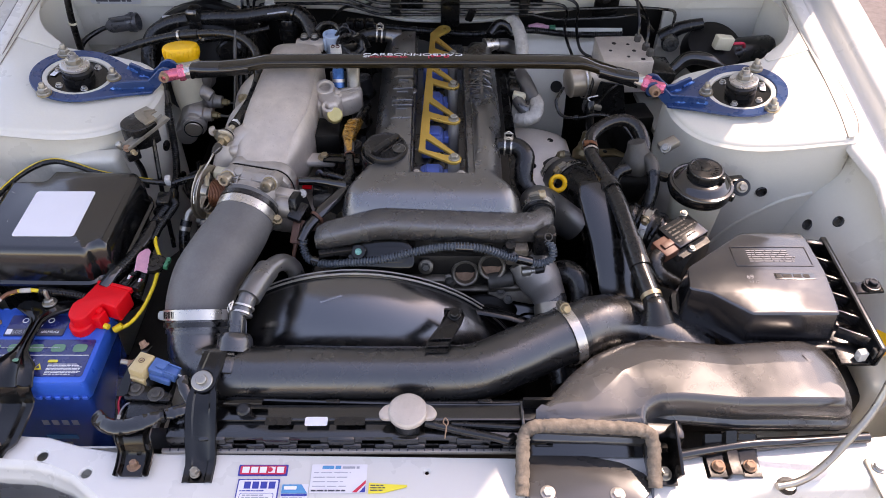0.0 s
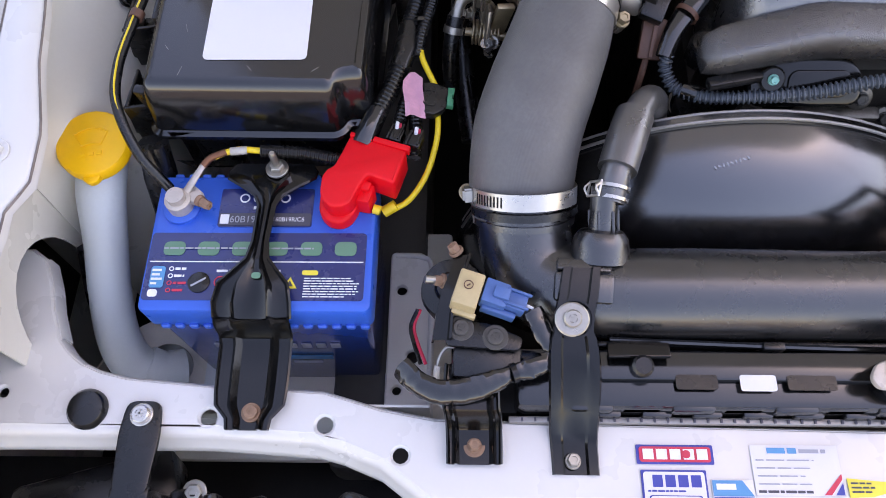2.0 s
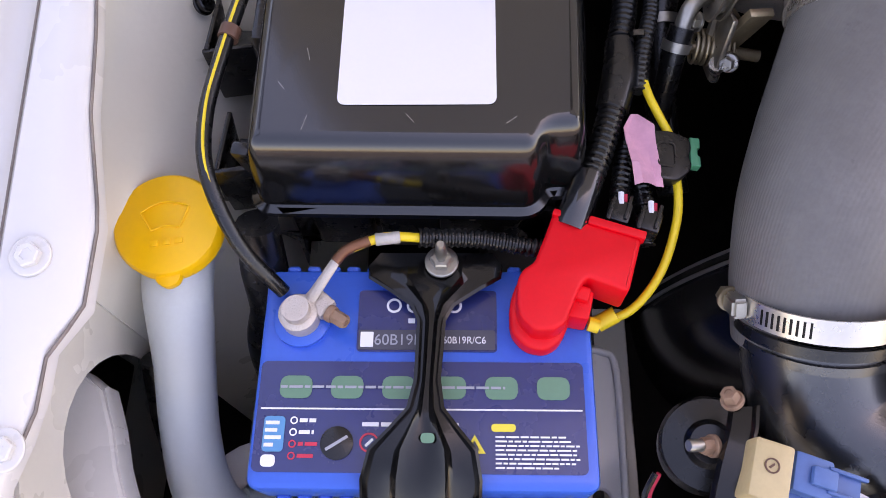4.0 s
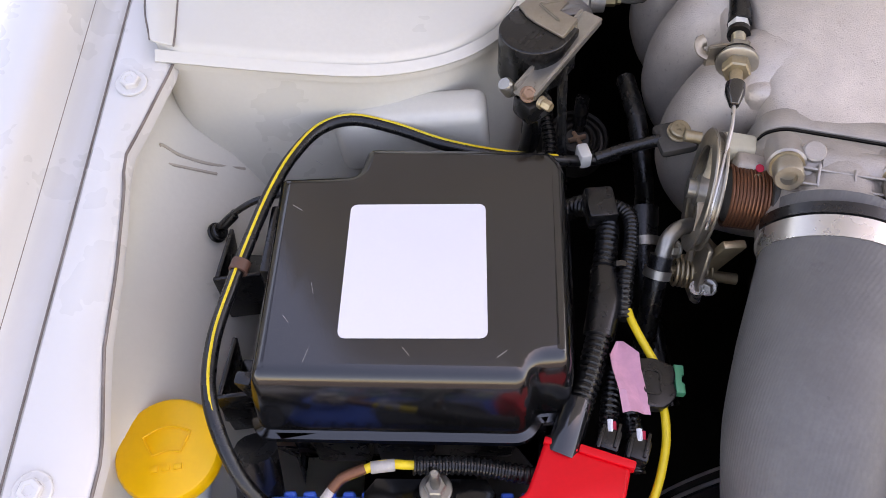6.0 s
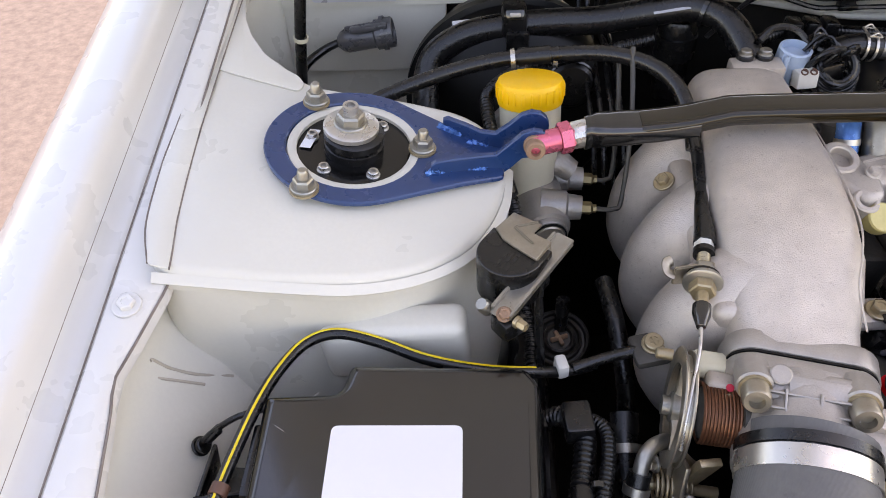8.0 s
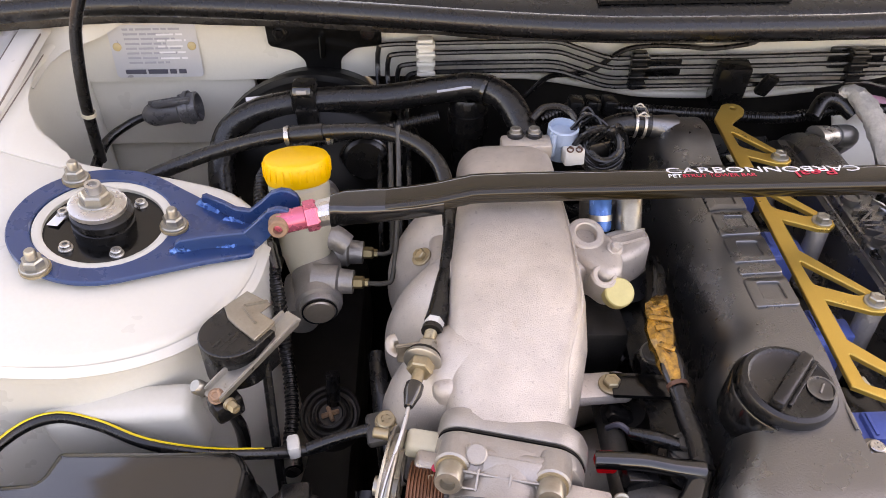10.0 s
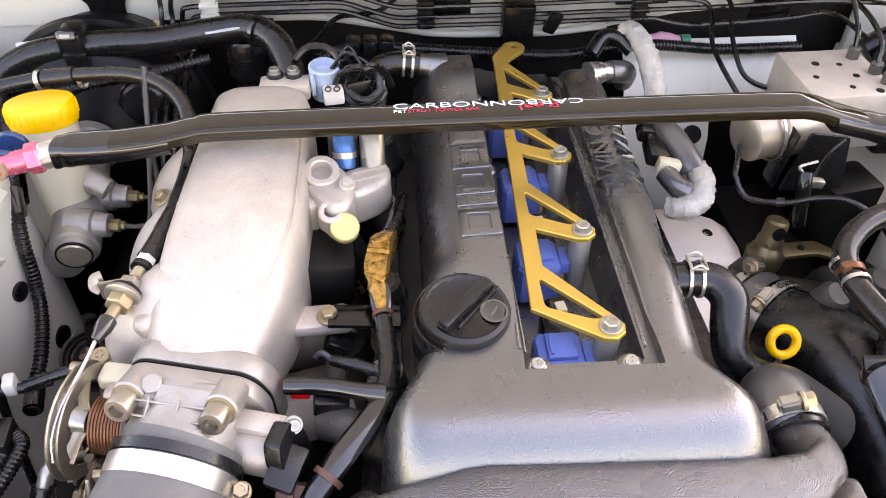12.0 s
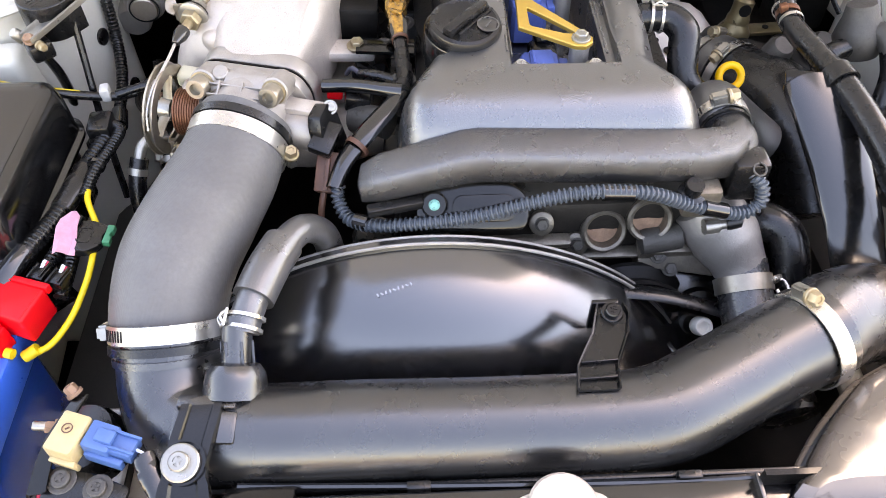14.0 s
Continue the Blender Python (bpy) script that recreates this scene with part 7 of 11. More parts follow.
SLX, SLY, SRX, SRY = -0.567, 1.083, 0.470, 1.075
strut_mount(-1, SLX, SLY)
strut_mount(1, SRX, SRY)
for sgn, a, c, join_at in ((1, (-0.427, 1.069, 0.771), (-0.375, 1.083, 0.775), ((-0.335, 1.0885, 0.7755), (-0.300, 1.0925, 0.778))), (-1, (0.341, 1.062, 0.756), (0.290, 1.090, 0.760), ((0.270, 1.0965, 0.7635), (0.245, 1.0985, 0.7700)))):
    a, c = Vector(a), Vector(c)
    d = (c - a).normalized()
    part("rod_end", lathe([(0.0070, -0.004), (0.0092, 0.000), (0.0092, 0.006), (0.0092, 0.020), (0.0070, 0.022), (0.0070, 0.034)], a, d, 22), PINK, sbr, "pink anodised rod end")
    for k in range(4):
        part("thread_ring", lathe([(0.0082, 0), (0.0090, 0.0008), (0.0082, 0.0016)], a + d * (0.0140 + 0.0017 * k), d, 20), PINK, sbr)
    part("lock_nut", lathe([(0.0118, 0.0), (0.0124, 0.0015), (0.0124, 0.0085), (0.0105, 0.0105), (0.0105, 0)], a + d * 0.0205, d, 6), PINK, sbr, "pink anodised lock nut", 20)
    part("bar_collar", lathe([(0.0100, 0), (0.0108, 0.002), (0.0108, 0.014), (0.0100, 0.015)], a + d * 0.0300, d, 16), STEEL, sbr, "bright steel collar", 20)
    secs = []
    route = smooth_path([a + d * 0.041, a + d * 0.056, *[Vector(q) for q in join_at]], 7)
    for k, q in enumerate(route):
        f = k / (len(route) - 1)
        ry, rz = 0.0112 + 0.0040 * ease(f, 0.0, 0.45), 0.0112 - 0.0022 * ease(f, 0.1, 0.8)
        wob = 0.0004 * math.sin(9 * f * math.pi) * (1 - f)
        secs.append([(q.x, q.y + (ry + wob) * squircle(math.cos(2 * math.pi * i / 36)), q.z + (-0.0025 if f > 0.9 else -0.0025 * ease(f, 0, 0.9)) + (rz + wob) * squircle(math.sin(2 * math.pi * i / 36))) for i in range(36)])
    part("end_sleeve", loft(secs if sgn > 0 else secs[::-1]), BLACK_GLOSS, sbr, "glossy black heat-shrink sleeve", 60)
words("bar_lettering", "CARBON", 0.0130, pose(-0.0850, 1.1020, 0.7906, -7, 0, 0), INK_WHITE, sbr, 0.0003, 0.076, "white printed lettering")
words("bar_lettering", "CARBON", 0.0130, pose(-0.0070, 1.1024, 0.7906, 7, 0, 180), INK_WHITE, sbr, 0.0003, 0.076, "white printed lettering")
words("bar_lettering", "STRUT TOWER BAR", 0.0060, pose(-0.0830, 1.0945, 0.7908, 0, 0, 0), INK_RED, sbr, 0.0003, 0.058, "red printed lettering")
words("bar_lettering", "PET", 0.0060, pose(-0.1180, 1.0945, 0.7908, 0, 0, 0), INK_WHITE, sbr, 0.0003, 0.0105, "white printed lettering")
words("bar_lettering", "Real", 0.0120, pose(-0.0060, 1.0962, 0.7910, 0, 0, 186), INK_RED, sbr, 0.0003, 0.032, "red printed lettering")

# ---- brakes ----
br = thing("brake_master_cylinder", (-0.42, 1.12, 0.63), "alloy brake master cylinder with a milky reservoir", "master cylinder")
part("reservoir", lathe([(0.016, -0.100), (0.019, -0.088), (0.0225, -0.070), (0.0245, -0.050), (0.0250, -0.030), (0.0262, -0.026), (0.0262, 0.0)], (-0.424, 1.152, 0.760), (-0.02, 0.22, 1), 36), MILK, br, "milky fluid reservoir")
part("reservoir_cap", lathe([(0.0275, -0.004), (0.0285, 0.0), (0.0285, 0.013), (0.027, 0.016), (0.024, 0.0172), (0.0, 0.0175)], (-0.424, 1.153, 0.760), (-0.02, 0.22, 1), 44), YELLOW, br, "yellow plastic cap")
capr = mesh_of(box((0, 0, 0), (0.0022, 0.0014, 0.011), bev=0.0005, seg=1), YELLOW)
mcap = Matrix.Translation((-0.424, 1.153, 0.760)) @ aim((-0.02, 0.22, 1))
for k in range(26):
    o = new("grip_rib", capr)
    o.parent = br.children[-1]
    o.matrix_basis = mcap @ pose(0.0287 * math.cos(2 * math.pi * k / 26), 0.0287 * math.sin(2 * math.pi * k / 26), 0.007, 0, 0, math.degrees(2 * math.pi * k / 26) + 90)
part("neck_band", lathe([(0.0185, 0), (0.0185, 0.006), (0.0178, 0.007)], (-0.427, 1.137, 0.686), (-0.02, 0.22, 1), 30), MILK, br)
part("cylinder", lathe([(0.0, 0.0), (0.0165, 0.0), (0.0172, 0.001), (0.0172, 0.006), (0.0205, 0.0075), (0.0210, 0.010), (0.0210, 0.030), (0.0225, 0.034), (0.0225, 0.075), (0.0205, 0.08), (0.0205, 0.14), (0.028, 0.145), (0.028, 0.155)], (-0.408, 1.080, 0.666), (-0.14, 0.985, 0.08), 36), CAST_MID, br)
part("end_plug", lathe([(0.0135, 0), (0.0135, 0.0014), (0.0125, 0.0026), (0.0, 0.0030)], (-0.408, 1.0795, 0.666), (0.14, -0.985, -0.08), 30), CAN, br, "machined end plug")
part("end_recess", band((-0.4078, 1.0790, 0.6659), (0.14, -0.985, -0.08), 0.0143, 0.0016, 0.0012), DARK, br)
part("lower_boss", lathe([(0.018, -0.02), (0.0185, 0.0), (0.0185, 0.022), (0.016, 0.027), (0.006, 0.029), (0, 0.029)], (-0.430, 1.118, 0.645), (0.02, -1, -0.1), 28), CAST_MID, br)
part("outlet_arm", tube([(-0.42, 1.142, 0.690), (-0.40, 1.140, 0.700), (-0.385, 1.136, 0.693)], [0.012, 0.012, 0.010], 16), CAST_MID, br)
part("port_boss", lathe([(0.0145, 0), (0.0140, 0.028), (0.0115, 0.030), (0.0105, 0.042), (0, 0.042)], (-0.415, 1.150, 0.677), (1, -0.06, -0.05), 20), CAST_MID, br)
part("port_boss", lathe([(0.0145, 0), (0.0140, 0.022), (0.0115, 0.024), (0.0105, 0.036), (0, 0.036)], (-0.415, 1.106, 0.680), (1, -0.08, -0.05), 20), CAST_MID, br)
part("flange_wing", box((-0.432, 1.165, 0.682), (0.012, 0.04, 0.035), (0, 15, 0), 0.004), CAST_MID, br)
for x, y, z in ((-0.374, 1.1475, 0.675), (-0.380, 1.1035, 0.678)):
    part("union_nut", lathe([(0.0058, 0), (0.0058, 0.009), (0.0038, 0.011), (0.0038, 0.014)], (x, y, z), (1, -0.06, -0.04), 6), OLIVE, br, "", 20)
part("brake_pipe", tube([(-0.362, 1.147, 0.674), (-0.352, 1.147, 0.674), (-0.346, 1.152, 0.682), (-0.345, 1.17, 0.74), (-0.345, 1.20, 0.78)], 0.0022, 8), CAST_DK, br)
part("brake_pipe", tube([(-0.368, 1.103, 0.677), (-0.352, 1.102, 0.677), (-0.344, 1.108, 0.684), (-0.338, 1.14, 0.74), (-0.337, 1.18, 0.79)], 0.0022, 8), CAST_DK, br)
DRUM = mat("dull_black_enamel", (0.0035, 0.0034, 0.0034), 0.42, var=0.2, scale=20, bump=0.05, spec=0.25)
bo = thing("brake_booster", (-0.43, 1.33, 0.66), "large round black brake booster", "brake booster")
part("drum", lathe([(0.02, -0.105), (0.045, -0.10), (0.060, -0.085), (0.098, -0.075), (0.108, -0.062), (0.110, -0.03), (0.116, -0.028), (0.116, -0.018), (0.110, -0.015), (0.10, 0.03)], (-0.43, 1.345, 0.655), (0, 1, 0), 56), DRUM, bo)
part("boss_rim", lathe([(0.0255, 0.009), (0.0262, 0.0105), (0.0245, 0.0115)], (-0.375, 1.268, 0.705), (0, -1, 0.1), 28, caps=False), BLACK_GLOSS, bo)
part("stud_boss", lathe([(0.024, 0), (0.024, 0.010), (0.020, 0.014), (0, 0.014)], (-0.375, 1.268, 0.705), (0, -1, 0.1), 28), BLACK_PL, bo)
part("drum_label", box((-0.483, 1.288, 0.757), (0.018, 0.004, 0.010), (-50, 0, 12), 0.0005), SILVER_PL, bo, "small silver sticker")

# heater and vacuum hoses over the booster
hh = thing("heater_hose", (-0.38, 1.28, 0.74), "thick black rubber hose clipped over the booster", "hose")
part("hose", tube([(-0.515, 1.225, 0.66), (-0.520, 1.25, 0.700), (-0.512, 1.272, 0.730), (-0.485, 1.28, 0.748), (-0.45, 1.283, 0.756), (-0.40, 1.284, 0.760), (-0.35, 1.283, 0.762), (-0.30, 1.282, 0.770), (-0.262, 1.280, 0.774), (-0.236, 1.262, 0.770), (-0.221, 1.235, 0.755), (-0.215, 1.21, 0.74)], 0.0135, 20), RUBBER, hh)
part("hose_end_clip", band((-0.516, 1.232, 0.674), (-0.1, 0.5, 0.85), 0.0138, 0.008), CHROME, hh)
part("hose_print", box((-0.285, 1.2695, 0.7775), (0.034, 0.0006, 0.003), (-55, -8, 0), 0), INK_GREY, hh)
part("end_clip", band((-0.252, 1.274, 0.773), (0.8, -0.5, -0.1), 0.0140, 0.004), BLACK_GLOSS, hh)
part("hose_lower", tube([(-0.52, 1.215, 0.62), (-0.516, 1.222, 0.65), (-0.517, 1.23, 0.672)], 0.0135, 18), RUBBER, hh)
bk = thing("booster_bracket", (-0.43, 1.35, 0.75), "black steel hose bracket on the bulkhead", "bracket")
b = plate(rounded([(-0.478, 0.808), (-0.358, 0.806), (-0.358, 0.782), (-0.388, 0.779), (-0.402, 0.768), (-0.405, 0.735), (-0.440, 0.735), (-0.440, 0.766), (-0.452, 0.777), (-0.477, 0.783)][::-1], 0.005), [], -0.002, 0.002, bev=0.0006)
b.transform(Matrix(((1, 0, 0, 0), (0, 0, -1, 1.362), (0, 1, 0, 0), (0, 0, 0, 1))))
part("bracket_plate", b, BLACK_PAINT, bk)
part("hose_clip_block", box((-0.432, 1.282, 0.7660), (0.024, 0.032, 0.026), bev=0.004), BLACK_PL, bk, "black plastic hose clip")
part("clip_latch", box((-0.432, 1.268, 0.7770), (0.018, 0.008, 0.010), (-20, 0, 0), 0.0015), BLACK_GLOSS, bk)
part("clip_slot", box((-0.432, 1.2640, 0.7790), (0.010, 0.003, 0.004), (-20, 0, 0), 0.0005), CAST_MID, bk)
part("clip_tail", box((-0.429, 1.266, 0.7480), (0.022, 0.006, 0.026), (8, 0, 0), 0.002), BLACK_PL, bk)
part("bracket_arm", box((-0.424, 1.325, 0.742), (0.03, 0.075, 0.003), (-8, 0, 0), 0.001), BLACK_PAINT, bk)
for x in (-0.463, -0.372):
    bolt(bk, (x, 1.359, 0.797), (0, -1, 0.1), 0.006, 0.005, BLACK_PAINT, 1.3)
vh2 = thing("brake_vacuum_hose", (-0.42, 1.19, 0.76), "slim black vacuum hose curving past the reservoir", "hose")
part("hose", tube([(-0.60, 1.155, 0.735), (-0.56, 1.175, 0.745), (-0.51, 1.19, 0.758), (-0.46, 1.198, 0.768), (-0.41, 1.196, 0.775), (-0.36, 1.188, 0.780), (-0.325, 1.172, 0.779), (-0.303, 1.15, 0.770), (-0.295, 1.12, 0.755), (-0.294, 1.10, 0.742)], 0.0068, 16), RUBBER, vh2)
for x in (-0.437, -0.400):
    part("white_band", band((x, 1.1975, 0.7715), (1, 0, 0.1), 0.0076, 0.0040, 0.0012), CHROME, vh2, "silver crimp band")
part("grip_sleeve", tube([(-0.432, 1.198, 0.7718), (-0.404, 1.1955, 0.7755)], 0.0085, 16, 4), RUBBER, vh2)
cs = thing("corrugated_conduit", (-0.46, 1.13, 0.6), "black corrugated conduit behind the tower", "conduit")
part("conduit", ribbed([(-0.30, 1.262, 0.752), (-0.36, 1.255, 0.742), (-0.42, 1.235, 0.742), (-0.455, 1.20, 0.740), (-0.460, 1.16, 0.742), (-0.451, 1.113, 0.724), (-0.438, 1.069, 0.697), (-0.436, 1.053, 0.653), (-0.431, 1.029, 0.634), (-0.427, 1.0, 0.623), (-0.427, 0.98, 0.617), (-0.421, 0.951, 0.616)], 0.0060, 0.0040), BLACK_PL, cs)

part("tape_wrap", tube([(-0.449, 1.105, 0.720), (-0.443, 1.085, 0.708)], 0.0078, 14, 3), BLACK_GLOSS, cs, "glossy tape wrap")
part("tape_wrap", tube([(-0.426, 0.975, 0.6165), (-0.421, 0.953, 0.616)], 0.0078, 14, 3), BLACK_GLOSS, cs, "glossy tape wrap")

# fluid bottle behind the plenum
fl2 = thing("clutch_reservoir", (-0.265, 1.285, 0.70), "black clutch fluid reservoir with a ribbed cap", "reservoir")
part("cap", lathe([(0.019, 0), (0.019, 0.014), (0.017, 0.018), (0, 0.018)], (-0.270, 1.292, 0.741), (0, 0, 1), 30), BLACK_PL, fl2)
part("bottle", lathe([(0.015, -0.06), (0.0165, -0.05), (0.0165, 0)], (-0.270, 1.292, 0.731), (0, 0, 1), 30), BLACK_PL, fl2)
part("cap_skirt", lathe([(0.0205, -0.022), (0.0205, 0.001), (0.019, 0.002)], (-0.270, 1.292, 0.741), (0, 0, 1), 30), BLACK_PL, fl2)

# hard lines on the bulkhead
hl = thing("brake_lines", (-0.05, 1.35, 0.76), "bundle of thin dark steel brake lines", "pipes")
for k in range(4):
    z = (0.787, 0.777, 0.766, 0.757)[k]
    zr = z - 0.0195
    x0 = (-0.363, -0.353, -0.343, -0.334)[k]
    yk = 1.352 - 0.002 * k
    line = [(x0 + 0.006, 1.17, 0.655 - 0.006 * k), (x0 + 0.004, 1.20, 0.69), (x0 + 0.002, 1.30, 0.725), (x0, yk - 0.006, z - 0.030), (x0 + 0.0015, yk, z - 0.007), (x0 + 0.010, yk, z - 0.0005), (-0.30, yk, z + 0.0005), (-0.22, yk, z + 0.001), (-0.176, yk, z), (-0.150, yk, z - 0.008), (-0.118, yk, zr + 0.001), (-0.09, yk, zr), (-0.04, yk, zr), (0.05, yk, zr), (0.10, yk, zr + 0.001), (0.16, yk, zr + 0.001)]
    line += [[(0.22, yk, zr), (0.246, yk - 0.01, zr - 0.010), (0.243, 1.31, 0.735), (0.246, 1.27, 0.712), (0.262, 1.25, 0.706), (0.284, 1.245, 0.706)],
             [(0.215, yk, zr - 0.002), (0.228, yk - 0.012, zr - 0.012), (0.222, 1.30, 0.725), (0.236, 1.24, 0.70), (0.25, 1.215, 0.69), (0.275, 1.205, 0.69)],
             [(0.25, yk, zr + 0.002), (0.34, yk, zr + 0.005), (0.40, 1.34, zr + 0.006), (0.412, 1.30, 0.765), (0.400, 1.26, 0.757)],
             [(0.18, yk, zr - 0.003), (0.205, yk, zr - 0.008), (0.24, yk, zr - 0.008), (0.32, yk, zr - 0.004), (0.36, 1.33, 0.745), (0.372, 1.27, 0.745)]][k]
    part("line", tube(line, 0.0027, 8, 5), RUBBER, hl)
part("line", tube([(-0.225, 1.340, 0.710), (-0.205, 1.348, 0.726), (-0.181, 1.351, 0.747), (-0.155, 1.352, 0.750), (-0.132, 1.352, 0.755), (-0.106, 1.352, 0.775), (-0.08, 1.352, 0.781), (-0.04, 1.352, 0.780), (-0.01, 1.352, 0.777), (0.03, 1.352, 0.782), (0.06, 1.352, 0.791), (0.2, 1.352, 0.793)], 0.0027, 8), RUBBER, hl)
for x, mtl, nm in ((-0.312, WHITE_PL, "white plastic line clip"), (-0.085, BLACK_PL, "black plastic line clip"), (0.150, BLACK_PL, "black plastic line clip")):
    c = part("line_clip", box((x, 1.351, 0.773 if x < -0.2 else 0.754), (0.016, 0.012, 0.042), bev=0.002), mtl, hl, nm)
    for k in range(4):
        part("clip_finger", box((x, 1.346, (0.788 if x < -0.2 else 0.769) - 0.0102 * k), (0.020, 0.010, 0.005), bev=0.0015), mtl, c)
for x in (-0.018, 0.216):
    part("clip_pad", box((x, 1.354, 0.789), (0.022, 0.008, 0.014), bev=0.003), WHITE_PL, hl, "cream plastic pad")
for x0, x1, z in ((-0.075, -0.035, 0.752), (0.125, 0.185, 0.760)):
    part("clip_base", box(((x0 + x1) / 2, 1.362, z), (x1 - x0, 0.006, 0.024), bev=0.002), BLACK_PL, hl)
sp = thing("seal_clips", (0.02, 1.36, 0.74), "black brackets hooked on the bulkhead lip", "bracket")
part("bracket", box((0.015, 1.345, 0.740), (0.035, 0.02, 0.05), (12, 0, 0), 0.003), BLACK_PL, sp)
part("bracket", box((0.30, 1.350, 0.755), (0.045, 0.006, 0.055), (10, 0, 0), 0.002), BLACK_PAINT, sp)
bolt(sp, (0.297, 1.345, 0.768), (0, -1, 0.1), 0.006, 0.005, BLACK_PAINT, 1.3)
part("tag", box((0.052, 1.335, 0.742), (0.014, 0.008, 0.026), (15, 20, 0), 0.002), BLACK_PL, sp)

# identification plate and connector on the bulkhead
idp = thing("identification_plate", (-0.60, 1.37, 0.775), "silver riveted identification plate with small print", "plate")
mp = Matrix(((1, 0, 0, -0.597), (0, 0.10, -1, 1.3645), (0, 0.99, 0.0, 0.7830), (0, 0, 0, 1)))
part("plate", prism(round_rect(-0.046, -0.034, 0.046, 0.034, 0.004), 0, 0.0008, m=mp), SILVER_PL, idp)
part("bracket_gusset", beam((-0.420, 1.356, 0.796), (-0.421, 1.357, 0.770), 0.006, 0.004), BLACK_PAINT, bk)
bars(idp, -0.036, 0.023, 0.036, 0.029, 0.0012, 1, INK_GREY, 21, 0.45, m=mp)
bars(idp, -0.030, -0.020, 0.030, 0.021, 0.0012, 8, INK_GREY, 22, 0.42, m=mp)
bars(idp, 0.004, -0.016, 0.034, 0.016, 0.0014, 5, INK_WHITE, 24, 0.30, m=mp)
bars(idp, -0.036, -0.031, 0.030, -0.024, 0.0012, 1, INK_DARK, 23, 0.7, m=mp)
for x in (-0.039, 0.039):
    b = lathe([(0.0045, 0), (0.0045, 0.001), (0.003, 0.002), (0, 0.002)], (x, 0.0, 0.0008), (0, 0, 1), 18)
    b.transform(mp)
    part("rivet", b, TAN_PL, idp, "yellow dot rivet")
wc = thing("wiring_connector", (-0.58, 1.34, 0.72), "dark grey wiring connector hanging on a taped lead", "connector")
b = lathe([(0.006, -0.030), (0.010, -0.026), (0.013, -0.02), (0.0135, 0.010), (0.016, 0.012), (0.016, 0.030), (0.014, 0.031), (0.013, 0.020), (0, 0.020)], (-0.586, 1.335, 0.722), (1, 0.05, 0.16), 20)
part("shell", b, GREY_PL, wc)
part("latch", box((-0.581, 1.326, 0.737), (0.04, 0.008, 0.006), (0, -7, 0), 0.002), GREY_PL, wc)
part("lock_ring", band((-0.566, 1.336, 0.7255), (1, 0.05, 0.16), 0.0168, 0.004, 0.0012), GREY_PL, wc)
part("key_rib", box((-0.590, 1.331, 0.7365), (0.034, 0.004, 0.004), (0, -9, 0), 0.001), GREY_PL, wc)
part("lead", tube([(-0.612, 1.334, 0.718), (-0.632, 1.325, 0.712), (-0.65, 1.30, 0.705), (-0.655, 1.26, 0.69)], [0.004, 0.0045, 0.005, 0.006], 10), RUBBER, wc)
part("stub", tube([(-0.60, 1.21, 0.64), (-0.585, 1.235, 0.665), (-0.572, 1.255, 0.69)], [0.006, 0.007, 0.012], 12), RUBBER, wc)
bl_ = thing("bonnet_harness", (-0.64, 1.26, 0.8), "black taped lead hanging from the bonnet", "cable")
part("lead", tube([(-0.648, 1.275, 0.70), (-0.640, 1.262, 0.745), (-0.632, 1.252, 0.79), (-0.620, 1.25, 0.85), (-0.60, 1.25, 0.90), (-0.585, 1.25, 0.98)], 0.0056, 12), RUBBER, bl_)
part("tape_band", band((-0.6365, 1.2575, 0.7635), (0.15, -0.1, 1), 0.0062, 0.004, 0.0008), PALE, bl_)

# ---- actuator on the tower, engine mount ----
ac = thing("vacuum_actuator", (-0.45, 0.95, 0.72), "black pressure sensor on a bent steel bracket", "sensor")
pot = [Vector((-0.4480, 0.9720)) + 0.0235 * Vector((math.cos(a), math.sin(a))) for a in [radians(147 + 180 * k / 20) for k in range(21)]]
pot += [pot[-1] + Vector((0.0090, 0.0135)), pot[0] + Vector((0.0090, 0.0135))]
part("pot", prism([(v.x, v.y) for v in pot], 0.7180, 0.7520, 0.0014, 3), BLACK_PL, ac)
bars(ac, -0.010, -0.006, 0.012, 0.006, 0.0, 3, RUBBER, 61, 0.5, m=Matrix.Translation((-0.4500, 0.9640, 0.7519)) @ pose(0, 0, 0, 0, 0, 57), name="raised_print")
lb = prism([(-0.4575, 0.9945), (-0.4530, 0.9835), (-0.4470, 0.9765), (-0.4395, 0.9695), (-0.4310, 0.9615), (-0.4195, 0.9790), (-0.4310, 0.9885), (-0.4245, 0.9970), (-0.4440, 1.0110)], 0.7522, 0.7546, 0.0008)
part("bracket", lb, PASSIVATE_LT, ac, "bent zinc bracket")
part("bracket_fold", beam((-0.4440, 0.9945, 0.7550), (-0.4320, 0.9765, 0.7550), 0.0022, 0.0028), PASSIVATE_LT, ac)
part("bracket_fold", beam((-0.4440, 0.9945, 0.7550), (-0.4270, 0.9990, 0.7550), 0.0022, 0.0028), PASSIVATE_LT, ac)
part("bracket_fold", beam((-0.4310, 0.9625, 0.7480), (-0.4200, 0.9790, 0.7480), 0.0020, 0.0100), PASSIVATE_LT, ac)
part("arm", beam((-0.4575, 0.9290, 0.7330), (-0.4080, 0.9900, 0.7490), 0.0145, 0.0022), ZINC, ac, "long plated steel arm")
for s_ in (-1, 1):
    part("arm_flange", beam((-0.4560 + 0.0056 * s_, 0.9300 - 0.0046 * s_, 0.7355), (-0.4100 + 0.0056 * s_, 0.9870 - 0.0046 * s_, 0.7505), 0.0024, 0.0060), ZINC, ac)
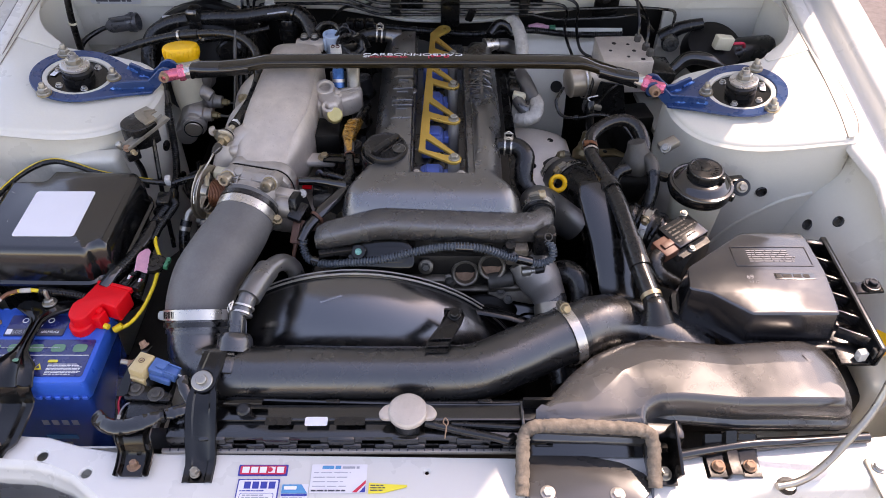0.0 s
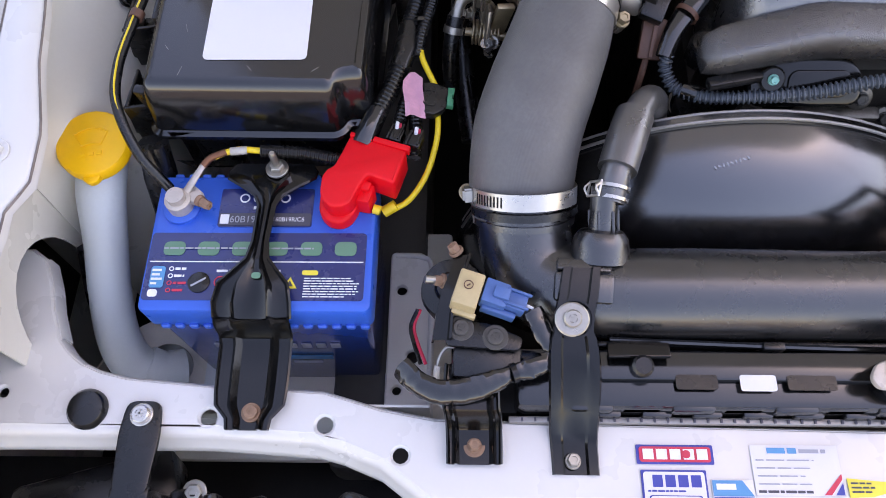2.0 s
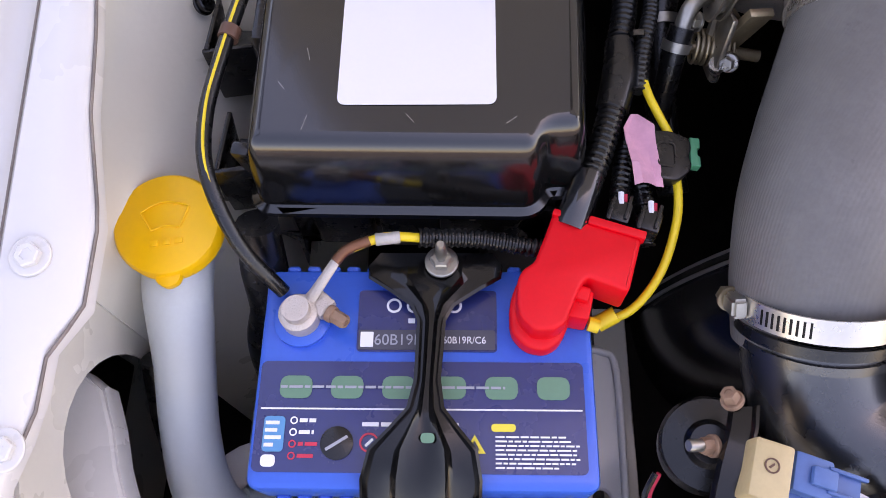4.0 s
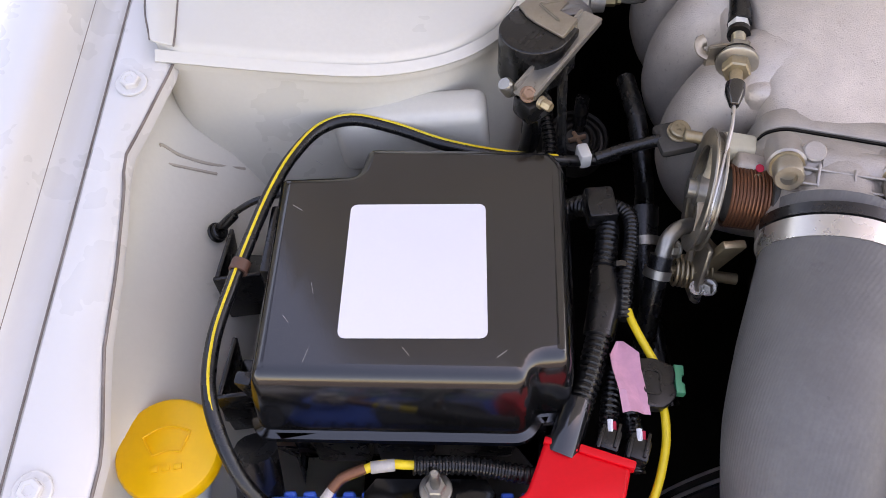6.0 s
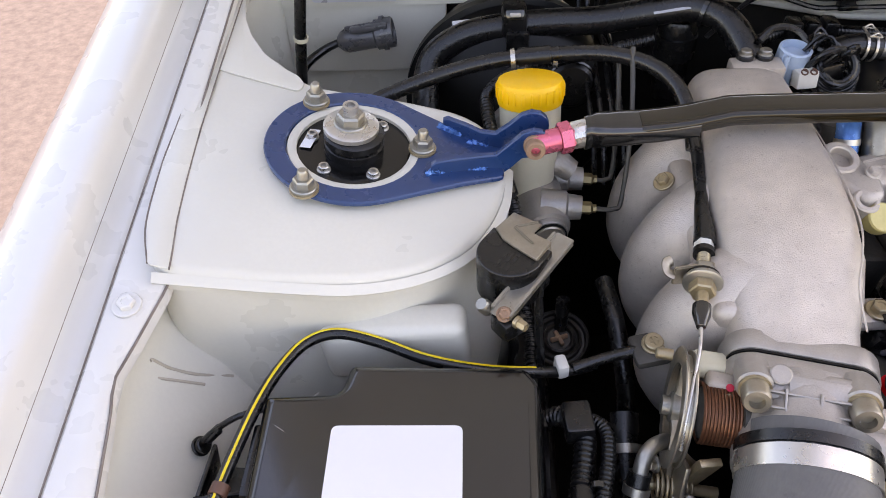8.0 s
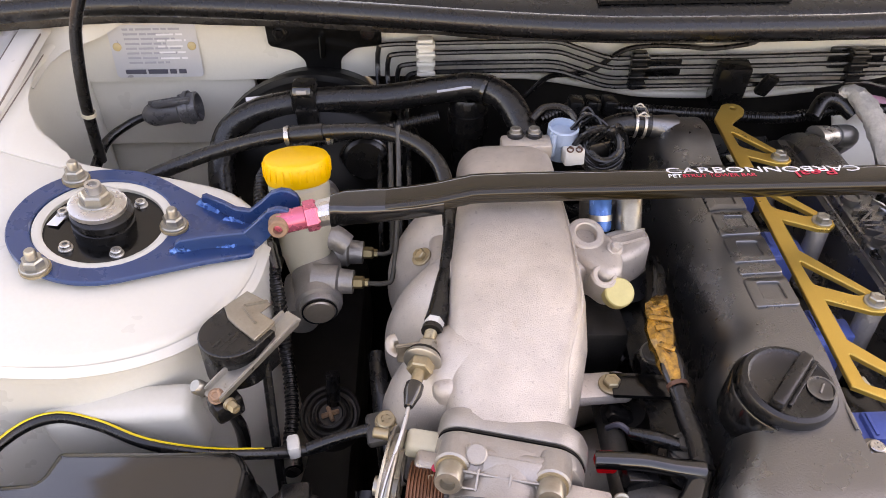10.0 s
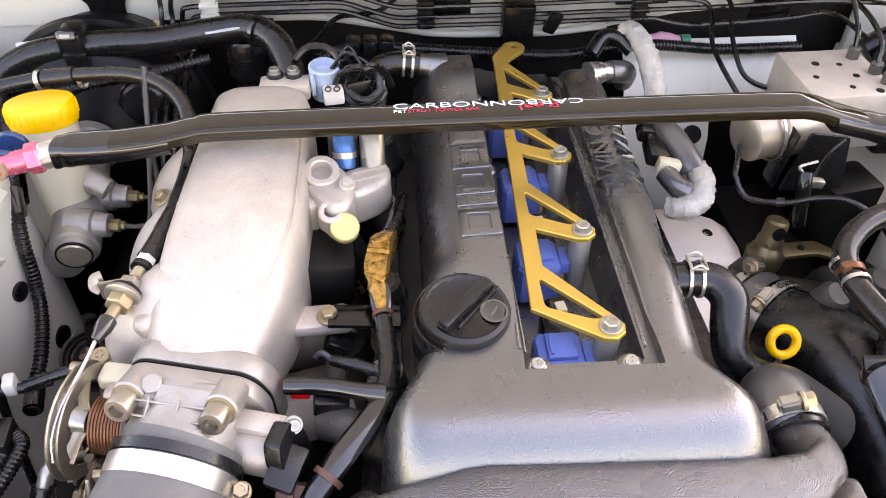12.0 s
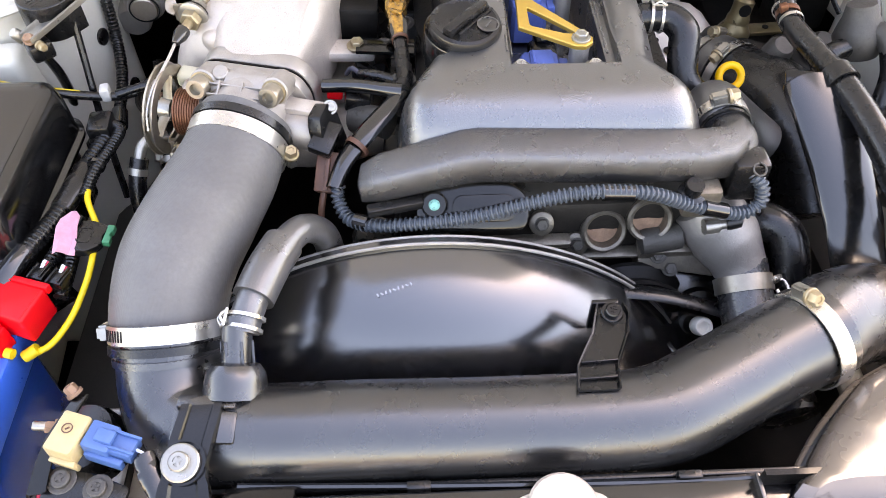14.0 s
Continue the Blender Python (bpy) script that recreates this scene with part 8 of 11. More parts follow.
part("fitting", lathe([(0.0052, 0), (0.0052, 0.009), (0.004, 0.011)], (-0.4640, 0.9400, 0.7290), (-0.4, -0.3, 0.8), 14), ZINC, ac)
part("plug", box((-0.4500, 0.9330, 0.7230), (0.020, 0.018, 0.016), (0, 0, 38), 0.003), BLACK_PL, ac)
bolt(ac, (-0.4535, 0.9300, 0.7345), (0.1, -0.5, 0.85), 0.0042, 0.006, RUSTY, 1.3)
bolt(ac, (-0.4455, 0.9270, 0.7310), (0.7, -0.7, 0.1), 0.0036, 0.009, PASSIVATE, 1.2)
part("lead", tube([(-0.4500, 0.9350, 0.7150), (-0.4480, 0.9400, 0.6950), (-0.4490, 0.9450, 0.6720), (-0.4520, 0.9480, 0.6520)], [0.0065, 0.0075, 0.0070, 0.0060], 10, flat=0.6), BLACK_GLOSS, ac)
part("lead_strap", tube([(-0.428, 0.968, 0.735), (-0.427, 0.955, 0.70), (-0.424, 0.93, 0.64), (-0.422, 0.91, 0.56)], 0.0035, 8), RUBBER, ac)
em = thing("engine_mount", (-0.39, 1.02, 0.58), "ribbed rubber engine mount in the dark", "engine mount")
part("cup", lathe([(0.027, -0.02), (0.027, 0.0), (0.0255, 0.0025), (0.0235, 0.001), (0.0225, -0.003), (0.0205, -0.003), (0.0195, 0.002), (0.0175, 0.003), (0.0165, -0.001), (0.0145, -0.002), (0.0135, 0.003), (0.0115, 0.004), (0.010, 0.0), (0, 0.0)], (-0.400, 1.022, 0.598), (0, -0.35, 1), 40), GRIMY_ALLOY, em)
for a_ in (20, 110):
    part("cross_bar", box((-0.400, 1.021, 0.600), (0.016, 0.0035, 0.004), (-18, 0, a_), 0.001), RUSTY, em)
part("stub", lathe([(0.006, 0), (0.006, 0.03)], (-0.398, 1.032, 0.600), (0.05, 0.3, 1), 14), RUBBER, em)
part("hose", tube([(-0.36, 1.06, 0.63), (-0.355, 1.02, 0.625), (-0.35, 0.98, 0.60), (-0.345, 0.95, 0.55)], 0.008, 12), RUBBER, em)

# ---- throttle cable ----
tc = thing("throttle_cable", (-0.31, 1.0, 0.72), "throttle cable with adjuster on a zinc bracket", "cable")
CA = Vector((-0.3095, 0.9900, 0.7370))
CD = Vector((-0.235, -0.97, -0.02)).normalized()
part("sheath", tube([(-0.294, 1.120, 0.752), (-0.2955, 1.085, 0.746), (-0.2985, 1.060, 0.742), (-0.3010, 1.042, 0.740)], [0.0050, 0.0050, 0.0046, 0.0042], 14), RUBBER, tc)
part("boot", tube([(-0.2990, 1.052, 0.741), (-0.3030, 1.028, 0.7390), CA - CD * 0.016, CA - CD * 0.003], [0.0040, 0.0058, 0.0076, 0.0078], 18), RUBBER, tc)
part("ferrule", lathe([(0.0072, 0), (0.0072, 0.0065), (0.006, 0.0072)], CA - CD * 0.0035, CD, 6), WHITE_PL, tc, "white hex ferrule", 20)
part("ferrule_seat", lathe([(0.0076, 0), (0.0076, 0.0045)], CA + CD * 0.0035, CD, 18), BLACK_PL, tc)
part("thread", lathe([(0.0042, 0), (0.0042, 0.052)], CA + CD * 0.006, CD, 12), PASSIVATE, tc)
for k in range(9):
    part("thread_ring", lathe([(0.0042, 0), (0.0048, 0.0006), (0.0042, 0.0012)], CA + CD * (0.0085 + 0.0018 * k), CD, 12, caps=False), PASSIVATE, tc)
part("cable_bracket", beam((-0.3360, 0.9640, 0.7350), (-0.3080, 0.9690, 0.7350), 0.0030, 0.0160, (0, 0, 1)), PASSIVATE_LT, tc, "bent plated cable bracket")
part("bracket_hook", tube([(-0.3350, 0.9640, 0.7350), (-0.3395, 0.9660, 0.7370), (-0.3400, 0.9710, 0.7400), (-0.3360, 0.9740, 0.7400)], 0.0042, 10, flat=0.4), PASSIVATE_LT, tc)
part("bracket_arm", prism(rounded([(-0.3140, 0.9620), (-0.3060, 0.9620), (-0.2930, 0.9660), (-0.2900, 0.9740), (-0.2970, 0.9800), (-0.3080, 0.9760), (-0.3150, 0.9700)], 0.004), 0.7285, 0.7310, 0.0007), PASSIVATE_LT, tc)
bolt(tc, (-0.3000, 0.9720, 0.7310), (-0.1, -0.1, 1), 0.0058, 0.006, PASSIVATE_LT, 1.3)
part("adjuster_washer", lathe([(0.0128, 0), (0.0134, 0.001), (0.0134, 0.0030), (0.012, 0.004)], CA + CD * 0.0330, CD, 32), ZINC, tc)
part("adjuster_band", lathe([(0.0118, 0), (0.0118, 0.0030)], CA + CD * 0.0300, CD, 32), BLACK_PAINT, tc)
part("adjuster_nut", lathe([(0.0085, 0), (0.0092, 0.001), (0.0092, 0.0075), (0.0080, 0.0085)], CA + CD * 0.0370, CD, 6), PASSIVATE, tc, "", 20)
part("adjuster_nut", lathe([(0.0080, 0), (0.0086, 0.001), (0.0086, 0.0060)], CA + CD * 0.0205, CD, 6), ZINC, tc, "", 20)
part("end_boot", lathe([(0.0052, 0), (0.0062, 0.001), (0.0062, 0.008), (0.0030, 0.019), (0.0022, 0.0195)], CA + CD * 0.0560, CD, 16), BLACK_GLOSS, tc)
part("inner_cable", tube([CA + CD * 0.0740, (-0.3300, 0.9040, 0.7325), (-0.3345, 0.8900, 0.7285), (-0.3405, 0.8730, 0.7235), (-0.3455, 0.8580, 0.7120), (-0.3470, 0.8500, 0.6980)], 0.0013, 8), STEEL, tc)
part("return_spring", coil((-0.352, 0.864, 0.634), (1, -0.1, -0.1), 0.0105, 8, 0.026, 0.0013), PASSIVATE, tb, "small yellow zinc spring")
part("linkage_pin", lathe([(0.004, 0), (0.004, 0.05)], (-0.358, 0.864, 0.634), (1, -0.1, -0.1), 12), PASSIVATE, tb)
part("elbow_pipe", tube([(-0.345, 0.876, 0.668), (-0.355, 0.870, 0.672), (-0.363, 0.862, 0.670), (-0.367, 0.852, 0.660)], 0.0052, 14), ZINC, tb, "bent plated vacuum pipe")
part("vacuum_hose", tube([(-0.366, 0.855, 0.663), (-0.369, 0.846, 0.652), (-0.371, 0.835, 0.635), (-0.371, 0.822, 0.60)], [0.0078, 0.0078, 0.0075, 0.0075], 14), RUBBER, tb, "short black vacuum hose")
part("hose_band", band((-0.3685, 0.8475, 0.6545), (-0.2, -0.6, -0.75), 0.0080, 0.006, 0.0010), ZINC, tb, "dull steel hose clip")
part("linkage_arm", tube([(-0.338, 0.870, 0.665), (-0.330, 0.868, 0.655), (-0.322, 0.866, 0.648)], 0.003, 8), PASSIVATE, tb)
part("link_fork", box((-0.338, 0.862, 0.626), (0.006, 0.030, 0.020), (-20, 0, 0), 0.002), PASSIVATE_LT, tb)
part("link_rod", tube([(-0.340, 0.872, 0.668), (-0.342, 0.868, 0.652), (-0.341, 0.864, 0.634)], 0.0035, 8), PASSIVATE_LT, tb)
part("stop_screw", lathe([(0.0035, 0), (0.0035, 0.018), (0.0055, 0.018), (0.0055, 0.022)], (-0.335, 0.850, 0.618), (-0.2, -0.2, 1), 10), STEEL, tb)
part("drain_hose", tube([(-0.36, 0.93, 0.62), (-0.362, 0.89, 0.60), (-0.358, 0.85, 0.57), (-0.35, 0.80, 0.55)], 0.011, 14), RUBBER, tb)
part("hose_clip", band((-0.361, 0.905, 0.608), (0, -1, -0.4), 0.0115, 0.007), ZINC, tb)

# ---- ignition coils and their gold bracket ----
for k in range(4):
    y = 0.907 + 0.098 * k
    ci = thing("ignition_coil", (-0.014, y, 0.68), "blue plastic ignition coil in the cover slot", "ignition coil", "ignition coils")
    secs = []
    for z, s in ((0.676, 1.0), (0.702, 1.0), (0.7090, 0.99), (0.7120, 0.90), (0.7125, 0.80)):
        secs.append([(-0.015 + 0.0170 * s * u, y + 0.0175 * s * v, z) for u, v in ((-1, -0.75), (-0.8, -1), (0.8, -1), (1, -0.75), (1, 0.75), (0.8, 1), (-0.8, 1), (-1, 0.75))])
    part("coil_body", loft(secs), BLUE_COIL, ci, "", 25)
    part("coil_top", box((-0.014, y + 0.002, 0.7135), (0.021, 0.023, 0.006), (0, 0, 0), 0.0018), BLUE_COIL, ci)
    part("coil_wing", box((0.006, y + 0.001, 0.7030), (0.008, 0.020, 0.012), (0, 0, 0), 0.002), BLUE_COIL, ci)
    part("coil_rib", box((-0.0215, y + 0.002, 0.7172), (0.0022, 0.018, 0.0020), (0, 0, 0), 0.0006), BLUE_COIL, ci)
    part("coil_shoulder", box((-0.008, y + 0.034, 0.690), (0.026, 0.028, 0.026), bev=0.004), BLACK_PL, ci, "dark coil boot")
    part("coil_plug", box((-0.006, y + 0.048, 0.700), (0.018, 0.018, 0.014), (0, 0, 8), 0.003), BLACK_PL, ci, "dark wiring plug")
    part("plug_latch", box((-0.006, y + 0.044, 0.7085), (0.008, 0.010, 0.003), (0, 0, 8), 0.0008), PALE, ci, "yellowed latch")
gk = thing("coil_bracket", (-0.005, 1.1, 0.73), "gold anodised saw-tooth coil bracket", "bracket")


def rail(y):
    return -0.0345 + 0.041 * (y - 0.925)


outer, holes = [(rail(0.925), 0.925)], []
for k in range(4):
    by, bx = 0.905 + 0.0985 * k, 0.0165 + 0.0006 * k
    r0 = rail(by) + 0.013
    if k:
        outer.append((r0, by + 0.004))
    outer += [(bx - 0.006, by - 0.0095), (bx + 0.003, by - 0.0105), (bx + 0.0095, by - 0.005), (bx + 0.0105, by + 0.002), (bx + 0.006, by + 0.009), (rail(by + 0.052) + 0.014, by + 0.062)]
    holes.append([(rail(by) + 0.0110, by + 0.0215), (rail(by) + 0.0110, by + 0.0500), (bx - 0.0015, by + 0.0088), (bx - 0.0100, by + 0.0080)])
outer += [(rail(1.28) + 0.019, 1.272), (rail(1.28) + 0.033, 1.286), (rail(1.28) + 0.0355, 1.293), (rail(1.28) + 0.034, 1.300), (rail(1.28) + 0.029, 1.305), (rail(1.28) + 0.022, 1.306), (rail(1.28) + 0.015, 1.303), (rail(1.27), 1.276)]
part("bracket_plate", plate(outer, [rounded(h, 0.004, 3) for h in holes] + [ring_pts(rail(1.28) + 0.0245, 1.295, 0.0035, 12)], 0.7325, 0.7370, bev=0.0006), GOLD, gk, "", 25)
for k in range(4):
    by, bx = 0.905 + 0.0985 * k, 0.0165 + 0.0006 * k
    part("standoff", lathe([(0.0085, 0.66), (0.0085, 0.731), (0.0075, 0.7325)], (bx, by, 0), (0, 0, 1), 22), CAST_MID, gk, "grey metal standoff")
    bolt(gk, (bx, by, 0.737), (0, 0, 1), 0.0058, 0.0065, ZINC, 1.4)
for x, y in ((-0.047, 1.10), (0.046, 1.06), (-0.047, 1.19)):
    bolt(vc, (x, y, 0.7345), (0, 0, 1), 0.0042, 0.004, BLACK_PAINT, 1.4, phillips=True, name="cover_screw")
for y in (0.912, 1.00, 1.10, 1.20):
    bolt(vc, (-0.1385, y, 0.692), (-0.2, 0, 1), 0.0062, 0.007, CAST_DK, 1.7, name="cover_bolt")
    part("bolt_foot", lathe([(0.0135, -0.03), (0.0135, 0), (0, 0)], (-0.1375, y, 0.692), (-0.2, 0, 1), 20), COVER, vc)
part("rear_spout", tube([(-0.075, 1.245, 0.742), (-0.092, 1.243, 0.748), (-0.106, 1.242, 0.750)], [0.016, 0.011, 0.0095], 18), COVER, vc)
part("rear_spout", tube([(0.075, 1.25, 0.726), (0.092, 1.256, 0.726), (0.105, 1.258, 0.724)], [0.014, 0.010, 0.0085], 18), STEEL, vc)

# ventilation hoses at the back of the cover
pv = thing("breather_hose", (-0.13, 1.24, 0.74), "short black breather hose with a spring clip", "hose")
part("hose", tube([(-0.097, 1.243, 0.749), (-0.115, 1.243, 0.751), (-0.135, 1.240, 0.748), (-0.150, 1.228, 0.738), (-0.158, 1.21, 0.72)], 0.0118, 18), RUBBER, pv)
spring_clip(pv, (-0.108, 1.243, 0.750), (-1, 0, 0.1), 0.0124, 0.012)
pv2 = thing("heater_hose_end", (0.115, 1.26, 0.72), "grey hose stub clipped at the cover's rear", "hose")
part("hose", tube([(0.098, 1.257, 0.725), (0.112, 1.262, 0.722), (0.122, 1.275, 0.712), (0.125, 1.29, 0.695)], 0.0115, 16), RUBBER_GREY, pv2)

# harness between plenum and cover
hn = thing("injector_harness", (-0.14, 0.95, 0.69), "taped injector harness with an amber-taped joint", "wiring harness")
part("loom", tube([(-0.118, 1.10, 0.70), (-0.122, 1.07, 0.708), (-0.132, 1.035, 0.712)], [0.004, 0.005, 0.0065], 10), RUBBER, hn)
rnd = random.Random(5)
secs = []
for x, y, z, w_, h_ in ((-0.1290, 1.0420, 0.7110, 0.0040, 0.0040), (-0.1325, 1.0330, 0.7140, 0.0075, 0.0060), (-0.1350, 1.0260, 0.7155, 0.0100, 0.0070), (-0.1375, 1.0160, 0.7165, 0.0098, 0.0075), (-0.1390, 1.0060, 0.7170, 0.0105, 0.0072), (-0.1402, 0.9960, 0.7168, 0.0100, 0.0075), (-0.1412, 0.9870, 0.7155, 0.0102, 0.0068), (-0.1412, 0.9800, 0.7140, 0.0070, 0.0055), (-0.1400, 0.9720, 0.7120, 0.0080, 0.0058), (-0.1390, 0.9640, 0.7105, 0.0066, 0.0050), (-0.1380, 0.9550, 0.7085, 0.0048, 0.0045)):
    secs.append([(x + w_ * u + rnd.uniform(-1, 1) * 0.0009, y + rnd.uniform(-1, 1) * 0.0014, z + h_ * v + rnd.uniform(-1, 1) * 0.0009) for u, v in ((-1, -0.7), (-1, 0.6), (-0.6, 1), (0.1, 0.85), (0.7, 1), (1, 0.5), (1, -0.7))])
part("taped_joint", loft(secs), AMBER_TAPE, hn, "crumpled amber tape wrapped joint", 12)
part("loom", tube([(-0.138, 0.955, 0.708), (-0.136, 0.935, 0.702), (-0.134, 0.910, 0.700), (-0.137, 0.887, 0.701)], [0.006, 0.007, 0.0075, 0.008], 12), RUBBER, hn)
for (x, y, z), w_, turn_ in (((-0.1384, 1.0170, 0.7238), 0.014, 24), ((-0.1396, 1.0040, 0.7243), 0.018, -14), ((-0.1402, 0.9955, 0.7240), 0.012, 10), ((-0.1405, 0.9800, 0.7195), 0.013, -30)):
    part("tape_fold", box((x, y, z), (w_, 0.0050, 0.0022), (6, 0, turn_), 0.0008), AMBER_TAPE, hn)
for pts_ in (((-0.118, 1.10, 0.702), (-0.126, 1.070, 0.714), (-0.131, 1.045, 0.716), (-0.1325, 1.036, 0.717)), ((-0.1415, 0.982, 0.716), (-0.1450, 0.966, 0.713), (-0.1420, 0.950, 0.708), (-0.1380, 0.930, 0.704)), ((-0.137, 0.982, 0.717), (-0.1330, 0.968, 0.715), (-0.1335, 0.952, 0.709), (-0.136, 0.935, 0.704))):
    part("loose_wire", tube(list(pts_), 0.0022, 8), BLACK_GLOSS, hn)
part("red_tie", band((-0.1375, 0.9525, 0.708), (0.1, -1, -0.2), 0.0066, 0.003), BROWN_CON, hn)
part("branch_sleeve", tube([(-0.137, 0.886, 0.702), (-0.155, 0.888, 0.704), (-0.175, 0.893, 0.704), (-0.205, 0.897, 0.702)], [0.0075, 0.006, 0.006, 0.006], 12), BLACK_GLOSS, hn)
part("branch_sleeve", tube([(-0.137, 0.889, 0.701), (-0.148, 0.868, 0.699), (-0.166, 0.845, 0.693), (-0.184, 0.822, 0.684), (-0.194, 0.80, 0.674)], [0.007, 0.0085, 0.0095, 0.0085, 0.007], 12, flat=0.55), BLACK_GLOSS, hn, "shiny black tape sleeve")
part("tie", band((-0.1745, 0.8335, 0.688), (-0.6, -0.7, -0.3), 0.0095, 0.004), BROWN_CON, hn)
part("red_plug", box((-0.196, 0.902, 0.692), (0.014, 0.013, 0.010), (0, 10, 4), 0.002), RED, hn, "red injector plug")
part("plug_body", box((-0.176, 0.893, 0.690), (0.022, 0.020, 0.014), (0, 10, 4), 0.002), BLACK_PL, hn)
part("hose_stub", tube([(-0.18, 0.885, 0.675), (-0.160, 0.875, 0.680), (-0.148, 0.868, 0.68)], 0.013, 14), CAST_DK, hn)
part("lead", tube([(-0.175, 0.925, 0.692), (-0.160, 0.918, 0.695), (-0.14, 0.912, 0.692)], [0.004, 0.0055, 0.005], 10), RUBBER, hn)
part("lead", tube([(-0.188, 0.935, 0.685), (-0.182, 0.93, 0.695), (-0.175, 0.926, 0.692)], 0.0022, 8), INK_DARK, hn)
part("stay", box((-0.152, 0.968, 0.690), (0.055, 0.022, 0.004), (0, 3, -2), 0.001), BLACK_PAINT, hn, "black steel stay")
part("lead", tube([(-0.155, 1.02, 0.66), (-0.17, 1.04, 0.665), (-0.185, 1.035, 0.65)], 0.004, 8), RUBBER, hn)
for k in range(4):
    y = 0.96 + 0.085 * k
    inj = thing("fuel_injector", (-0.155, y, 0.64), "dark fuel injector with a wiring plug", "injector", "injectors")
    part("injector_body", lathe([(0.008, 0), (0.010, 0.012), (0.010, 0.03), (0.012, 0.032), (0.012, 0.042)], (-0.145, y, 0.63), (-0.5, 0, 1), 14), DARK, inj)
    part("injector_plug", box((-0.172, y, 0.666), (0.026, 0.016, 0.014), (0, 30, 0), 0.003), BLACK_PL, inj)
part("fuel_rail", tube([(-0.176, 0.90, 0.648), (-0.176, 1.05, 0.650), (-0.176, 1.22, 0.652)], 0.010, 14), CAST_DK, eng, "grimy fuel rail")

# idle-air valve on the plenum's flank
aa = thing("idle_air_valve", (-0.175, 1.06, 0.70), "cast alloy idle air valve with a yellow-zinc plug", "idle valve")
part("valve_body", prism(rounded([(-0.1990, 1.0960), (-0.1760, 1.1020), (-0.1640, 1.0900), (-0.1570, 1.0640), (-0.1620, 1.0420), (-0.1760, 1.0380), (-0.1880, 1.0540), (-0.1980, 1.0700)], 0.006, 4), 0.700, 0.7400, 0.007, 4), CAST, aa)
part("side_lobe", prism(rounded([(-0.1700, 1.0980), (-0.1360, 1.1120), (-0.1280, 1.1020), (-0.1285, 1.0850), (-0.1390, 1.0740), (-0.1560, 1.0640), (-0.1680, 1.0660)], 0.007, 4), 0.698, 0.7330, 0.006, 4), CAST, aa)
for y0, y1, z in ((1.0905, 1.1010, 0.7332), (1.0800, 1.0905, 0.7332)):
    part("lobe_rib", beam((-0.1620, y0, z), (-0.1310, y1, z), 0.0026, 0.0026), CAST, aa)
for x, y, z, ro, ri in ((-0.1850, 1.0830, 0.7420, 0.0150, 0.0088), (-0.1765, 1.0420, 0.7320, 0.0105, 0.0056)):
    part("port_ring", lathe([(ro, -0.014), (ro, 0.003), (ro - 0.0015, 0.0045), (ri + 0.001, 0.0045), (ri, 0.0035), (ri, -0.007), (0, -0.007)], (x, y, z), (0.08, -0.35, 1), 28), CAST, aa)
    part("port_hole", lathe([(ri * 0.98, -0.0066), (0, -0.0064)], (x, y, z), (0.08, -0.35, 1), 22, caps=False), DARK, aa)
part("hex_plug", lathe([(0.0112, -0.008), (0.0118, -0.006), (0.0118, 0.003), (0.0108, 0.0042), (0, 0.0042)], (-0.1660, 1.0320, 0.7250), (0.1, -0.6, 0.8), 28), PLUG_Y, aa, "pale yellow plug")
part("brass_stub", lathe([(0.0108, -0.02), (0.0108, 0.034), (0.009, 0.037)], (-0.1430, 1.1080, 0.7300), (0.0, 0.45, 0.9), 22), PASSIVATE_LT, aa, "dull plated outlet stub")
part("solenoid_base", lathe([(0.0130, -0.02), (0.0130, 0.030)], (-0.1690, 1.1200, 0.7150), (0, 0.35, 0.95), 20), CAST_DK, aa)
part("solenoid", lathe([(0.0095, 0), (0.0095, 0.028), (0.008, 0.030)], (-0.1670, 1.1080, 0.7280), (0, 0.45, 0.9), 20), WELD, aa, "heat-blued metal solenoid")
part("solenoid_band", band((-0.1670, 1.1130, 0.7380), (0, 0.45, 0.9), 0.0097, 0.005, 0.0006), CHROME, aa)
part("stem", box((-0.2000, 1.0740, 0.7180), (0.024, 0.046, 0.030), (0, 0, 5), 0.006, 3), CAST, aa)
part("gasket", beam((-0.2010, 1.0960, 0.7330), (-0.1985, 1.0720, 0.7330), 0.0014, 0.012), BROWN_CON, aa)
bolt(aa, (-0.1640, 1.0680, 0.7400), (0.25, -0.3, 1), 0.0048, 0.006, CAST, 1.4)
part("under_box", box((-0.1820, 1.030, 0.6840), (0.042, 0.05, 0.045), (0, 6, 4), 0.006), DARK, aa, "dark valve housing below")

# connectors behind the plenum
lo = thing("coiled_loom", (-0.150, 1.20, 0.74), "coil of black braided wiring behind the strut bar", "wiring harness")
rnd = random.Random(31)
for k in range(8):
    rr, ph = 0.019 + rnd.uniform(-0.004, 0.004), rnd.uniform(-0.4, 0.4)
    pts_ = [(-0.150 + rr * math.cos(a_ + ph) + rnd.uniform(-0.0012, 0.0012), 1.200 + 0.62 * rr * math.sin(a_ + ph) + rnd.uniform(-0.0012, 0.0012), 0.756 + 0.011 * math.sin(a_ + ph) - 0.0022 * k + rnd.uniform(-0.001, 0.001)) for a_ in [2 * math.pi * i / 12 for i in range(12)]]
    part("strand", tube(pts_ + pts_[:1], 0.0029, 8, 4), RUBBER, lo)
part("lead", tube([(-0.214, 1.226, 0.768), (-0.203, 1.233, 0.775), (-0.189, 1.234, 0.776), (-0.178, 1.230, 0.772), (-0.171, 1.222, 0.766), (-0.160, 1.212, 0.764)], 0.0036, 8), RUBBER, lo)
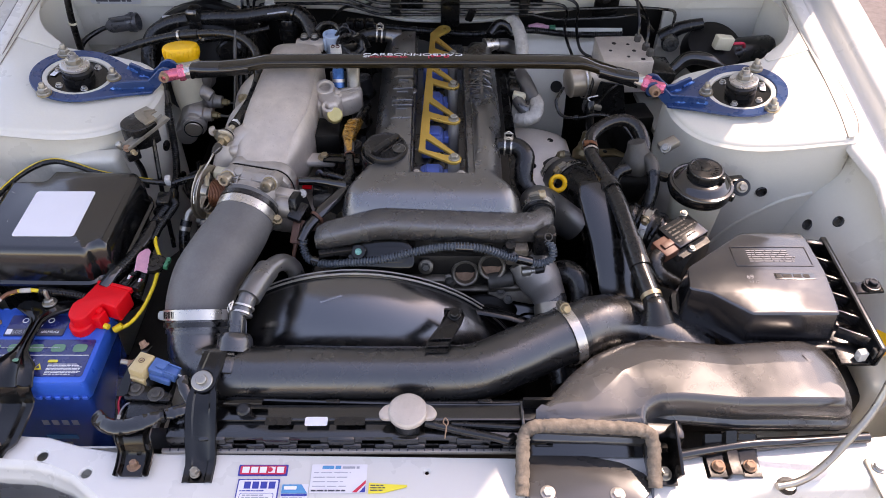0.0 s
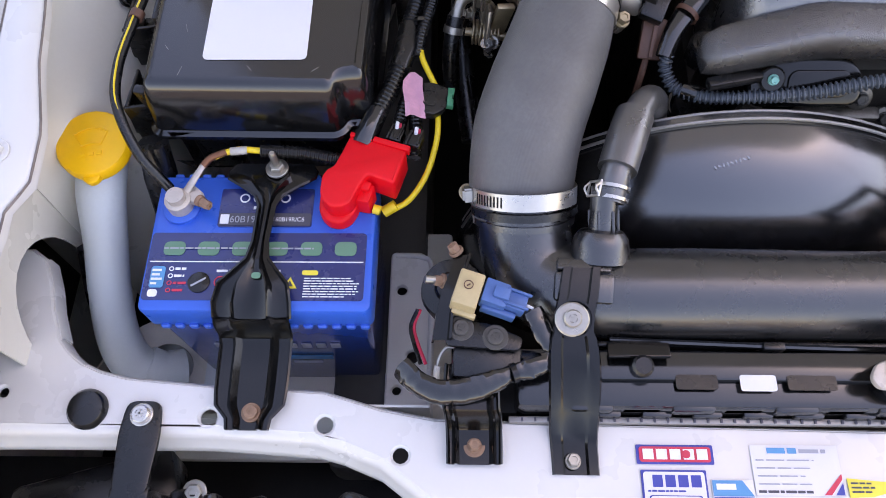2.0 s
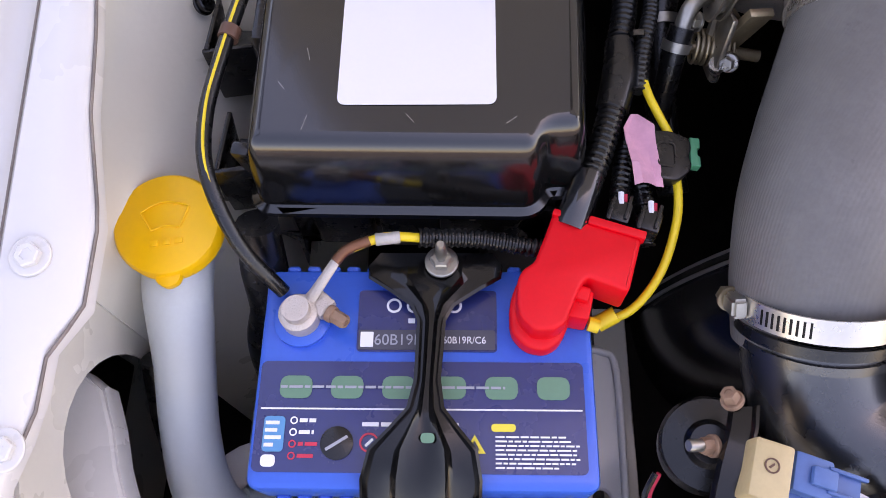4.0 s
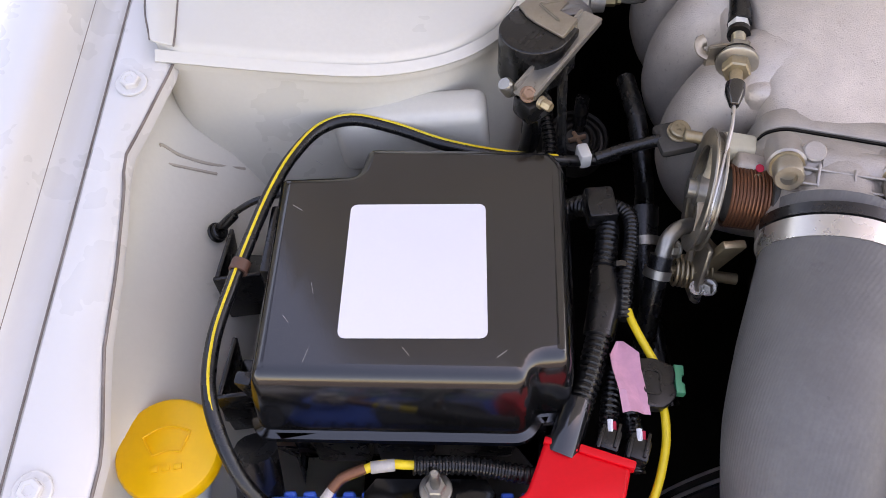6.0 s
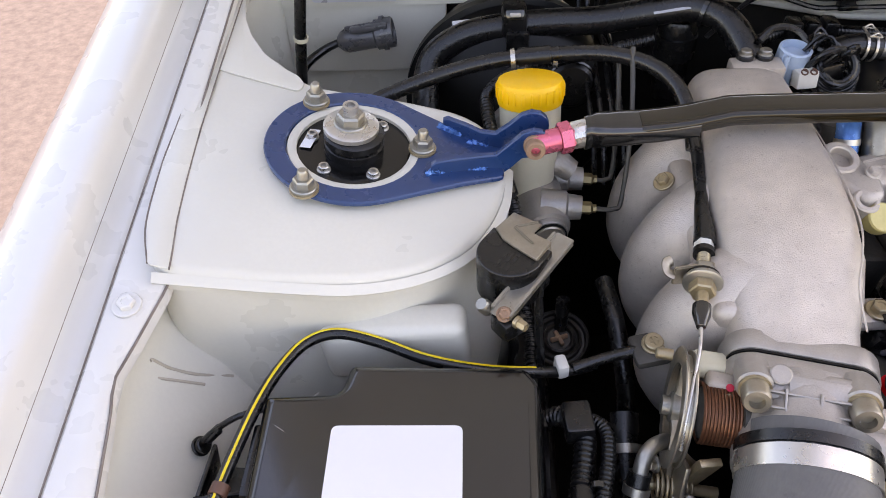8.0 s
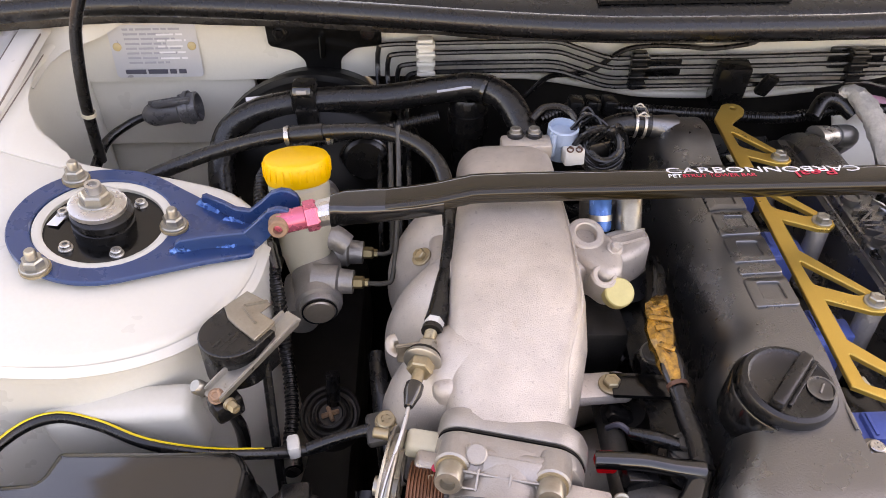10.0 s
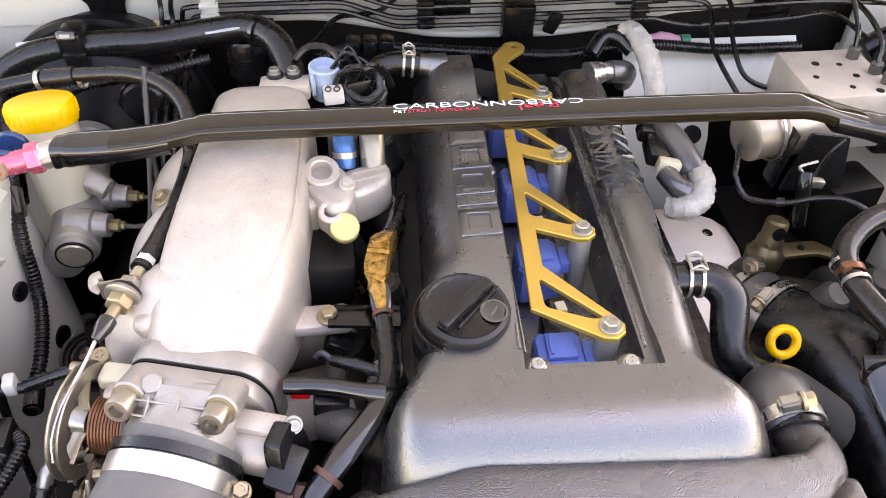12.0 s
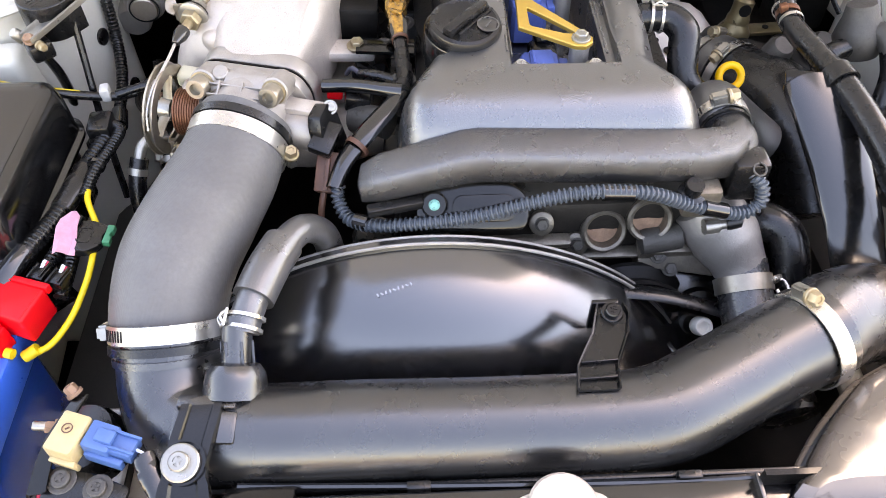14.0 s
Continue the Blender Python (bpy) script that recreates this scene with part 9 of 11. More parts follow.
pcn = thing("plenum_connectors", (-0.18, 1.22, 0.73), "pale blue and black wiring connectors behind the plenum", "connectors")
for k in range(6):
    part("wire", tube([(-0.178 + 0.004 * k, 1.202 + 0.004 * (k % 3), 0.752), (-0.168 + 0.005 * k, 1.193 + 0.004 * (k % 2), 0.772 + 0.002 * (k % 3)), (-0.150 + 0.004 * k, 1.198 + 0.003 * k, 0.770 - 0.002 * k), (-0.138 + 0.003 * k, 1.216, 0.742)], 0.0026, 8), RUBBER, pcn)
part("blue_connector", lathe([(0.0125, -0.024), (0.0130, -0.006), (0.0145, -0.005), (0.0145, 0.008), (0.0125, 0.009), (0.0115, 0.002), (0, 0.002)], (-0.1865, 1.212, 0.760), (0.05, -0.1, 1), 24), BLUE_CON, pcn, "pale blue round connector")
part("plug_socket", box((-0.1785, 1.194, 0.7480), (0.019, 0.014, 0.016), (-10, 0, 8), 0.002), WHITE_PL, pcn, "cream wiring plug")
for k in range(3):
    part("blue_connector_rib", box((-0.1985 + 0.001 * k, 1.2100 - 0.006 * k, 0.756), (0.004, 0.003, 0.022), (0, 0, 20 * k), 0.0008), BLUE_CON, pcn)
for k in range(2):
    part("plug_pin", coil((-0.1825 + 0.008 * k, 1.1895, 0.7560), (0.1, -0.5, 1), 0.0026, 1.3, 0.002, 0.0007), BROWN_CON, pcn)
rnd = random.Random(8)
for k in range(9):
    a = rnd.uniform(0, 6.28)
    part("wire", tube([(-0.176 + 0.004 * math.cos(a), 1.210, 0.766), (-0.165 + rnd.uniform(-0.006, 0.006), 1.222 + rnd.uniform(-0.01, 0.006), 0.776 + rnd.uniform(-0.006, 0.004)), (-0.148 + rnd.uniform(-0.004, 0.004), 1.213 + rnd.uniform(-0.01, 0.01), 0.762 + rnd.uniform(-0.008, 0.006)), (-0.142, 1.20, 0.742)], 0.0016, 6), RUBBER, pcn)
part("black_connector", box((-0.157, 1.208, 0.748), (0.026, 0.024, 0.022), (0, 0, 20), 0.004), BLACK_PL, pcn)
part("rear_pad", box((-0.222, 1.198, 0.7545), (0.046, 0.022, 0.016), (0, 0, 0), 0.003), CAST, pl)
for x in (-0.2310, -0.2140):
    part("screw_base", lathe([(0.0078, -0.002), (0.0078, 0.003), (0.0068, 0.004)], (x, 1.206, 0.7620), (0, 0.05, 1), 18), BLACK_PL, pl)
    bolt(pl, (x, 1.206, 0.7655), (0, 0.05, 1), 0.0052, 0.005, ZINC, 1.2, phillips=True)
part("rear_harness", ribbed([(-0.20, 1.27, 0.742), (-0.16, 1.29, 0.744), (-0.10, 1.30, 0.735), (-0.02, 1.305, 0.725), (0.06, 1.30, 0.722), (0.12, 1.305, 0.728), (0.17, 1.315, 0.722), (0.24, 1.32, 0.712), (0.33, 1.32, 0.712)], 0.0062, 0.0042), BLACK_PL, pcn)
part("pink_tape", crumpled([(0.160, 1.335, 0.717), (0.176, 1.337, 0.718), (0.197, 1.338, 0.715)], [0.006, 0.0072, 0.0055], 9, 0.0008), PINK_TAPE, pcn, "pink tape joint")
part("green_band", tube([(0.199, 1.337, 0.715), (0.209, 1.337, 0.715)], 0.0066, 12, 3), GREEN, pcn, "green band")
for k in range(3):
    part("wiring_plug", box((-0.162 + 0.017 * k, 1.285, 0.748), (0.015, 0.02, 0.018), (0, 6, 0), 0.003), BLACK_PL, pcn)
part("loom", tube([(0.085, 1.285, 0.73), (0.10, 1.30, 0.742), (0.118, 1.30, 0.738), (0.13, 1.29, 0.73)], 0.008, 12), RUBBER, pcn)

# ---- front of the engine ----
fc = thing("front_conduit", (-0.02, 0.765, 0.68), "blue-grey corrugated conduit across the engine's front", "conduit")
CON = mat("blue_grey_conduit", (0.062, 0.076, 0.092), 0.30, var=0.12, scale=40, bump=0.05)
cpath = [(-0.190, 0.803, 0.678), (-0.191, 0.796, 0.668), (-0.182, 0.782, 0.660), (-0.160, 0.770, 0.664), (-0.123, 0.764, 0.672), (-0.08, 0.762, 0.680), (-0.039, 0.762, 0.693), (0.005, 0.762, 0.703), (0.052, 0.762, 0.700), (0.089, 0.763, 0.684), (0.129, 0.765, 0.670), (0.147, 0.769, 0.676), (0.147, 0.776, 0.690), (0.138, 0.782, 0.698)]
cpath = [(x, y, z - 0.004) for x, y, z in cpath]
part("conduit", ribbed(cpath, 0.0060, 0.0041, depth=0.30), CON, fc)
for i, j in ((2, 3), (7, 8), (9, 10)):
    a, c = Vector(cpath[i]), Vector(cpath[j])
    mid = (a + c) / 2
    part("tape_wrap", tube([mid - (c - a) * 0.25, mid, mid + (c - a) * 0.25], 0.0068, 12), BLACK_GLOSS, fc)
part("cam_sensor", box((0.137, 0.790, 0.686), (0.030, 0.026, 0.040), bev=0.005), BLACK_PL, fc, "black cam sensor plug")
part("sensor_clip", coil((0.140, 0.777, 0.702), (0.2, -0.6, 1), 0.005, 1.2, 0.003, 0.0009), CAST_DK, fc)
# timing cover details
HUMP = Matrix.Translation((-0.082, 0.777, 0.671)) @ aim((0, -0.72, 0.69))
part("upper_hump", prism(rounded([(-0.044, -0.020), (0.044, -0.020), (0.046, 0.006), (0.030, 0.021), (-0.030, 0.021), (-0.046, 0.006)], 0.010, 5), -0.012, 0.006, 0.004, m=HUMP), BLACK_PAINT, eng, "black rounded cover hump")
part("hump_pad", prism(round_rect(-0.016, -0.012, 0.034, 0.010, 0.008), 0.005, 0.0085, 0.0015, m=HUMP), BLACK_PAINT, eng)
part("cover_boss", lathe([(0.0105, -0.010), (0.0105, 0.002), (0.009, 0.0035), (0, 0.0035)], (-0.1125, 0.7725, 0.680), (0, -0.75, 0.66), 22), BLACK_PAINT, eng)
bolt(eng, (-0.1125, 0.7698, 0.6825), (0, -0.75, 0.66), 0.0036, 0.005, TEAL, 1.25, label="teal paint-marked bolt")
FX, FY, FZ = 0.012, 0.024, -0.035      # the head's front face lies behind and below the breather
for x, z in ((0.020, 0.662), (0.057, 0.674)):
    part("core_plug", lathe([(0.0195, -0.010), (0.0195, 0.003), (0.0175, 0.005), (0.0150, 0.004), (0.0135, -0.006), (0, -0.008)], (x + FX, 0.762 + FY, z + FZ), (0, -0.9, 0.45), 30), CAST_OIL, eng, "rusty cup plug in a machined ring")
    part("plug_face", lathe([(0.0132, 0), (0.0132, 0.001), (0.010, 0.0006), (0, 0.0012)], (x + FX, 0.762 + 0.0052 + FY, z - 0.003 + FZ), (0, -0.9, 0.45), 26), RUSTY, eng)
part("gallery_tube", lathe([(0.0105, 0), (0.0115, 0.004), (0.0115, 0.034), (0.009, 0.036)], (0.052 + FX, 0.755 + FY, 0.652 + FZ), (1, 0.1, 0.1), 20), CAST_DK, eng)
for x, z, sx, sz in ((-0.045, 0.652, 0.075, 0.010), (-0.045, 0.640, 0.10, 0.006), (-0.09, 0.63, 0.05, 0.018), (0.078, 0.630, 0.05, 0.034), (0.03, 0.634, 0.06, 0.006)):
    part("casting_rib", box((x + FX, 0.760 + FY, z + FZ), (sx, 0.012, sz), (20, 0, 0), 0.003), CAST_OIL, eng)
for x, z in ((-0.035, 0.676), (-0.120, 0.655), (-0.002, 0.648), (-0.072, 0.636)):
    part("bolt_boss", lathe([(0.0105, -0.012), (0.0105, 0.003), (0.009, 0.004), (0, 0.004)], (x + FX, 0.760 + FY, z + FZ), (0, -0.85, 0.5), 18), CAST_OIL, eng)
    bolt(eng, (x + FX, 0.757 + FY, z + 0.002 + FZ), (0, -0.85, 0.5), 0.0052, 0.005, CAST_DK, 1.2)
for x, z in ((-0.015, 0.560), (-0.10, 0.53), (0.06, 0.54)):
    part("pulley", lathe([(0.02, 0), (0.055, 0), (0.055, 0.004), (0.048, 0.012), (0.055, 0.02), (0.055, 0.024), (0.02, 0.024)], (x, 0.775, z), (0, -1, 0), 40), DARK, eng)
part("water_neck", lathe([(0.020, 0), (0.022, 0.02), (0.020, 0.045), (0.017, 0.055)], (-0.163, 0.790, 0.585), (0.05, -0.2, 1), 24), RUBBER, eng)
part("ribbed_collar", ribbed([(-0.164, 0.786, 0.612), (-0.165, 0.784, 0.632)], 0.0175, 0.0045, 24), RUBBER, eng)
part("cover_seat", box((0.10, 0.775, 0.675), (0.03, 0.02, 0.03), bev=0.005), CAST_OIL, eng)
part("rubber_post", lathe([(0.011, 0), (0.011, 0.008), (0.007, 0.01), (0.007, 0.02)], (0.090, 0.772, 0.678), (0, -0.2, 1), 18), RUBBER, eng)

wo = thing("water_outlet", (0.14, 0.77, 0.56), "grimy alloy water outlet with the upper radiator hose", "water outlet")
b = tube([(0.112, 0.798, 0.646), (0.124, 0.791, 0.634), (0.138, 0.781, 0.617), (0.148, 0.769, 0.603), (0.153, 0.757, 0.593)], [0.024, 0.030, 0.030, 0.0245, 0.0215], 26, 6)
part("housing", b, CAST_MID, wo, "stained cast alloy housing")
part("housing_flange", prism(rounded([(-0.040, -0.026), (0.030, -0.030), (0.040, 0.000), (0.026, 0.026), (-0.030, 0.024), (-0.044, 0.004)], 0.008, 4), -0.006, 0.006, 0.002, m=Matrix.Translation((0.108, 0.789, 0.606)) @ aim((-0.10, -0.72, 0.68))), CAST_OIL, wo)
part("housing_gusset", prism([(-0.016, 0.0), (0.010, 0.0), (0.006, 0.016), (0.003, 0.004), (-0.010, 0.010)], -0.003, 0.003, 0.001, m=Matrix.Translation((0.128, 0.768, 0.636)) @ pose(0, 0, 0, 60, 0, -8)), CAST_MID, wo)
for x, y, z in ((0.083, 0.778, 0.600), (0.094, 0.771, 0.590)):
    bolt(wo, (x, y, z), (-0.1, -0.72, 0.68), 0.0055, 0.006, CAST_DK, 1.4)
part("sensor", lathe([(0.0065, 0), (0.0065, 0.012), (0.0045, 0.013), (0.0045, 0.022)], (0.108, 0.767, 0.648), (1, 0.1, 0.05), 14), ZINC, wo)
part("sensor_boot", lathe([(0.0060, 0), (0.0068, 0.003), (0.0060, 0.012), (0.003, 0.014)], (0.126, 0.769, 0.650), (1, 0.1, 0.10), 14), BLACK_PL, wo)
part("radiator_hose", tube([(0.1515, 0.767, 0.600), (0.154, 0.750, 0.588), (0.156, 0.730, 0.577), (0.160, 0.705, 0.567), (0.166, 0.675, 0.560), (0.170, 0.640, 0.555)], [0.0230, 0.0228, 0.0240, 0.0245, 0.0245, 0.0245], 28), HOSE_WOVEN, wo, "glossy cross-hatched radiator hose")
part("hose_band", band((0.1538, 0.7505, 0.5885), (0.06, -0.87, -0.49), 0.0236, 0.014, 0.0012), PASSIVATE_LT, wo, "dull steel hose band")
part("band_loop", tube([(0.1745, 0.7470, 0.6010), (0.1835, 0.7440, 0.6010), (0.1855, 0.7340, 0.5970), (0.1800, 0.7310, 0.5950), (0.1765, 0.7380, 0.5970)], 0.0015, 8, 4), CHROME, wo)
part("band_ears", box((0.1770, 0.7460, 0.6015), (0.010, 0.004, 0.008), (0, 20, 30), 0.001), CHROME, wo)
part("fan_pulley", lathe([(0.0, 0.006), (0.022, 0.006), (0.026, 0.0), (0.050, 0.0), (0.053, 0.003), (0.056, 0.0), (0.056, -0.02)], (0.125, 0.748, 0.548), (0, -0.60, 0.80), 48), BLACK_GLOSS, wo, "black pulley disc")
part("pulley_bolt", lathe([(0.0078, 0), (0.0085, 0.002), (0.0085, 0.013), (0.0072, 0.015), (0.0050, 0.015), (0.0048, 0.011), (0, 0.011)], (0.1180, 0.7330, 0.5540), (0.05, -0.62, 0.78), 20), WHITE_PL, wo, "white socket-headed bolt")
part("bypass_hose", tube([(0.163, 0.800, 0.612), (0.176, 0.794, 0.622), (0.190, 0.782, 0.618), (0.1955, 0.766, 0.602), (0.195, 0.748, 0.578), (0.191, 0.733, 0.55), (0.187, 0.722, 0.52)], 0.0165, 20), RUBBER, wo, "thick black bypass hose")
part("bypass_stub", tube([(0.140, 0.805, 0.622), (0.152, 0.800, 0.626), (0.166, 0.796, 0.622)], 0.0085, 12), CAST_OIL, wo)
part("fan_belt", tube([(0.02, 0.745, 0.60), (0.08, 0.74, 0.592), (0.14, 0.735, 0.57), (0.19, 0.73, 0.55)], 0.008, 8, flat=0.4), RUBBER, eng, "black drive belt")

# shroud bracket and the crankcase hose
secs = []
for dx, y, z, w_ in ((0.0155, 0.688, 0.6540, 0.0100), (0.0150, 0.678, 0.6560, 0.0125), (0.0100, 0.660, 0.6585, 0.0130), (0.0000, 0.640, 0.6600, 0.0140), (-0.0035, 0.6330, 0.6600, 0.0142), (-0.0060, 0.6200, 0.6650, 0.0145), (-0.0075, 0.6100, 0.6680, 0.0145)):
    secs.append([(dx + w_ * u, y, z + 0.0035 * k) for u, k in ((-1, 1), (-0.93, 0.9), (-0.84, 0), (0.84, 0), (0.93, 0.9), (1, 1))])
part("bracket", thick(loft(secs, closed=False), 0.0016), BLACK_PL, sh, "black bracket with raised edges", 30)
for dx, y, z in ((-0.0015, 0.6365, 0.6610), (-0.0058, 0.6205, 0.6660)):
    part("bracket_step", box((dx, y, z), (0.027, 0.0022, 0.0026), (0, 0, 3), 0.0007), BLACK_PL, sh)
part("bracket_leg", box((0.012, 0.690, 0.640), (0.020, 0.004, 0.034), bev=0.001), BLACK_PL, sh)
bolt(sh, (0.0150, 0.6790, 0.6575), (0, -0.2, 1), 0.0055, 0.006, BLACK_PAINT, 1.5, phillips=True)
part("side_tab", box((0.096, 0.690, 0.555), (0.004, 0.030, 0.06), (0, -28, 20), 0.001), BLACK_GLOSS, sh)
b = bmesh.new()
for k in range(9):
    box((-0.158 + 0.0032 * k, 0.706 + 0.0008 * k, 0.6525 + 0.0006 * k), (0.0012, 0.0030, 0.0004), (0, -8, 30 + 30 * math.sin(k * 2)), 0, bm=b)
part("scratch_mark", b, INK_GREY, sh, "pale scratch marks", 0)
ch = thing("crankcase_hose", (-0.23, 0.70, 0.66), "black crankcase hose with a wide rubber sleeve", "hose")
part("hose", tube([(-0.2500, 0.662, 0.6745), (-0.2470, 0.674, 0.6800), (-0.2420, 0.690, 0.6840), (-0.2340, 0.713, 0.6860), (-0.2240, 0.735, 0.6850), (-0.2150, 0.7500, 0.6810), (-0.2060, 0.7600, 0.6690), (-0.2000, 0.7650, 0.6500), (-0.1980, 0.7670, 0.61)], 0.0115, 20), RUBBER_GREY, ch)
part("sleeve", tube([(-0.2435, 0.685, 0.6830), (-0.2350, 0.710, 0.6860), (-0.2265, 0.7325, 0.6855)], [0.0152, 0.0155, 0.0152], 22), RUBBER_GREY, ch, "wide black rubber sleeve")
spring_clip(ch, (-0.2482, 0.668, 0.6775), (0.2, 0.9, 0.38), 0.0126, 0.012, (-1, 0, 0.4))
for k in range(6):
    a = 2 * math.pi * k / 6
    part("nipple_rib", box((-0.2535 + 0.0108 * math.cos(a), 0.6500 + 0.0065 * math.sin(a), 0.6660 - 0.0085 * math.sin(a)), (0.002, 0.018, 0.002), (37, 0, 4), 0.0005), PIPE_PL, ip)

# ---- radiator details ----
for k in range(11):
    x = -0.265 + 0.037 * k
    part("tank_rib", box((x, 0.526 + (0.002 if k % 2 else 0), 0.619), (0.032, 0.020, 0.014), (0, 0, 0), 0.003), BLACK_GLOSS, ra)
    part("tank_rib", box((x + 0.012, 0.5195, 0.609), (0.022, 0.010, 0.014), (0, 0, 0), 0.002), BLACK_GLOSS, ra)
part("tank_top", box((-0.03, 0.548, 0.631), (0.52, 0.022, 0.006), bev=0.002), BLACK_GLOSS, ra)
part("strip", box((-0.10, 0.5135, 0.606), (0.45, 0.005, 0.006), bev=0.001), CAST_MID, ra, "pale crimped edge strip")
cr = mesh_of(box((0, 0, 0.0012), (0.0016, 0.0028, 0.0050), bev=0, seg=1), INK_DARK)
for k in range(44):
    o = new("crimp", cr)
    o.parent = ra
    o.matrix_parent_inverse = Matrix.Translation(BASE[ra.name]).inverted()
    o.matrix_basis = pose(-0.315 + 0.0098 * k, 0.5133, 0.6068)
flat(ra, -0.159, 0.529, -0.133, 0.541, 0.6345, LABEL, label="small pale label")
flat(ra, -0.125, 0.530, -0.090, 0.541, 0.6342, RUBBER)
flat(ra, -0.205, 0.530, -0.175, 0.541, 0.6342, RUBBER)
part("filler_neck", lathe([(0.016, 0), (0.016, 0.024)], (-0.040, 0.536, 0.628), (0, 0, 1), 28), BLACK_PL, ra)
rcap = part("filler_cap", lathe([(0.0205, 0), (0.0225, 0.002), (0.0225, 0.0065), (0.0205, 0.009), (0.019, 0.0093), (0, 0.0098)], (-0.040, 0.537, 0.648), (0, -0.06, 1), 44), CAST, ra, "dull silver radiator cap")
for s in (-1, 1):
    part("cap_ear", prism(rounded([(-0.040 + s * 0.018, 0.526), (-0.040 + s * 0.030, 0.527), (-0.040 + s * 0.034, 0.535), (-0.040 + s * 0.028, 0.545), (-0.040 + s * 0.017, 0.549)][::s], 0.004), 0.6465, 0.6525, 0.0018), CAST, rcap)
part("cotter_pin", tube([(0.002, 0.512, 0.634), (0.004, 0.524, 0.640), (0.0005, 0.529, 0.642), (0.003, 0.534, 0.643), (0.006, 0.529, 0.641), (0.003, 0.522, 0.639)], 0.0009, 6), RUSTY, ra)
part("overflow_hose", tube([(-0.02, 0.530, 0.640), (0.02, 0.523, 0.634), (0.06, 0.515, 0.632), (0.075, 0.512, 0.630), (0.082, 0.525, 0.622)], 0.0048, 12), RUBBER, ra, "thin overflow hose")
part("overflow_pipe", tube([(0.01, 0.532, 0.633), (0.06, 0.530, 0.632), (0.13, 0.526, 0.630)], 0.004, 10), BLACK_PL, ra)
part("shroud_lip", box((-0.04, 0.566, 0.626), (0.52, 0.004, 0.008), bev=0.001), BLACK_PL, ra)
part("hose_guard", tube([(-0.25, 0.568, 0.632), (-0.19, 0.566, 0.631), (-0.10, 0.563, 0.631), (0.0, 0.561, 0.630), (0.07, 0.560, 0.631), (0.14, 0.562, 0.636)], 0.0026, 8), BLACK_GLOSS, ra)
for x in (-0.235, -0.13, 0.05):
    part("clip_post", box((x, 0.563, 0.632), (0.016, 0.006, 0.008), bev=0.001), BLACK_PL, ra)
part("tank_peg", lathe([(0.008, 0), (0.008, 0.016), (0.006, 0.018)], (-0.230, 0.547, 0.630), (0, -0.2, 1), 14), BLACK_PL, ra)
part("peg_bracket", box((-0.232, 0.556, 0.644), (0.045, 0.012, 0.004), (-15, 0, 0), 0.001), BLACK_PAINT, ra)

# ---- stickers on the panel ----
Z = 0.6048


def sticker(name, x0, y0, x1, y1, material, label):
    return solo(name, prism(round_rect(x0, y0, x1, y1, 0.0008, 2), Z, Z + 0.0004), material, label, "sticker")


s1 = sticker("oil_sticker", -0.232, 0.4825, -0.176, 0.4965, INK_BLUE, "blue and red oil maker's sticker on the panel")
flat(s1, -0.230, 0.4840, -0.178, 0.4950, Z + 0.0006, INK_RED, name="print")
b = bmesh.new()
for k in range(5):
    box((-0.2235 + 0.0098 * k, 0.4895, Z + 0.0014), (0.0078, 0.0075, 0.0003), (0, 0, 0), 0, bm=b)
part("maker_mark", b, INK_WHITE, s1, smooth=0)
part("mark_dot", lathe([(0.003, 0), (0.003, 0.0003)], (-0.196, 0.4895, Z + 0.0017), (0, 0, 1), 16), INK_RED, s1)
s2 = sticker("service_sticker", -0.230, 0.4485, -0.183, 0.4785, INK_BLUE, "white service sticker with a blue border")
flat(s2, -0.2285, 0.4500, -0.1845, 0.4770, Z + 0.0006, LABEL, name="print")
b = bmesh.new()
for k in range(4):
    box((-0.2185 + 0.0092 * k, 0.4705, Z + 0.0012), (0.0072, 0.0085, 0.0003), bev=0, bm=b)
part("maker_mark", b, INK_BLUE, s2, smooth=0)
bars(s2, -0.226, 0.4625, -0.188, 0.4645, Z + 0.0011, 1, INK_BLUE, 31, 0.6)
flat(s2, -0.2255, 0.4520, -0.1875, 0.4605, Z + 0.0010, INK_BLUE, name="print")
flat(s2, -0.2248, 0.4527, -0.1882, 0.4598, Z + 0.0015, LABEL, name="print")
bars(s2, -0.222, 0.4535, -0.190, 0.459, Z + 0.0020, 2, INK_GREY, 32, 0.5)
s3 = sticker("small_sticker", -0.180, 0.4480, -0.150, 0.4720, LABEL, "small white and light blue sticker")
part("print", prism([(-0.1795, 0.4605), (-0.1505, 0.4605), (-0.158, 0.4715), (-0.1795, 0.4715)], Z + 0.0006, Z + 0.0009), INK_CYAN, s3)
bars(s3, -0.177, 0.464, -0.160, 0.470, Z + 0.0012, 1, INK_WHITE, 33, 0.7)
flat(s3, -0.1795, 0.4575, -0.1505, 0.4598, Z + 0.0006, INK_BLUE, name="print")
bars(s3, -0.178, 0.450, -0.152, 0.4565, Z + 0.0006, 2, INK_GREY, 34, 0.5)
s4 = sticker("oil_change_sticker", -0.149, 0.4615, -0.086, 0.4970, LABEL, "white oil change sticker with faded print")
bars(s4, -0.137, 0.4905, -0.118, 0.4955, Z + 0.0006, 1, INK_CYAN, 35, 0.8, full=1.2)
bars(s4, -0.114, 0.4905, -0.090, 0.4950, Z + 0.0006, 1, INK_GREY, 36, 0.6)
bars(s4, -0.146, 0.4665, -0.100, 0.489, Z + 0.0006, 4, INK_GREY, 37, 0.16)
bars(s4, -0.147, 0.4625, -0.104, 0.4655, Z + 0.0006, 1, INK_DARK, 38, 0.6)
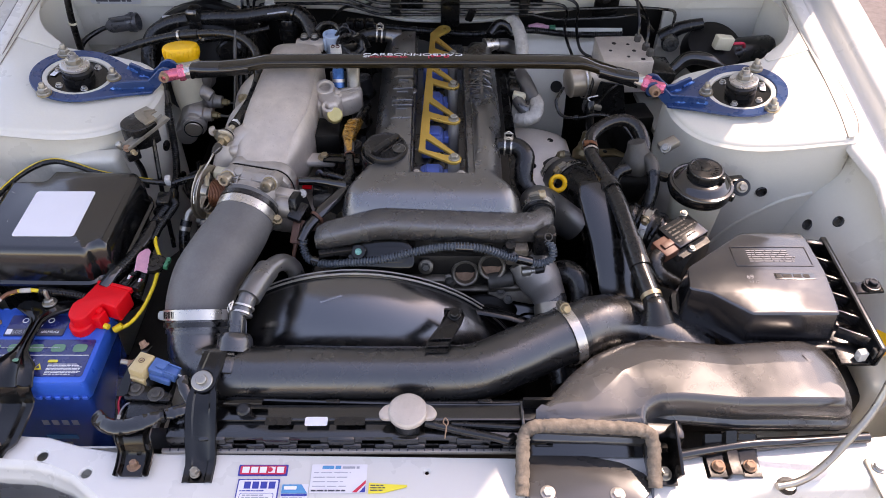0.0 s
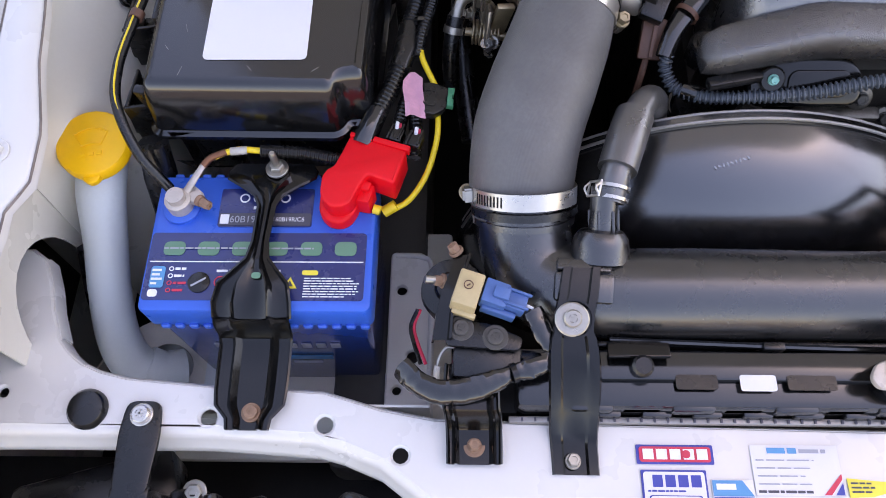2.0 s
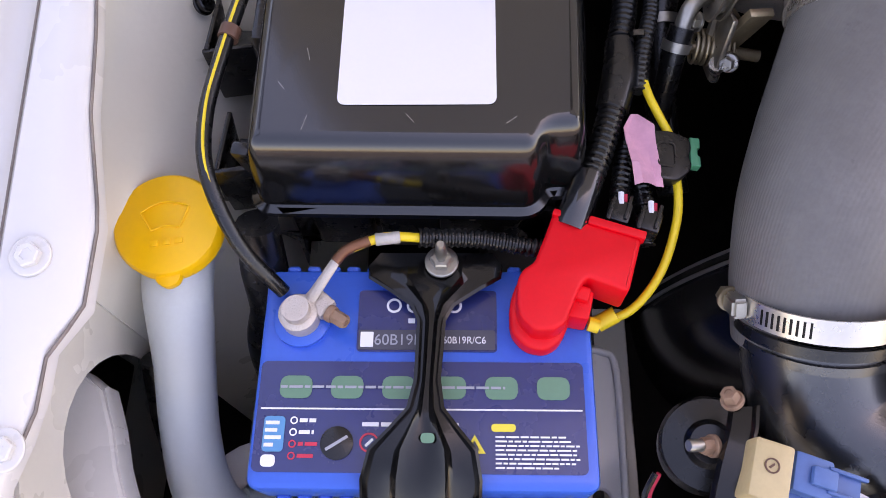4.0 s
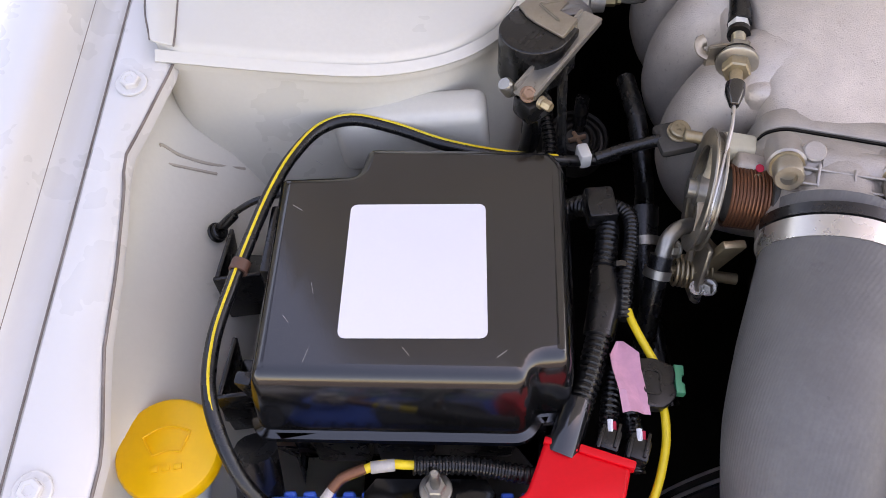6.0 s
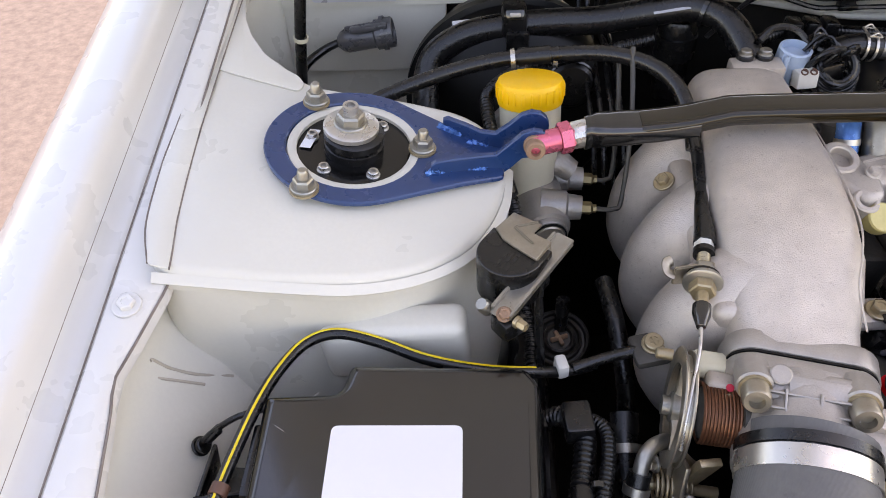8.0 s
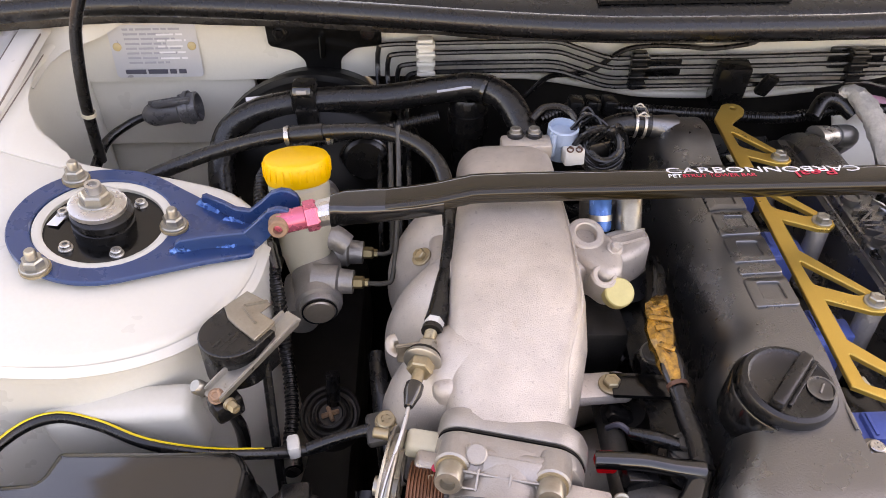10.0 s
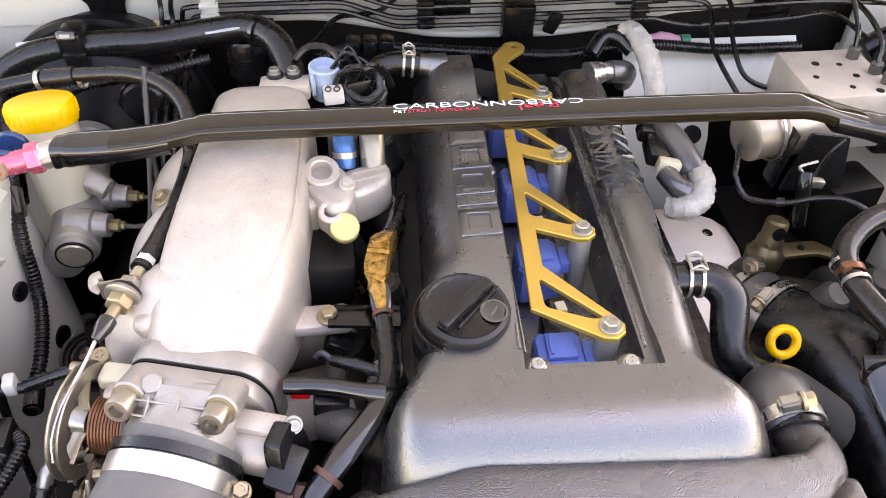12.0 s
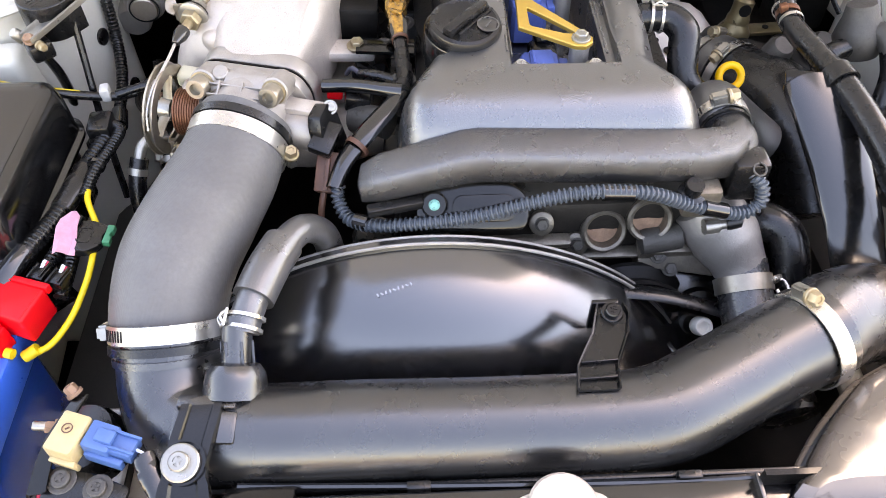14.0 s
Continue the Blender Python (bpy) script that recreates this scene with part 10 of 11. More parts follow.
part("print", prism([(-0.101, 0.462), (-0.096, 0.462), (-0.0865, 0.473), (-0.0865, 0.477)], Z + 0.0006, Z + 0.0009), INK_RED, s4)
part("print", prism([(-0.093, 0.462), (-0.0865, 0.462), (-0.0865, 0.4705)], Z + 0.0006, Z + 0.0009), INK_BLUE, s4)
s5 = solo("warning_sticker", prism([(-0.083, 0.4605), (-0.066, 0.4612), (-0.040, 0.4685), (-0.040, 0.4712), (-0.060, 0.4720), (-0.083, 0.4740)], Z, Z + 0.0004), LABEL_Y, "torn yellow warning sticker on the panel", "sticker")
bars(s5, -0.081, 0.463, -0.062, 0.472, Z + 0.0006, 3, INK_DARK, 39, 0.4)

# ---- exhaust side ----
hsd = thing("heat_shield", (0.13, 1.02, 0.6), "dull pressed-steel exhaust heat shield with rust spots", "heat shield")
secs = []
for y, x1, z in ((0.965, 0.142, 0.560), (0.980, 0.166, 0.592), (1.01, 0.190, 0.612), (1.05, 0.208, 0.618), (1.09, 0.224, 0.615), (1.13, 0.233, 0.610), (1.165, 0.232, 0.606), (1.19, 0.215, 0.595), (1.20, 0.19, 0.57)):
    x0 = 0.112
    w = x1 - x0
    secs.append([(x0, y, z - 0.05), (x0 + 0.004, y, z - 0.006), (x0 + w * 0.25, y, z), (x0 + w * 0.55, y, z - 0.001), (x0 + w * 0.78, y, z - 0.007), (x0 + w * 0.93, y, z - 0.02), (x0 + w, y, z - 0.045), (x0 + w, y, z - 0.09)])
part("shield", thick(loft(secs, closed=False), 0.0015), SHIELD, hsd, "", 60)
for x, y, z, r in ((0.190, 1.136, 0.6055, 0.0045), (0.150, 1.046, 0.6180, 0.0055), (0.140, 1.068, 0.6170, 0.003)):
    part("hole", lathe([(r * 1.2, 0), (r * 1.2, 0.0012), (r, 0.0016), (r, 0.0006), (0, 0.0006)], (x, y, z), (0.1, 0, 1), 18), DARK, hsd)
part("shield_edge", tube([(0.150, 0.978, 0.530), (0.172, 0.985, 0.542), (0.192, 1.01, 0.552), (0.212, 1.05, 0.558), (0.228, 1.10, 0.563)], 0.003, 8), SHIELD, hsd)
eh = thing("water_hose", (0.12, 0.96, 0.67), "black moulded water hose bending round the heat shield", "hose")
part("stub", tube([(0.070, 0.972, 0.708), (0.090, 0.970, 0.712)], 0.0125, 18, 3), CAST_DK, eh)
part("hose", tube([(0.084, 0.970, 0.712), (0.100, 0.969, 0.713), (0.114, 0.966, 0.712), (0.1235, 0.954, 0.705), (0.1215, 0.938, 0.692), (0.1225, 0.925, 0.677), (0.134, 0.916, 0.665), (0.154, 0.911, 0.657), (0.178, 0.905, 0.648)], [0.0130, 0.0132, 0.0135, 0.0142, 0.0142, 0.0138, 0.0132, 0.013, 0.013], 22), RUBBER, eh)
spring_clip(eh, (0.0985, 0.969, 0.713), (1, -0.1, 0), 0.0138, 0.013, (0, 0.1, 1))
pe = thing("pcv_elbow", (0.13, 0.86, 0.68), "large black rubber elbow clamped to the breather moulding", "hose")
part("elbow", tube([(0.136, 0.846, 0.684), (0.1355, 0.861, 0.684), (0.138, 0.878, 0.677), (0.152, 0.890, 0.661), (0.175, 0.895, 0.640), (0.20, 0.893, 0.62)], [0.0205, 0.0240, 0.0265, 0.0268, 0.0258, 0.025], 24), RUBBER_GREY, pe)
part("ring_edge", band((0.137, 0.847, 0.684), (0, 1, 0.0), 0.0200, 0.006, 0.0018), RUBBER, pe)
clamp(pe, (0.1358, 0.854, 0.684), (0, 1, 0.0), 0.0232, 0.010, (-0.3, -0.2, 1))
ds = thing("dipstick", (0.178, 0.945, 0.64), "yellow oil dipstick ring handle", "dipstick")
b = bmesh.new()
ringp = [Vector((0.1765, 0.946, 0.660)) + 0.0108 * (math.cos(2 * math.pi * k / 24) * Vector((1, 0, 0)) + math.sin(2 * math.pi * k / 24) * Vector((0, 0.55, 0.84))) for k in range(25)]
part("ring", tube(ringp, 0.0038, 10, raw=True, bm=b), YELLOW, ds)
part("stick", tube([(0.174, 0.938, 0.650), (0.170, 0.935, 0.62), (0.165, 0.935, 0.55)], 0.0025, 8), STEEL, ds)
ti = thing("turbo_inlet_hose", (0.2, 0.92, 0.66), "thick matt black inlet hose with steel clamps", "hose")
part("hose", tube([(0.2010, 1.0340, 0.5950), (0.2130, 1.0120, 0.6010), (0.2270, 0.9900, 0.6070), (0.2410, 0.9630, 0.6110), (0.2520, 0.9280, 0.6070), (0.2590, 0.8880, 0.5930), (0.2610, 0.8480, 0.5650)], [0.039, 0.040, 0.042, 0.043, 0.043, 0.042, 0.040], 32), RUBBER, ti)
part("inlet_neck", lathe([(0.036, 0.0), (0.036, 0.02), (0.040, 0.024), (0.040, 0.030), (0.036, 0.032), (0.036, 0.05)], (0.1860, 1.0600, 0.5850), (0.5, -0.85, 0.2), 32), CAST_DK, ti, "dull cast turbo inlet neck")
part("inner_band", band((0.2040, 1.0290, 0.5970), (0.5, -0.85, 0.2), 0.0405, 0.016), RUBBER_GREY, ti)
clamp(ti, (0.2120, 1.0140, 0.6010), (0.5, -0.85, 0.2), 0.0415, 0.010, (-0.35, -0.2, 1))
clamp(ti, (0.1950, 1.0430, 0.5920), (0.5, -0.85, 0.2), 0.0395, 0.009, (0.3, 0.3, 1))
dp = thing("black_duct", (0.235, 0.82, 0.62), "shiny black plastic duct leaning over the inlet", "duct")
secs = []
for x, y, z, rx, ry in ((0.212, 0.885, 0.694, 0.016, 0.010), (0.218, 0.872, 0.700, 0.027, 0.016), (0.224, 0.85, 0.690, 0.028, 0.018), (0.231, 0.81, 0.668, 0.027, 0.020), (0.238, 0.77, 0.640, 0.025, 0.020), (0.244, 0.73, 0.600, 0.023, 0.020), (0.246, 0.71, 0.56, 0.022, 0.02)):
    ring = []
    for i in range(20):
        a = 2 * math.pi * i / 20
        c, s = math.cos(a), math.sin(a)
        ring.append((x + rx * c, y + 0.55 * ry * s, z + 0.83 * ry * s))
    secs.append(ring)
part("duct_body", loft(secs), BLACK_GLOSS, dp, "", 60)
part("bracket", box((0.222, 0.885, 0.702), (0.05, 0.014, 0.004), (25, 0, -8), 0.001), BLACK_PAINT, dp)
part("bracket", box((0.236, 0.876, 0.708), (0.022, 0.012, 0.016), (25, 0, -8), 0.003), BLACK_PL, dp)
vr = thing("recirculation_hose", (0.25, 0.85, 0.69), "long black hose arching from the intake pipe", "hose")
part("hose", tube([(0.268, 0.690, 0.672), (0.264, 0.71, 0.676), (0.258, 0.745, 0.684), (0.253, 0.785, 0.693), (0.247, 0.83, 0.702), (0.240, 0.87, 0.707), (0.232, 0.91, 0.708), (0.223, 0.945, 0.710), (0.221, 0.97, 0.712), (0.228, 0.992, 0.718), (0.250, 1.010, 0.725), (0.278, 1.018, 0.727), (0.298, 1.008, 0.722), (0.306, 0.988, 0.712), (0.306, 0.97, 0.70)], [0.0125, 0.0125, 0.0122, 0.012, 0.0118, 0.0115, 0.0105, 0.010, 0.0095, 0.0095, 0.0095, 0.0095, 0.0095, 0.0095, 0.0095], 16), RUBBER, vr)
part("hose_cuff", band((0.238, 0.878, 0.7075), (-0.2, 1, 0.05), 0.0125, 0.016, 0.002), BLACK_PL, vr)
part("hose_cuff", tube([(0.2535, 0.78, 0.692), (0.2590, 0.74, 0.683)], 0.0142, 16, 3), RUBBER, vr)
part("copper_clip", band((0.2222, 0.968, 0.7120), (0.1, 1, 0.1), 0.0100, 0.006, 0.0010), COPPER, vr, "copper hose clip")
part("clip_lug", box((0.2150, 0.966, 0.7200), (0.007, 0.006, 0.010), (0, -20, 0), 0.001), COPPER, vr)
for y_ in (0.958, 0.978):
    part("paint_ring", band((0.2222, y_, 0.7115), (0.1, 1, 0.1), 0.0104, 0.0035, 0.0006), CHROME, vr, "pale paint ring")
part("copper_clip", band((0.2665, 0.697, 0.6735), (-0.2, 1, 0.2), 0.0128, 0.006, 0.0008), PASSIVATE, vr)
part("branch_socket", tube([(0.272, 0.668, 0.655), (0.270, 0.680, 0.668), (0.268, 0.690, 0.672)], [0.022, 0.016, 0.0135], 18), BLACK_PL, ip)
bv = thing("blow_off_valve", (0.30, 0.96, 0.66), "grey cast blow-off valve with hose stubs", "valve")
part("valve_body", lathe([(0.018, -0.02), (0.022, -0.012), (0.024, 0.0), (0.020, 0.010), (0.016, 0.018), (0.013, 0.03)], (0.297, 0.965, 0.690), (-0.2, 0.3, 1), 24), CAST_DK, bv)
part("side_port", tube([(0.297, 0.965, 0.690), (0.31, 0.95, 0.70), (0.313, 0.93, 0.692)], [0.012, 0.0105, 0.009], 14), CAST_DK, bv)
part("lower_hose", tube([(0.313, 0.935, 0.694), (0.312, 0.915, 0.675), (0.302, 0.895, 0.64), (0.295, 0.88, 0.60)], 0.0095, 14), RUBBER, bv)
part("lower_hose", tube([(0.285, 0.955, 0.685), (0.262, 0.945, 0.678), (0.252, 0.92, 0.65)], 0.0095, 14), RUBBER, bv)
part("bracket", box((0.345, 0.985, 0.705), (0.030, 0.02, 0.012), (0, -20, 20), 0.003), ZINC, bv)
bolt(bv, (0.338, 0.975, 0.705), (-0.4, -0.6, 0.7), 0.006, 0.008, ZINC, 1.3)
# foil-wrapped sensor loom
fw = thing("foil_loom", (0.14, 1.18, 0.70), "crumpled foil-wrapped sensor loom", "wiring harness")


def crumple(pts, r, seed, amp=0.0011):
    b = tube(pts, r, 14, 8)
    rnd = random.Random(seed)
    for v in b.verts:
        v.co += Vector((rnd.uniform(-1, 1), rnd.uniform(-1, 1), rnd.uniform(-1, 1))) * amp
    return b


part("foil", crumple([(0.118, 1.305, 0.745), (0.128, 1.30, 0.750), (0.136, 1.275, 0.742), (0.140, 1.245, 0.728), (0.139, 1.22, 0.715), (0.136, 1.19, 0.705)], [0.006, 0.009, 0.011, 0.0115, 0.0105, 0.010], 3, 0.0011), FOIL, fw, "", 35)
part("grey_tape", tube([(0.134, 1.19, 0.705), (0.139, 1.165, 0.706), (0.146, 1.14, 0.702), (0.152, 1.125, 0.694)], [0.012, 0.0135, 0.013, 0.0125], 14), RUBBER_GREY, fw)
part("foil", crumple([(0.151, 1.135, 0.700), (0.157, 1.115, 0.692), (0.151, 1.098, 0.682), (0.134, 1.092, 0.678), (0.122, 1.098, 0.676)], [0.009, 0.012, 0.0125, 0.011, 0.009], 4, 0.0011), FOIL, fw, "", 35)
part("plug", box((0.122, 1.150, 0.702), (0.020, 0.034, 0.016), (0, 10, -8), 0.003), BLACK_PL, fw, "dark grey sensor plug")
part("plug", box((0.121, 1.180, 0.704), (0.018, 0.022, 0.016), (0, 10, -8), 0.003), BLACK_PL, fw)
part("clip", box((0.128, 1.128, 0.700), (0.022, 0.012, 0.014), (0, 10, -8), 0.003), PALE, fw, "cream plastic clip")
part("lower_tape", tube([(0.125, 1.125, 0.695), (0.133, 1.11, 0.69), (0.143, 1.105, 0.687)], 0.010, 12), RUBBER_GREY, fw)
# anti-lock unit
ab = thing("brake_modulator", (0.31, 1.2, 0.65), "machined alloy brake modulator block with pipe unions", "brake modulator")
part("block", box((0.309, 1.208, 0.715), (0.084, 0.088, 0.060), (0, 0, 2), 0.002), CAST, ab, "pale machined alloy block")
part("motor", lathe([(0.0, -0.002), (0.022, 0.0), (0.0255, 0.003), (0.0255, 0.030), (0.0285, 0.033), (0.0285, 0.075), (0.027, 0.078)], (0.213, 1.168, 0.702), (0.97, 0.22, 0.03), 44), CAN, ab, "bright steel motor can")
part("motor_band", band((0.2385, 1.174, 0.703), (0.97, 0.22, 0.03), 0.0288, 0.003, 0.001), STEEL, ab)
for x, y in ((0.337, 1.235), (0.345, 1.205), (0.348, 1.185)):
    part("union", lathe([(0.0065, 0), (0.0065, 0.010), (0.004, 0.012)], (x, y, 0.745), (0, 0, 1), 6), CAST_DK, ab, "", 20)
for x, y, r in ((0.295, 1.225, 0.004), (0.318, 1.222, 0.003), (0.312, 1.18, 0.003), (0.335, 1.172, 0.004), (0.285, 1.20, 0.003), (0.325, 1.20, 0.0035)):
    part("port", lathe([(r, 0), (r, 0.0006), (0, 0.0006)], (x, y, 0.7448), (0, 0, 1), 14), DARK, ab)
part("harness_box", box((0.372, 1.20, 0.695), (0.040, 0.06, 0.05), (0, 6, 6), 0.004), BLACK_PL, ab, "black plastic control box")
b = plate(rounded([(0.250, 0.655), (0.262, 0.722), (0.302, 0.716), (0.314, 0.655)], 0.004)[::-1], [], -0.0012, 0.0012, bev=0.0004)
b.transform(Matrix(((1, 0, 0, 0), (0, 0, -1, 1.140), (0, 1, 0, 0), (0, 0, 0, 1))))
part("splash_plate", b, BLACK_PL, ab, "flat black shield plate")
part("plate_flange", box((0.247, 1.150, 0.690), (0.0022, 0.024, 0.062), (0, 8, 0), 0.0006), BLACK_PL, ab)
part("mount", box((0.335, 1.165, 0.61), (0.06, 0.05, 0.08), (0, 0, 10), 0.006), DARK, ab)
part("pipe", tube([(0.337, 1.235, 0.755), (0.337, 1.245, 0.775), (0.335, 1.28, 0.80), (0.333, 1.33, 0.815)], 0.0026, 8), BLACK_PAINT, ab)
part("pipe", tube([(0.345, 1.205, 0.755), (0.347, 1.215, 0.772), (0.350, 1.25, 0.780), (0.345, 1.29, 0.785), (0.33, 1.33, 0.79)], 0.0026, 8), BLACK_PAINT, ab)
part("loop_cable", tube([(0.205, 1.155, 0.70), (0.192, 1.125, 0.70), (0.189, 1.115, 0.694), (0.198, 1.10, 0.681), (0.223, 1.08, 0.690), (0.245, 1.07, 0.702), (0.268, 1.06, 0.705), (0.290, 1.045, 0.695), (0.31, 1.03, 0.67)], 0.0026, 10), RUBBER, ab)
part("cable_tie", band((0.220, 1.082, 0.689), (0.9, -0.4, 0.3), 0.0034, 0.007, 0.0012), BLACK_PL, ab)
part("wire_hook", tube([(0.250, 1.100, 0.700), (0.245, 1.098, 0.706), (0.237, 1.10, 0.714), (0.253, 1.102, 0.718)], 0.0014, 8), STEEL, ab)
part("prop_rod", tube([(0.252, 1.098, 0.703), (0.270, 1.115, 0.716), (0.287, 1.125, 0.724)], 0.0018, 8), BLACK_PAINT, ab)
part("rod_clip", box((0.252, 1.092, 0.702), (0.014, 0.008, 0.008), (0, 10, 0), 0.0015), ZINC, ab)
part("stay", tube([(0.242, 1.095, 0.712), (0.241, 1.089, 0.700), (0.243, 1.082, 0.672), (0.246, 1.081, 0.660)], [0.006, 0.0065, 0.0065, 0.0055], 12, flat=0.6), BLACK_PAINT, ab)
av = thing("air_valve", (0.25, 1.12, 0.58), "olive plated vacuum valve with a cast neck", "valve")
VN = Vector((0.16, 0.20, 1)).normalized()
VC = Vector((0.2480, 1.1180, 0.5920))
part("valve_neck", lathe([(0.0135, 0.0), (0.0135, 0.016), (0.0115, 0.020), (0.0115, 0.036), (0.0090, 0.039), (0, 0.039)], VC, VN, 24), OLIVE, av)
part("valve_body", lathe([(0.0150, -0.045), (0.0160, -0.018), (0.0185, -0.012), (0.0195, 0.0), (0.0160, 0.006), (0.0135, 0.010)], VC, VN, 26), OLIVE, av)
part("neck_hole", lathe([(0.007, 0), (0.007, 0.001), (0, 0.001)], VC + VN * 0.028 + Vector((-0.001, -0.0112, 0.002)), (0.0, -1, 0.2), 20), DARK, av)
part("cross_arm", prism(rounded([(0.246, 1.108), (0.300, 1.112), (0.326, 1.098), (0.330, 1.108), (0.304, 1.132), (0.246, 1.128)], 0.004), 0.588, 0.593, 0.001), OLIVE, av)
part("arm_hole", lathe([(0.0038, 0), (0.0038, 0.001), (0, 0.001)], (0.286, 1.121, 0.5928), (0, 0, 1), 16), DARK, av)
part("neck_ring", lathe([(0.0172, 0), (0.0172, 0.004), (0.0155, 0.005)], VC - VN * 0.022, VN, 26), STEEL, av)
pb = thing("bulkhead_shield", (0.24, 1.33, 0.60), "pale grey bulkhead panel behind the exhaust side", "panel")
secs = [[(x, y, z) for y, z in ((1.345, 0.712), (1.338, 0.705), (1.31, 0.672), (1.285, 0.62), (1.275, 0.54), (1.275, 0.42))] for x in (0.135, 0.17, 0.205, 0.235)]
part("panel", thick(loft(secs, closed=False), 0.002), PAINT_IN, pb, "", 60)
part("panel_hole", lathe([(0.011, 0), (0.011, 0.002), (0.008, 0.0025), (0, 0.001)], (0.215, 1.283, 0.625), (0, -1, 0.5), 20), DARK, pb)
secs = [[(x, y, z) for y, z in ((1.345, 0.712), (1.338, 0.705), (1.31, 0.672), (1.30, 0.655))] for x in (0.234, 0.28, 0.335)]
part("panel_top", thick(loft(secs, closed=False), 0.002), PAINT_IN, pb, "", 60)
# added filler blocks, near-black to carry the shade low in the bay
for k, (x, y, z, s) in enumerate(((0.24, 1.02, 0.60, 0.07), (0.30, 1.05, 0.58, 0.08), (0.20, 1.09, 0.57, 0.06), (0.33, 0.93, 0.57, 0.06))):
    o = thing("engine_bay_unit", (x, y, z - s / 2), "near-black filler unit low beside the engine", "engine part", "low units")
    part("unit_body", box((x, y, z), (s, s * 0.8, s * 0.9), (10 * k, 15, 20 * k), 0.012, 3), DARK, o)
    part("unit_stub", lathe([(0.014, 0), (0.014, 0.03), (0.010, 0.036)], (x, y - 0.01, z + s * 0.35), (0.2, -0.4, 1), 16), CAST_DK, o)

# ---- right-hand wing: steering fluid, air meter, air box ----
ps = thing("steering_reservoir", (0.378, 0.905, 0.6), "milky power steering reservoir with a black lid", "reservoir")
PSC = Vector((0.3775, 0.9060, 0.686))
part("bottle", lathe([(0.028, -0.105), (0.033, -0.095), (0.037, -0.03), (0.039, -0.012), (0.041, -0.004)], PSC, (0, -0.02, 1), 40), MILK, ps)
part("lid", lathe([(0.041, -0.010), (0.0435, -0.009), (0.0440, -0.006), (0.0425, -0.005), (0.0460, -0.003), (0.0470, 0.0), (0.0470, 0.007), (0.0455, 0.0095), (0.0420, 0.0105), (0.0405, 0.0095), (0.038, 0.0105), (0.034, 0.016), (0.027, 0.019), (0, 0.019)], PSC, (0, -0.02, 1), 52), BLACK_GLOSS, ps, "glossy black lid")
fc = part("filler_cap", lathe([(0.0250, 0), (0.0258, 0.002), (0.0258, 0.011), (0.0245, 0.013), (0.0225, 0.0135), (0.0215, 0.0125), (0.0075, 0.0125), (0.0065, 0.0150), (0, 0.0155)], PSC + Vector((0.003, 0.004, 0.018)), (0, -0.02, 1), 40), BLACK_PL, ps, "black screw cap")
for k in range(9):
    a_ = radians(-70 + 18 * k)
    part("cap_mark", box(tuple(PSC + Vector((0.003 + 0.0155 * math.cos(a_), 0.004 + 0.0155 * math.sin(a_), 0.0309))), (0.006, 0.0022, 0.0008), (0, 0, -70 + 18 * k), 0.0002, 1), BLACK_PL, fc)
part("cap_lug", box(tuple(PSC + Vector((0.022, -0.012, 0.0245))), (0.012, 0.010, 0.009), (0, 0, -28), 0.002), BLACK_PL, fc)
part("lid_tab", box(tuple(PSC + Vector((0.036, -0.027, 0.003))), (0.012, 0.010, 0.010), (0, 0, -40), 0.002), BLACK_GLOSS, ps)
part("strap", box((0.4320, 0.9240, 0.684), (0.030, 0.014, 0.010), (0, 0, 8), 0.003), BLACK_PAINT, ps)
part("strap_eye", lathe([(0.013, 0), (0.0135, 0.002), (0.013, 0.005), (0.006, 0.006)], (0.4425, 0.9160, 0.677), (0, -0.75, 0.66), 24), BLACK_PAINT, ps)
bolt(ps, (0.4425, 0.9125, 0.680), (0, -0.75, 0.66), 0.0062, 0.007, PASSIVATE_LT, 1.4)
part("strap", box((0.322, 0.932, 0.686), (0.030, 0.012, 0.012), (0, 0, -24), 0.003), BLACK_PAINT, ps)
bolt(ps, (0.313, 0.930, 0.692), (-0.3, -0.7, 0.6), 0.0065, 0.008, BLACK_PAINT, 1.5)
am = thing("air_flow_meter", (0.335, 0.82, 0.62), "black air flow meter with a brown connector", "air flow meter")
AMM = pose(0.335, 0.8210, 0.672, 6, -4, 34)


def ambox(c, s, bev=0.002):
    b = box(c, s, (0, 0, 0), bev)
    b.transform(AMM)
    return b


part("meter_cover", ambox((0, 0, 0.0), (0.056, 0.044, 0.013), 0.003), BLACK_GLOSS, am)
bars(am, -0.022, -0.015, 0.023, 0.016, 0.0066, 5, BLACK_PL, 44, 0.42, m=AMM, name="raised_print", cols=2)
part("meter_base", ambox((0, -0.002, -0.014), (0.060, 0.050, 0.015), 0.003), CAST_DK, am, "dull alloy base")
part("base_flange", ambox((0.0, -0.026, -0.009), (0.054, 0.010, 0.004), 0.001), CAST_DK, am)
part("connector", ambox((-0.038, -0.006, -0.004), (0.026, 0.030, 0.015), 0.002), BROWN_CON, am, "brown plastic connector")
part("connector_latch", ambox((-0.036, -0.006, 0.0045), (0.018, 0.010, 0.004), 0.001), BROWN_CON, am)
part("boot", tube([AMM @ Vector(q) for q in ((-0.050, -0.008, -0.004), (-0.064, -0.012, -0.010), (-0.066, -0.028, -0.020), (-0.050, -0.048, -0.030))], [0.010, 0.013, 0.013, 0.010], 12), RUBBER, am)
part("rubber_trunk", ribbed([(0.255, 0.885, 0.630), (0.280, 0.88, 0.634), (0.305, 0.865, 0.634), (0.325, 0.85, 0.630)], 0.034, 0.012, 24, 0.08), RUBBER, am)
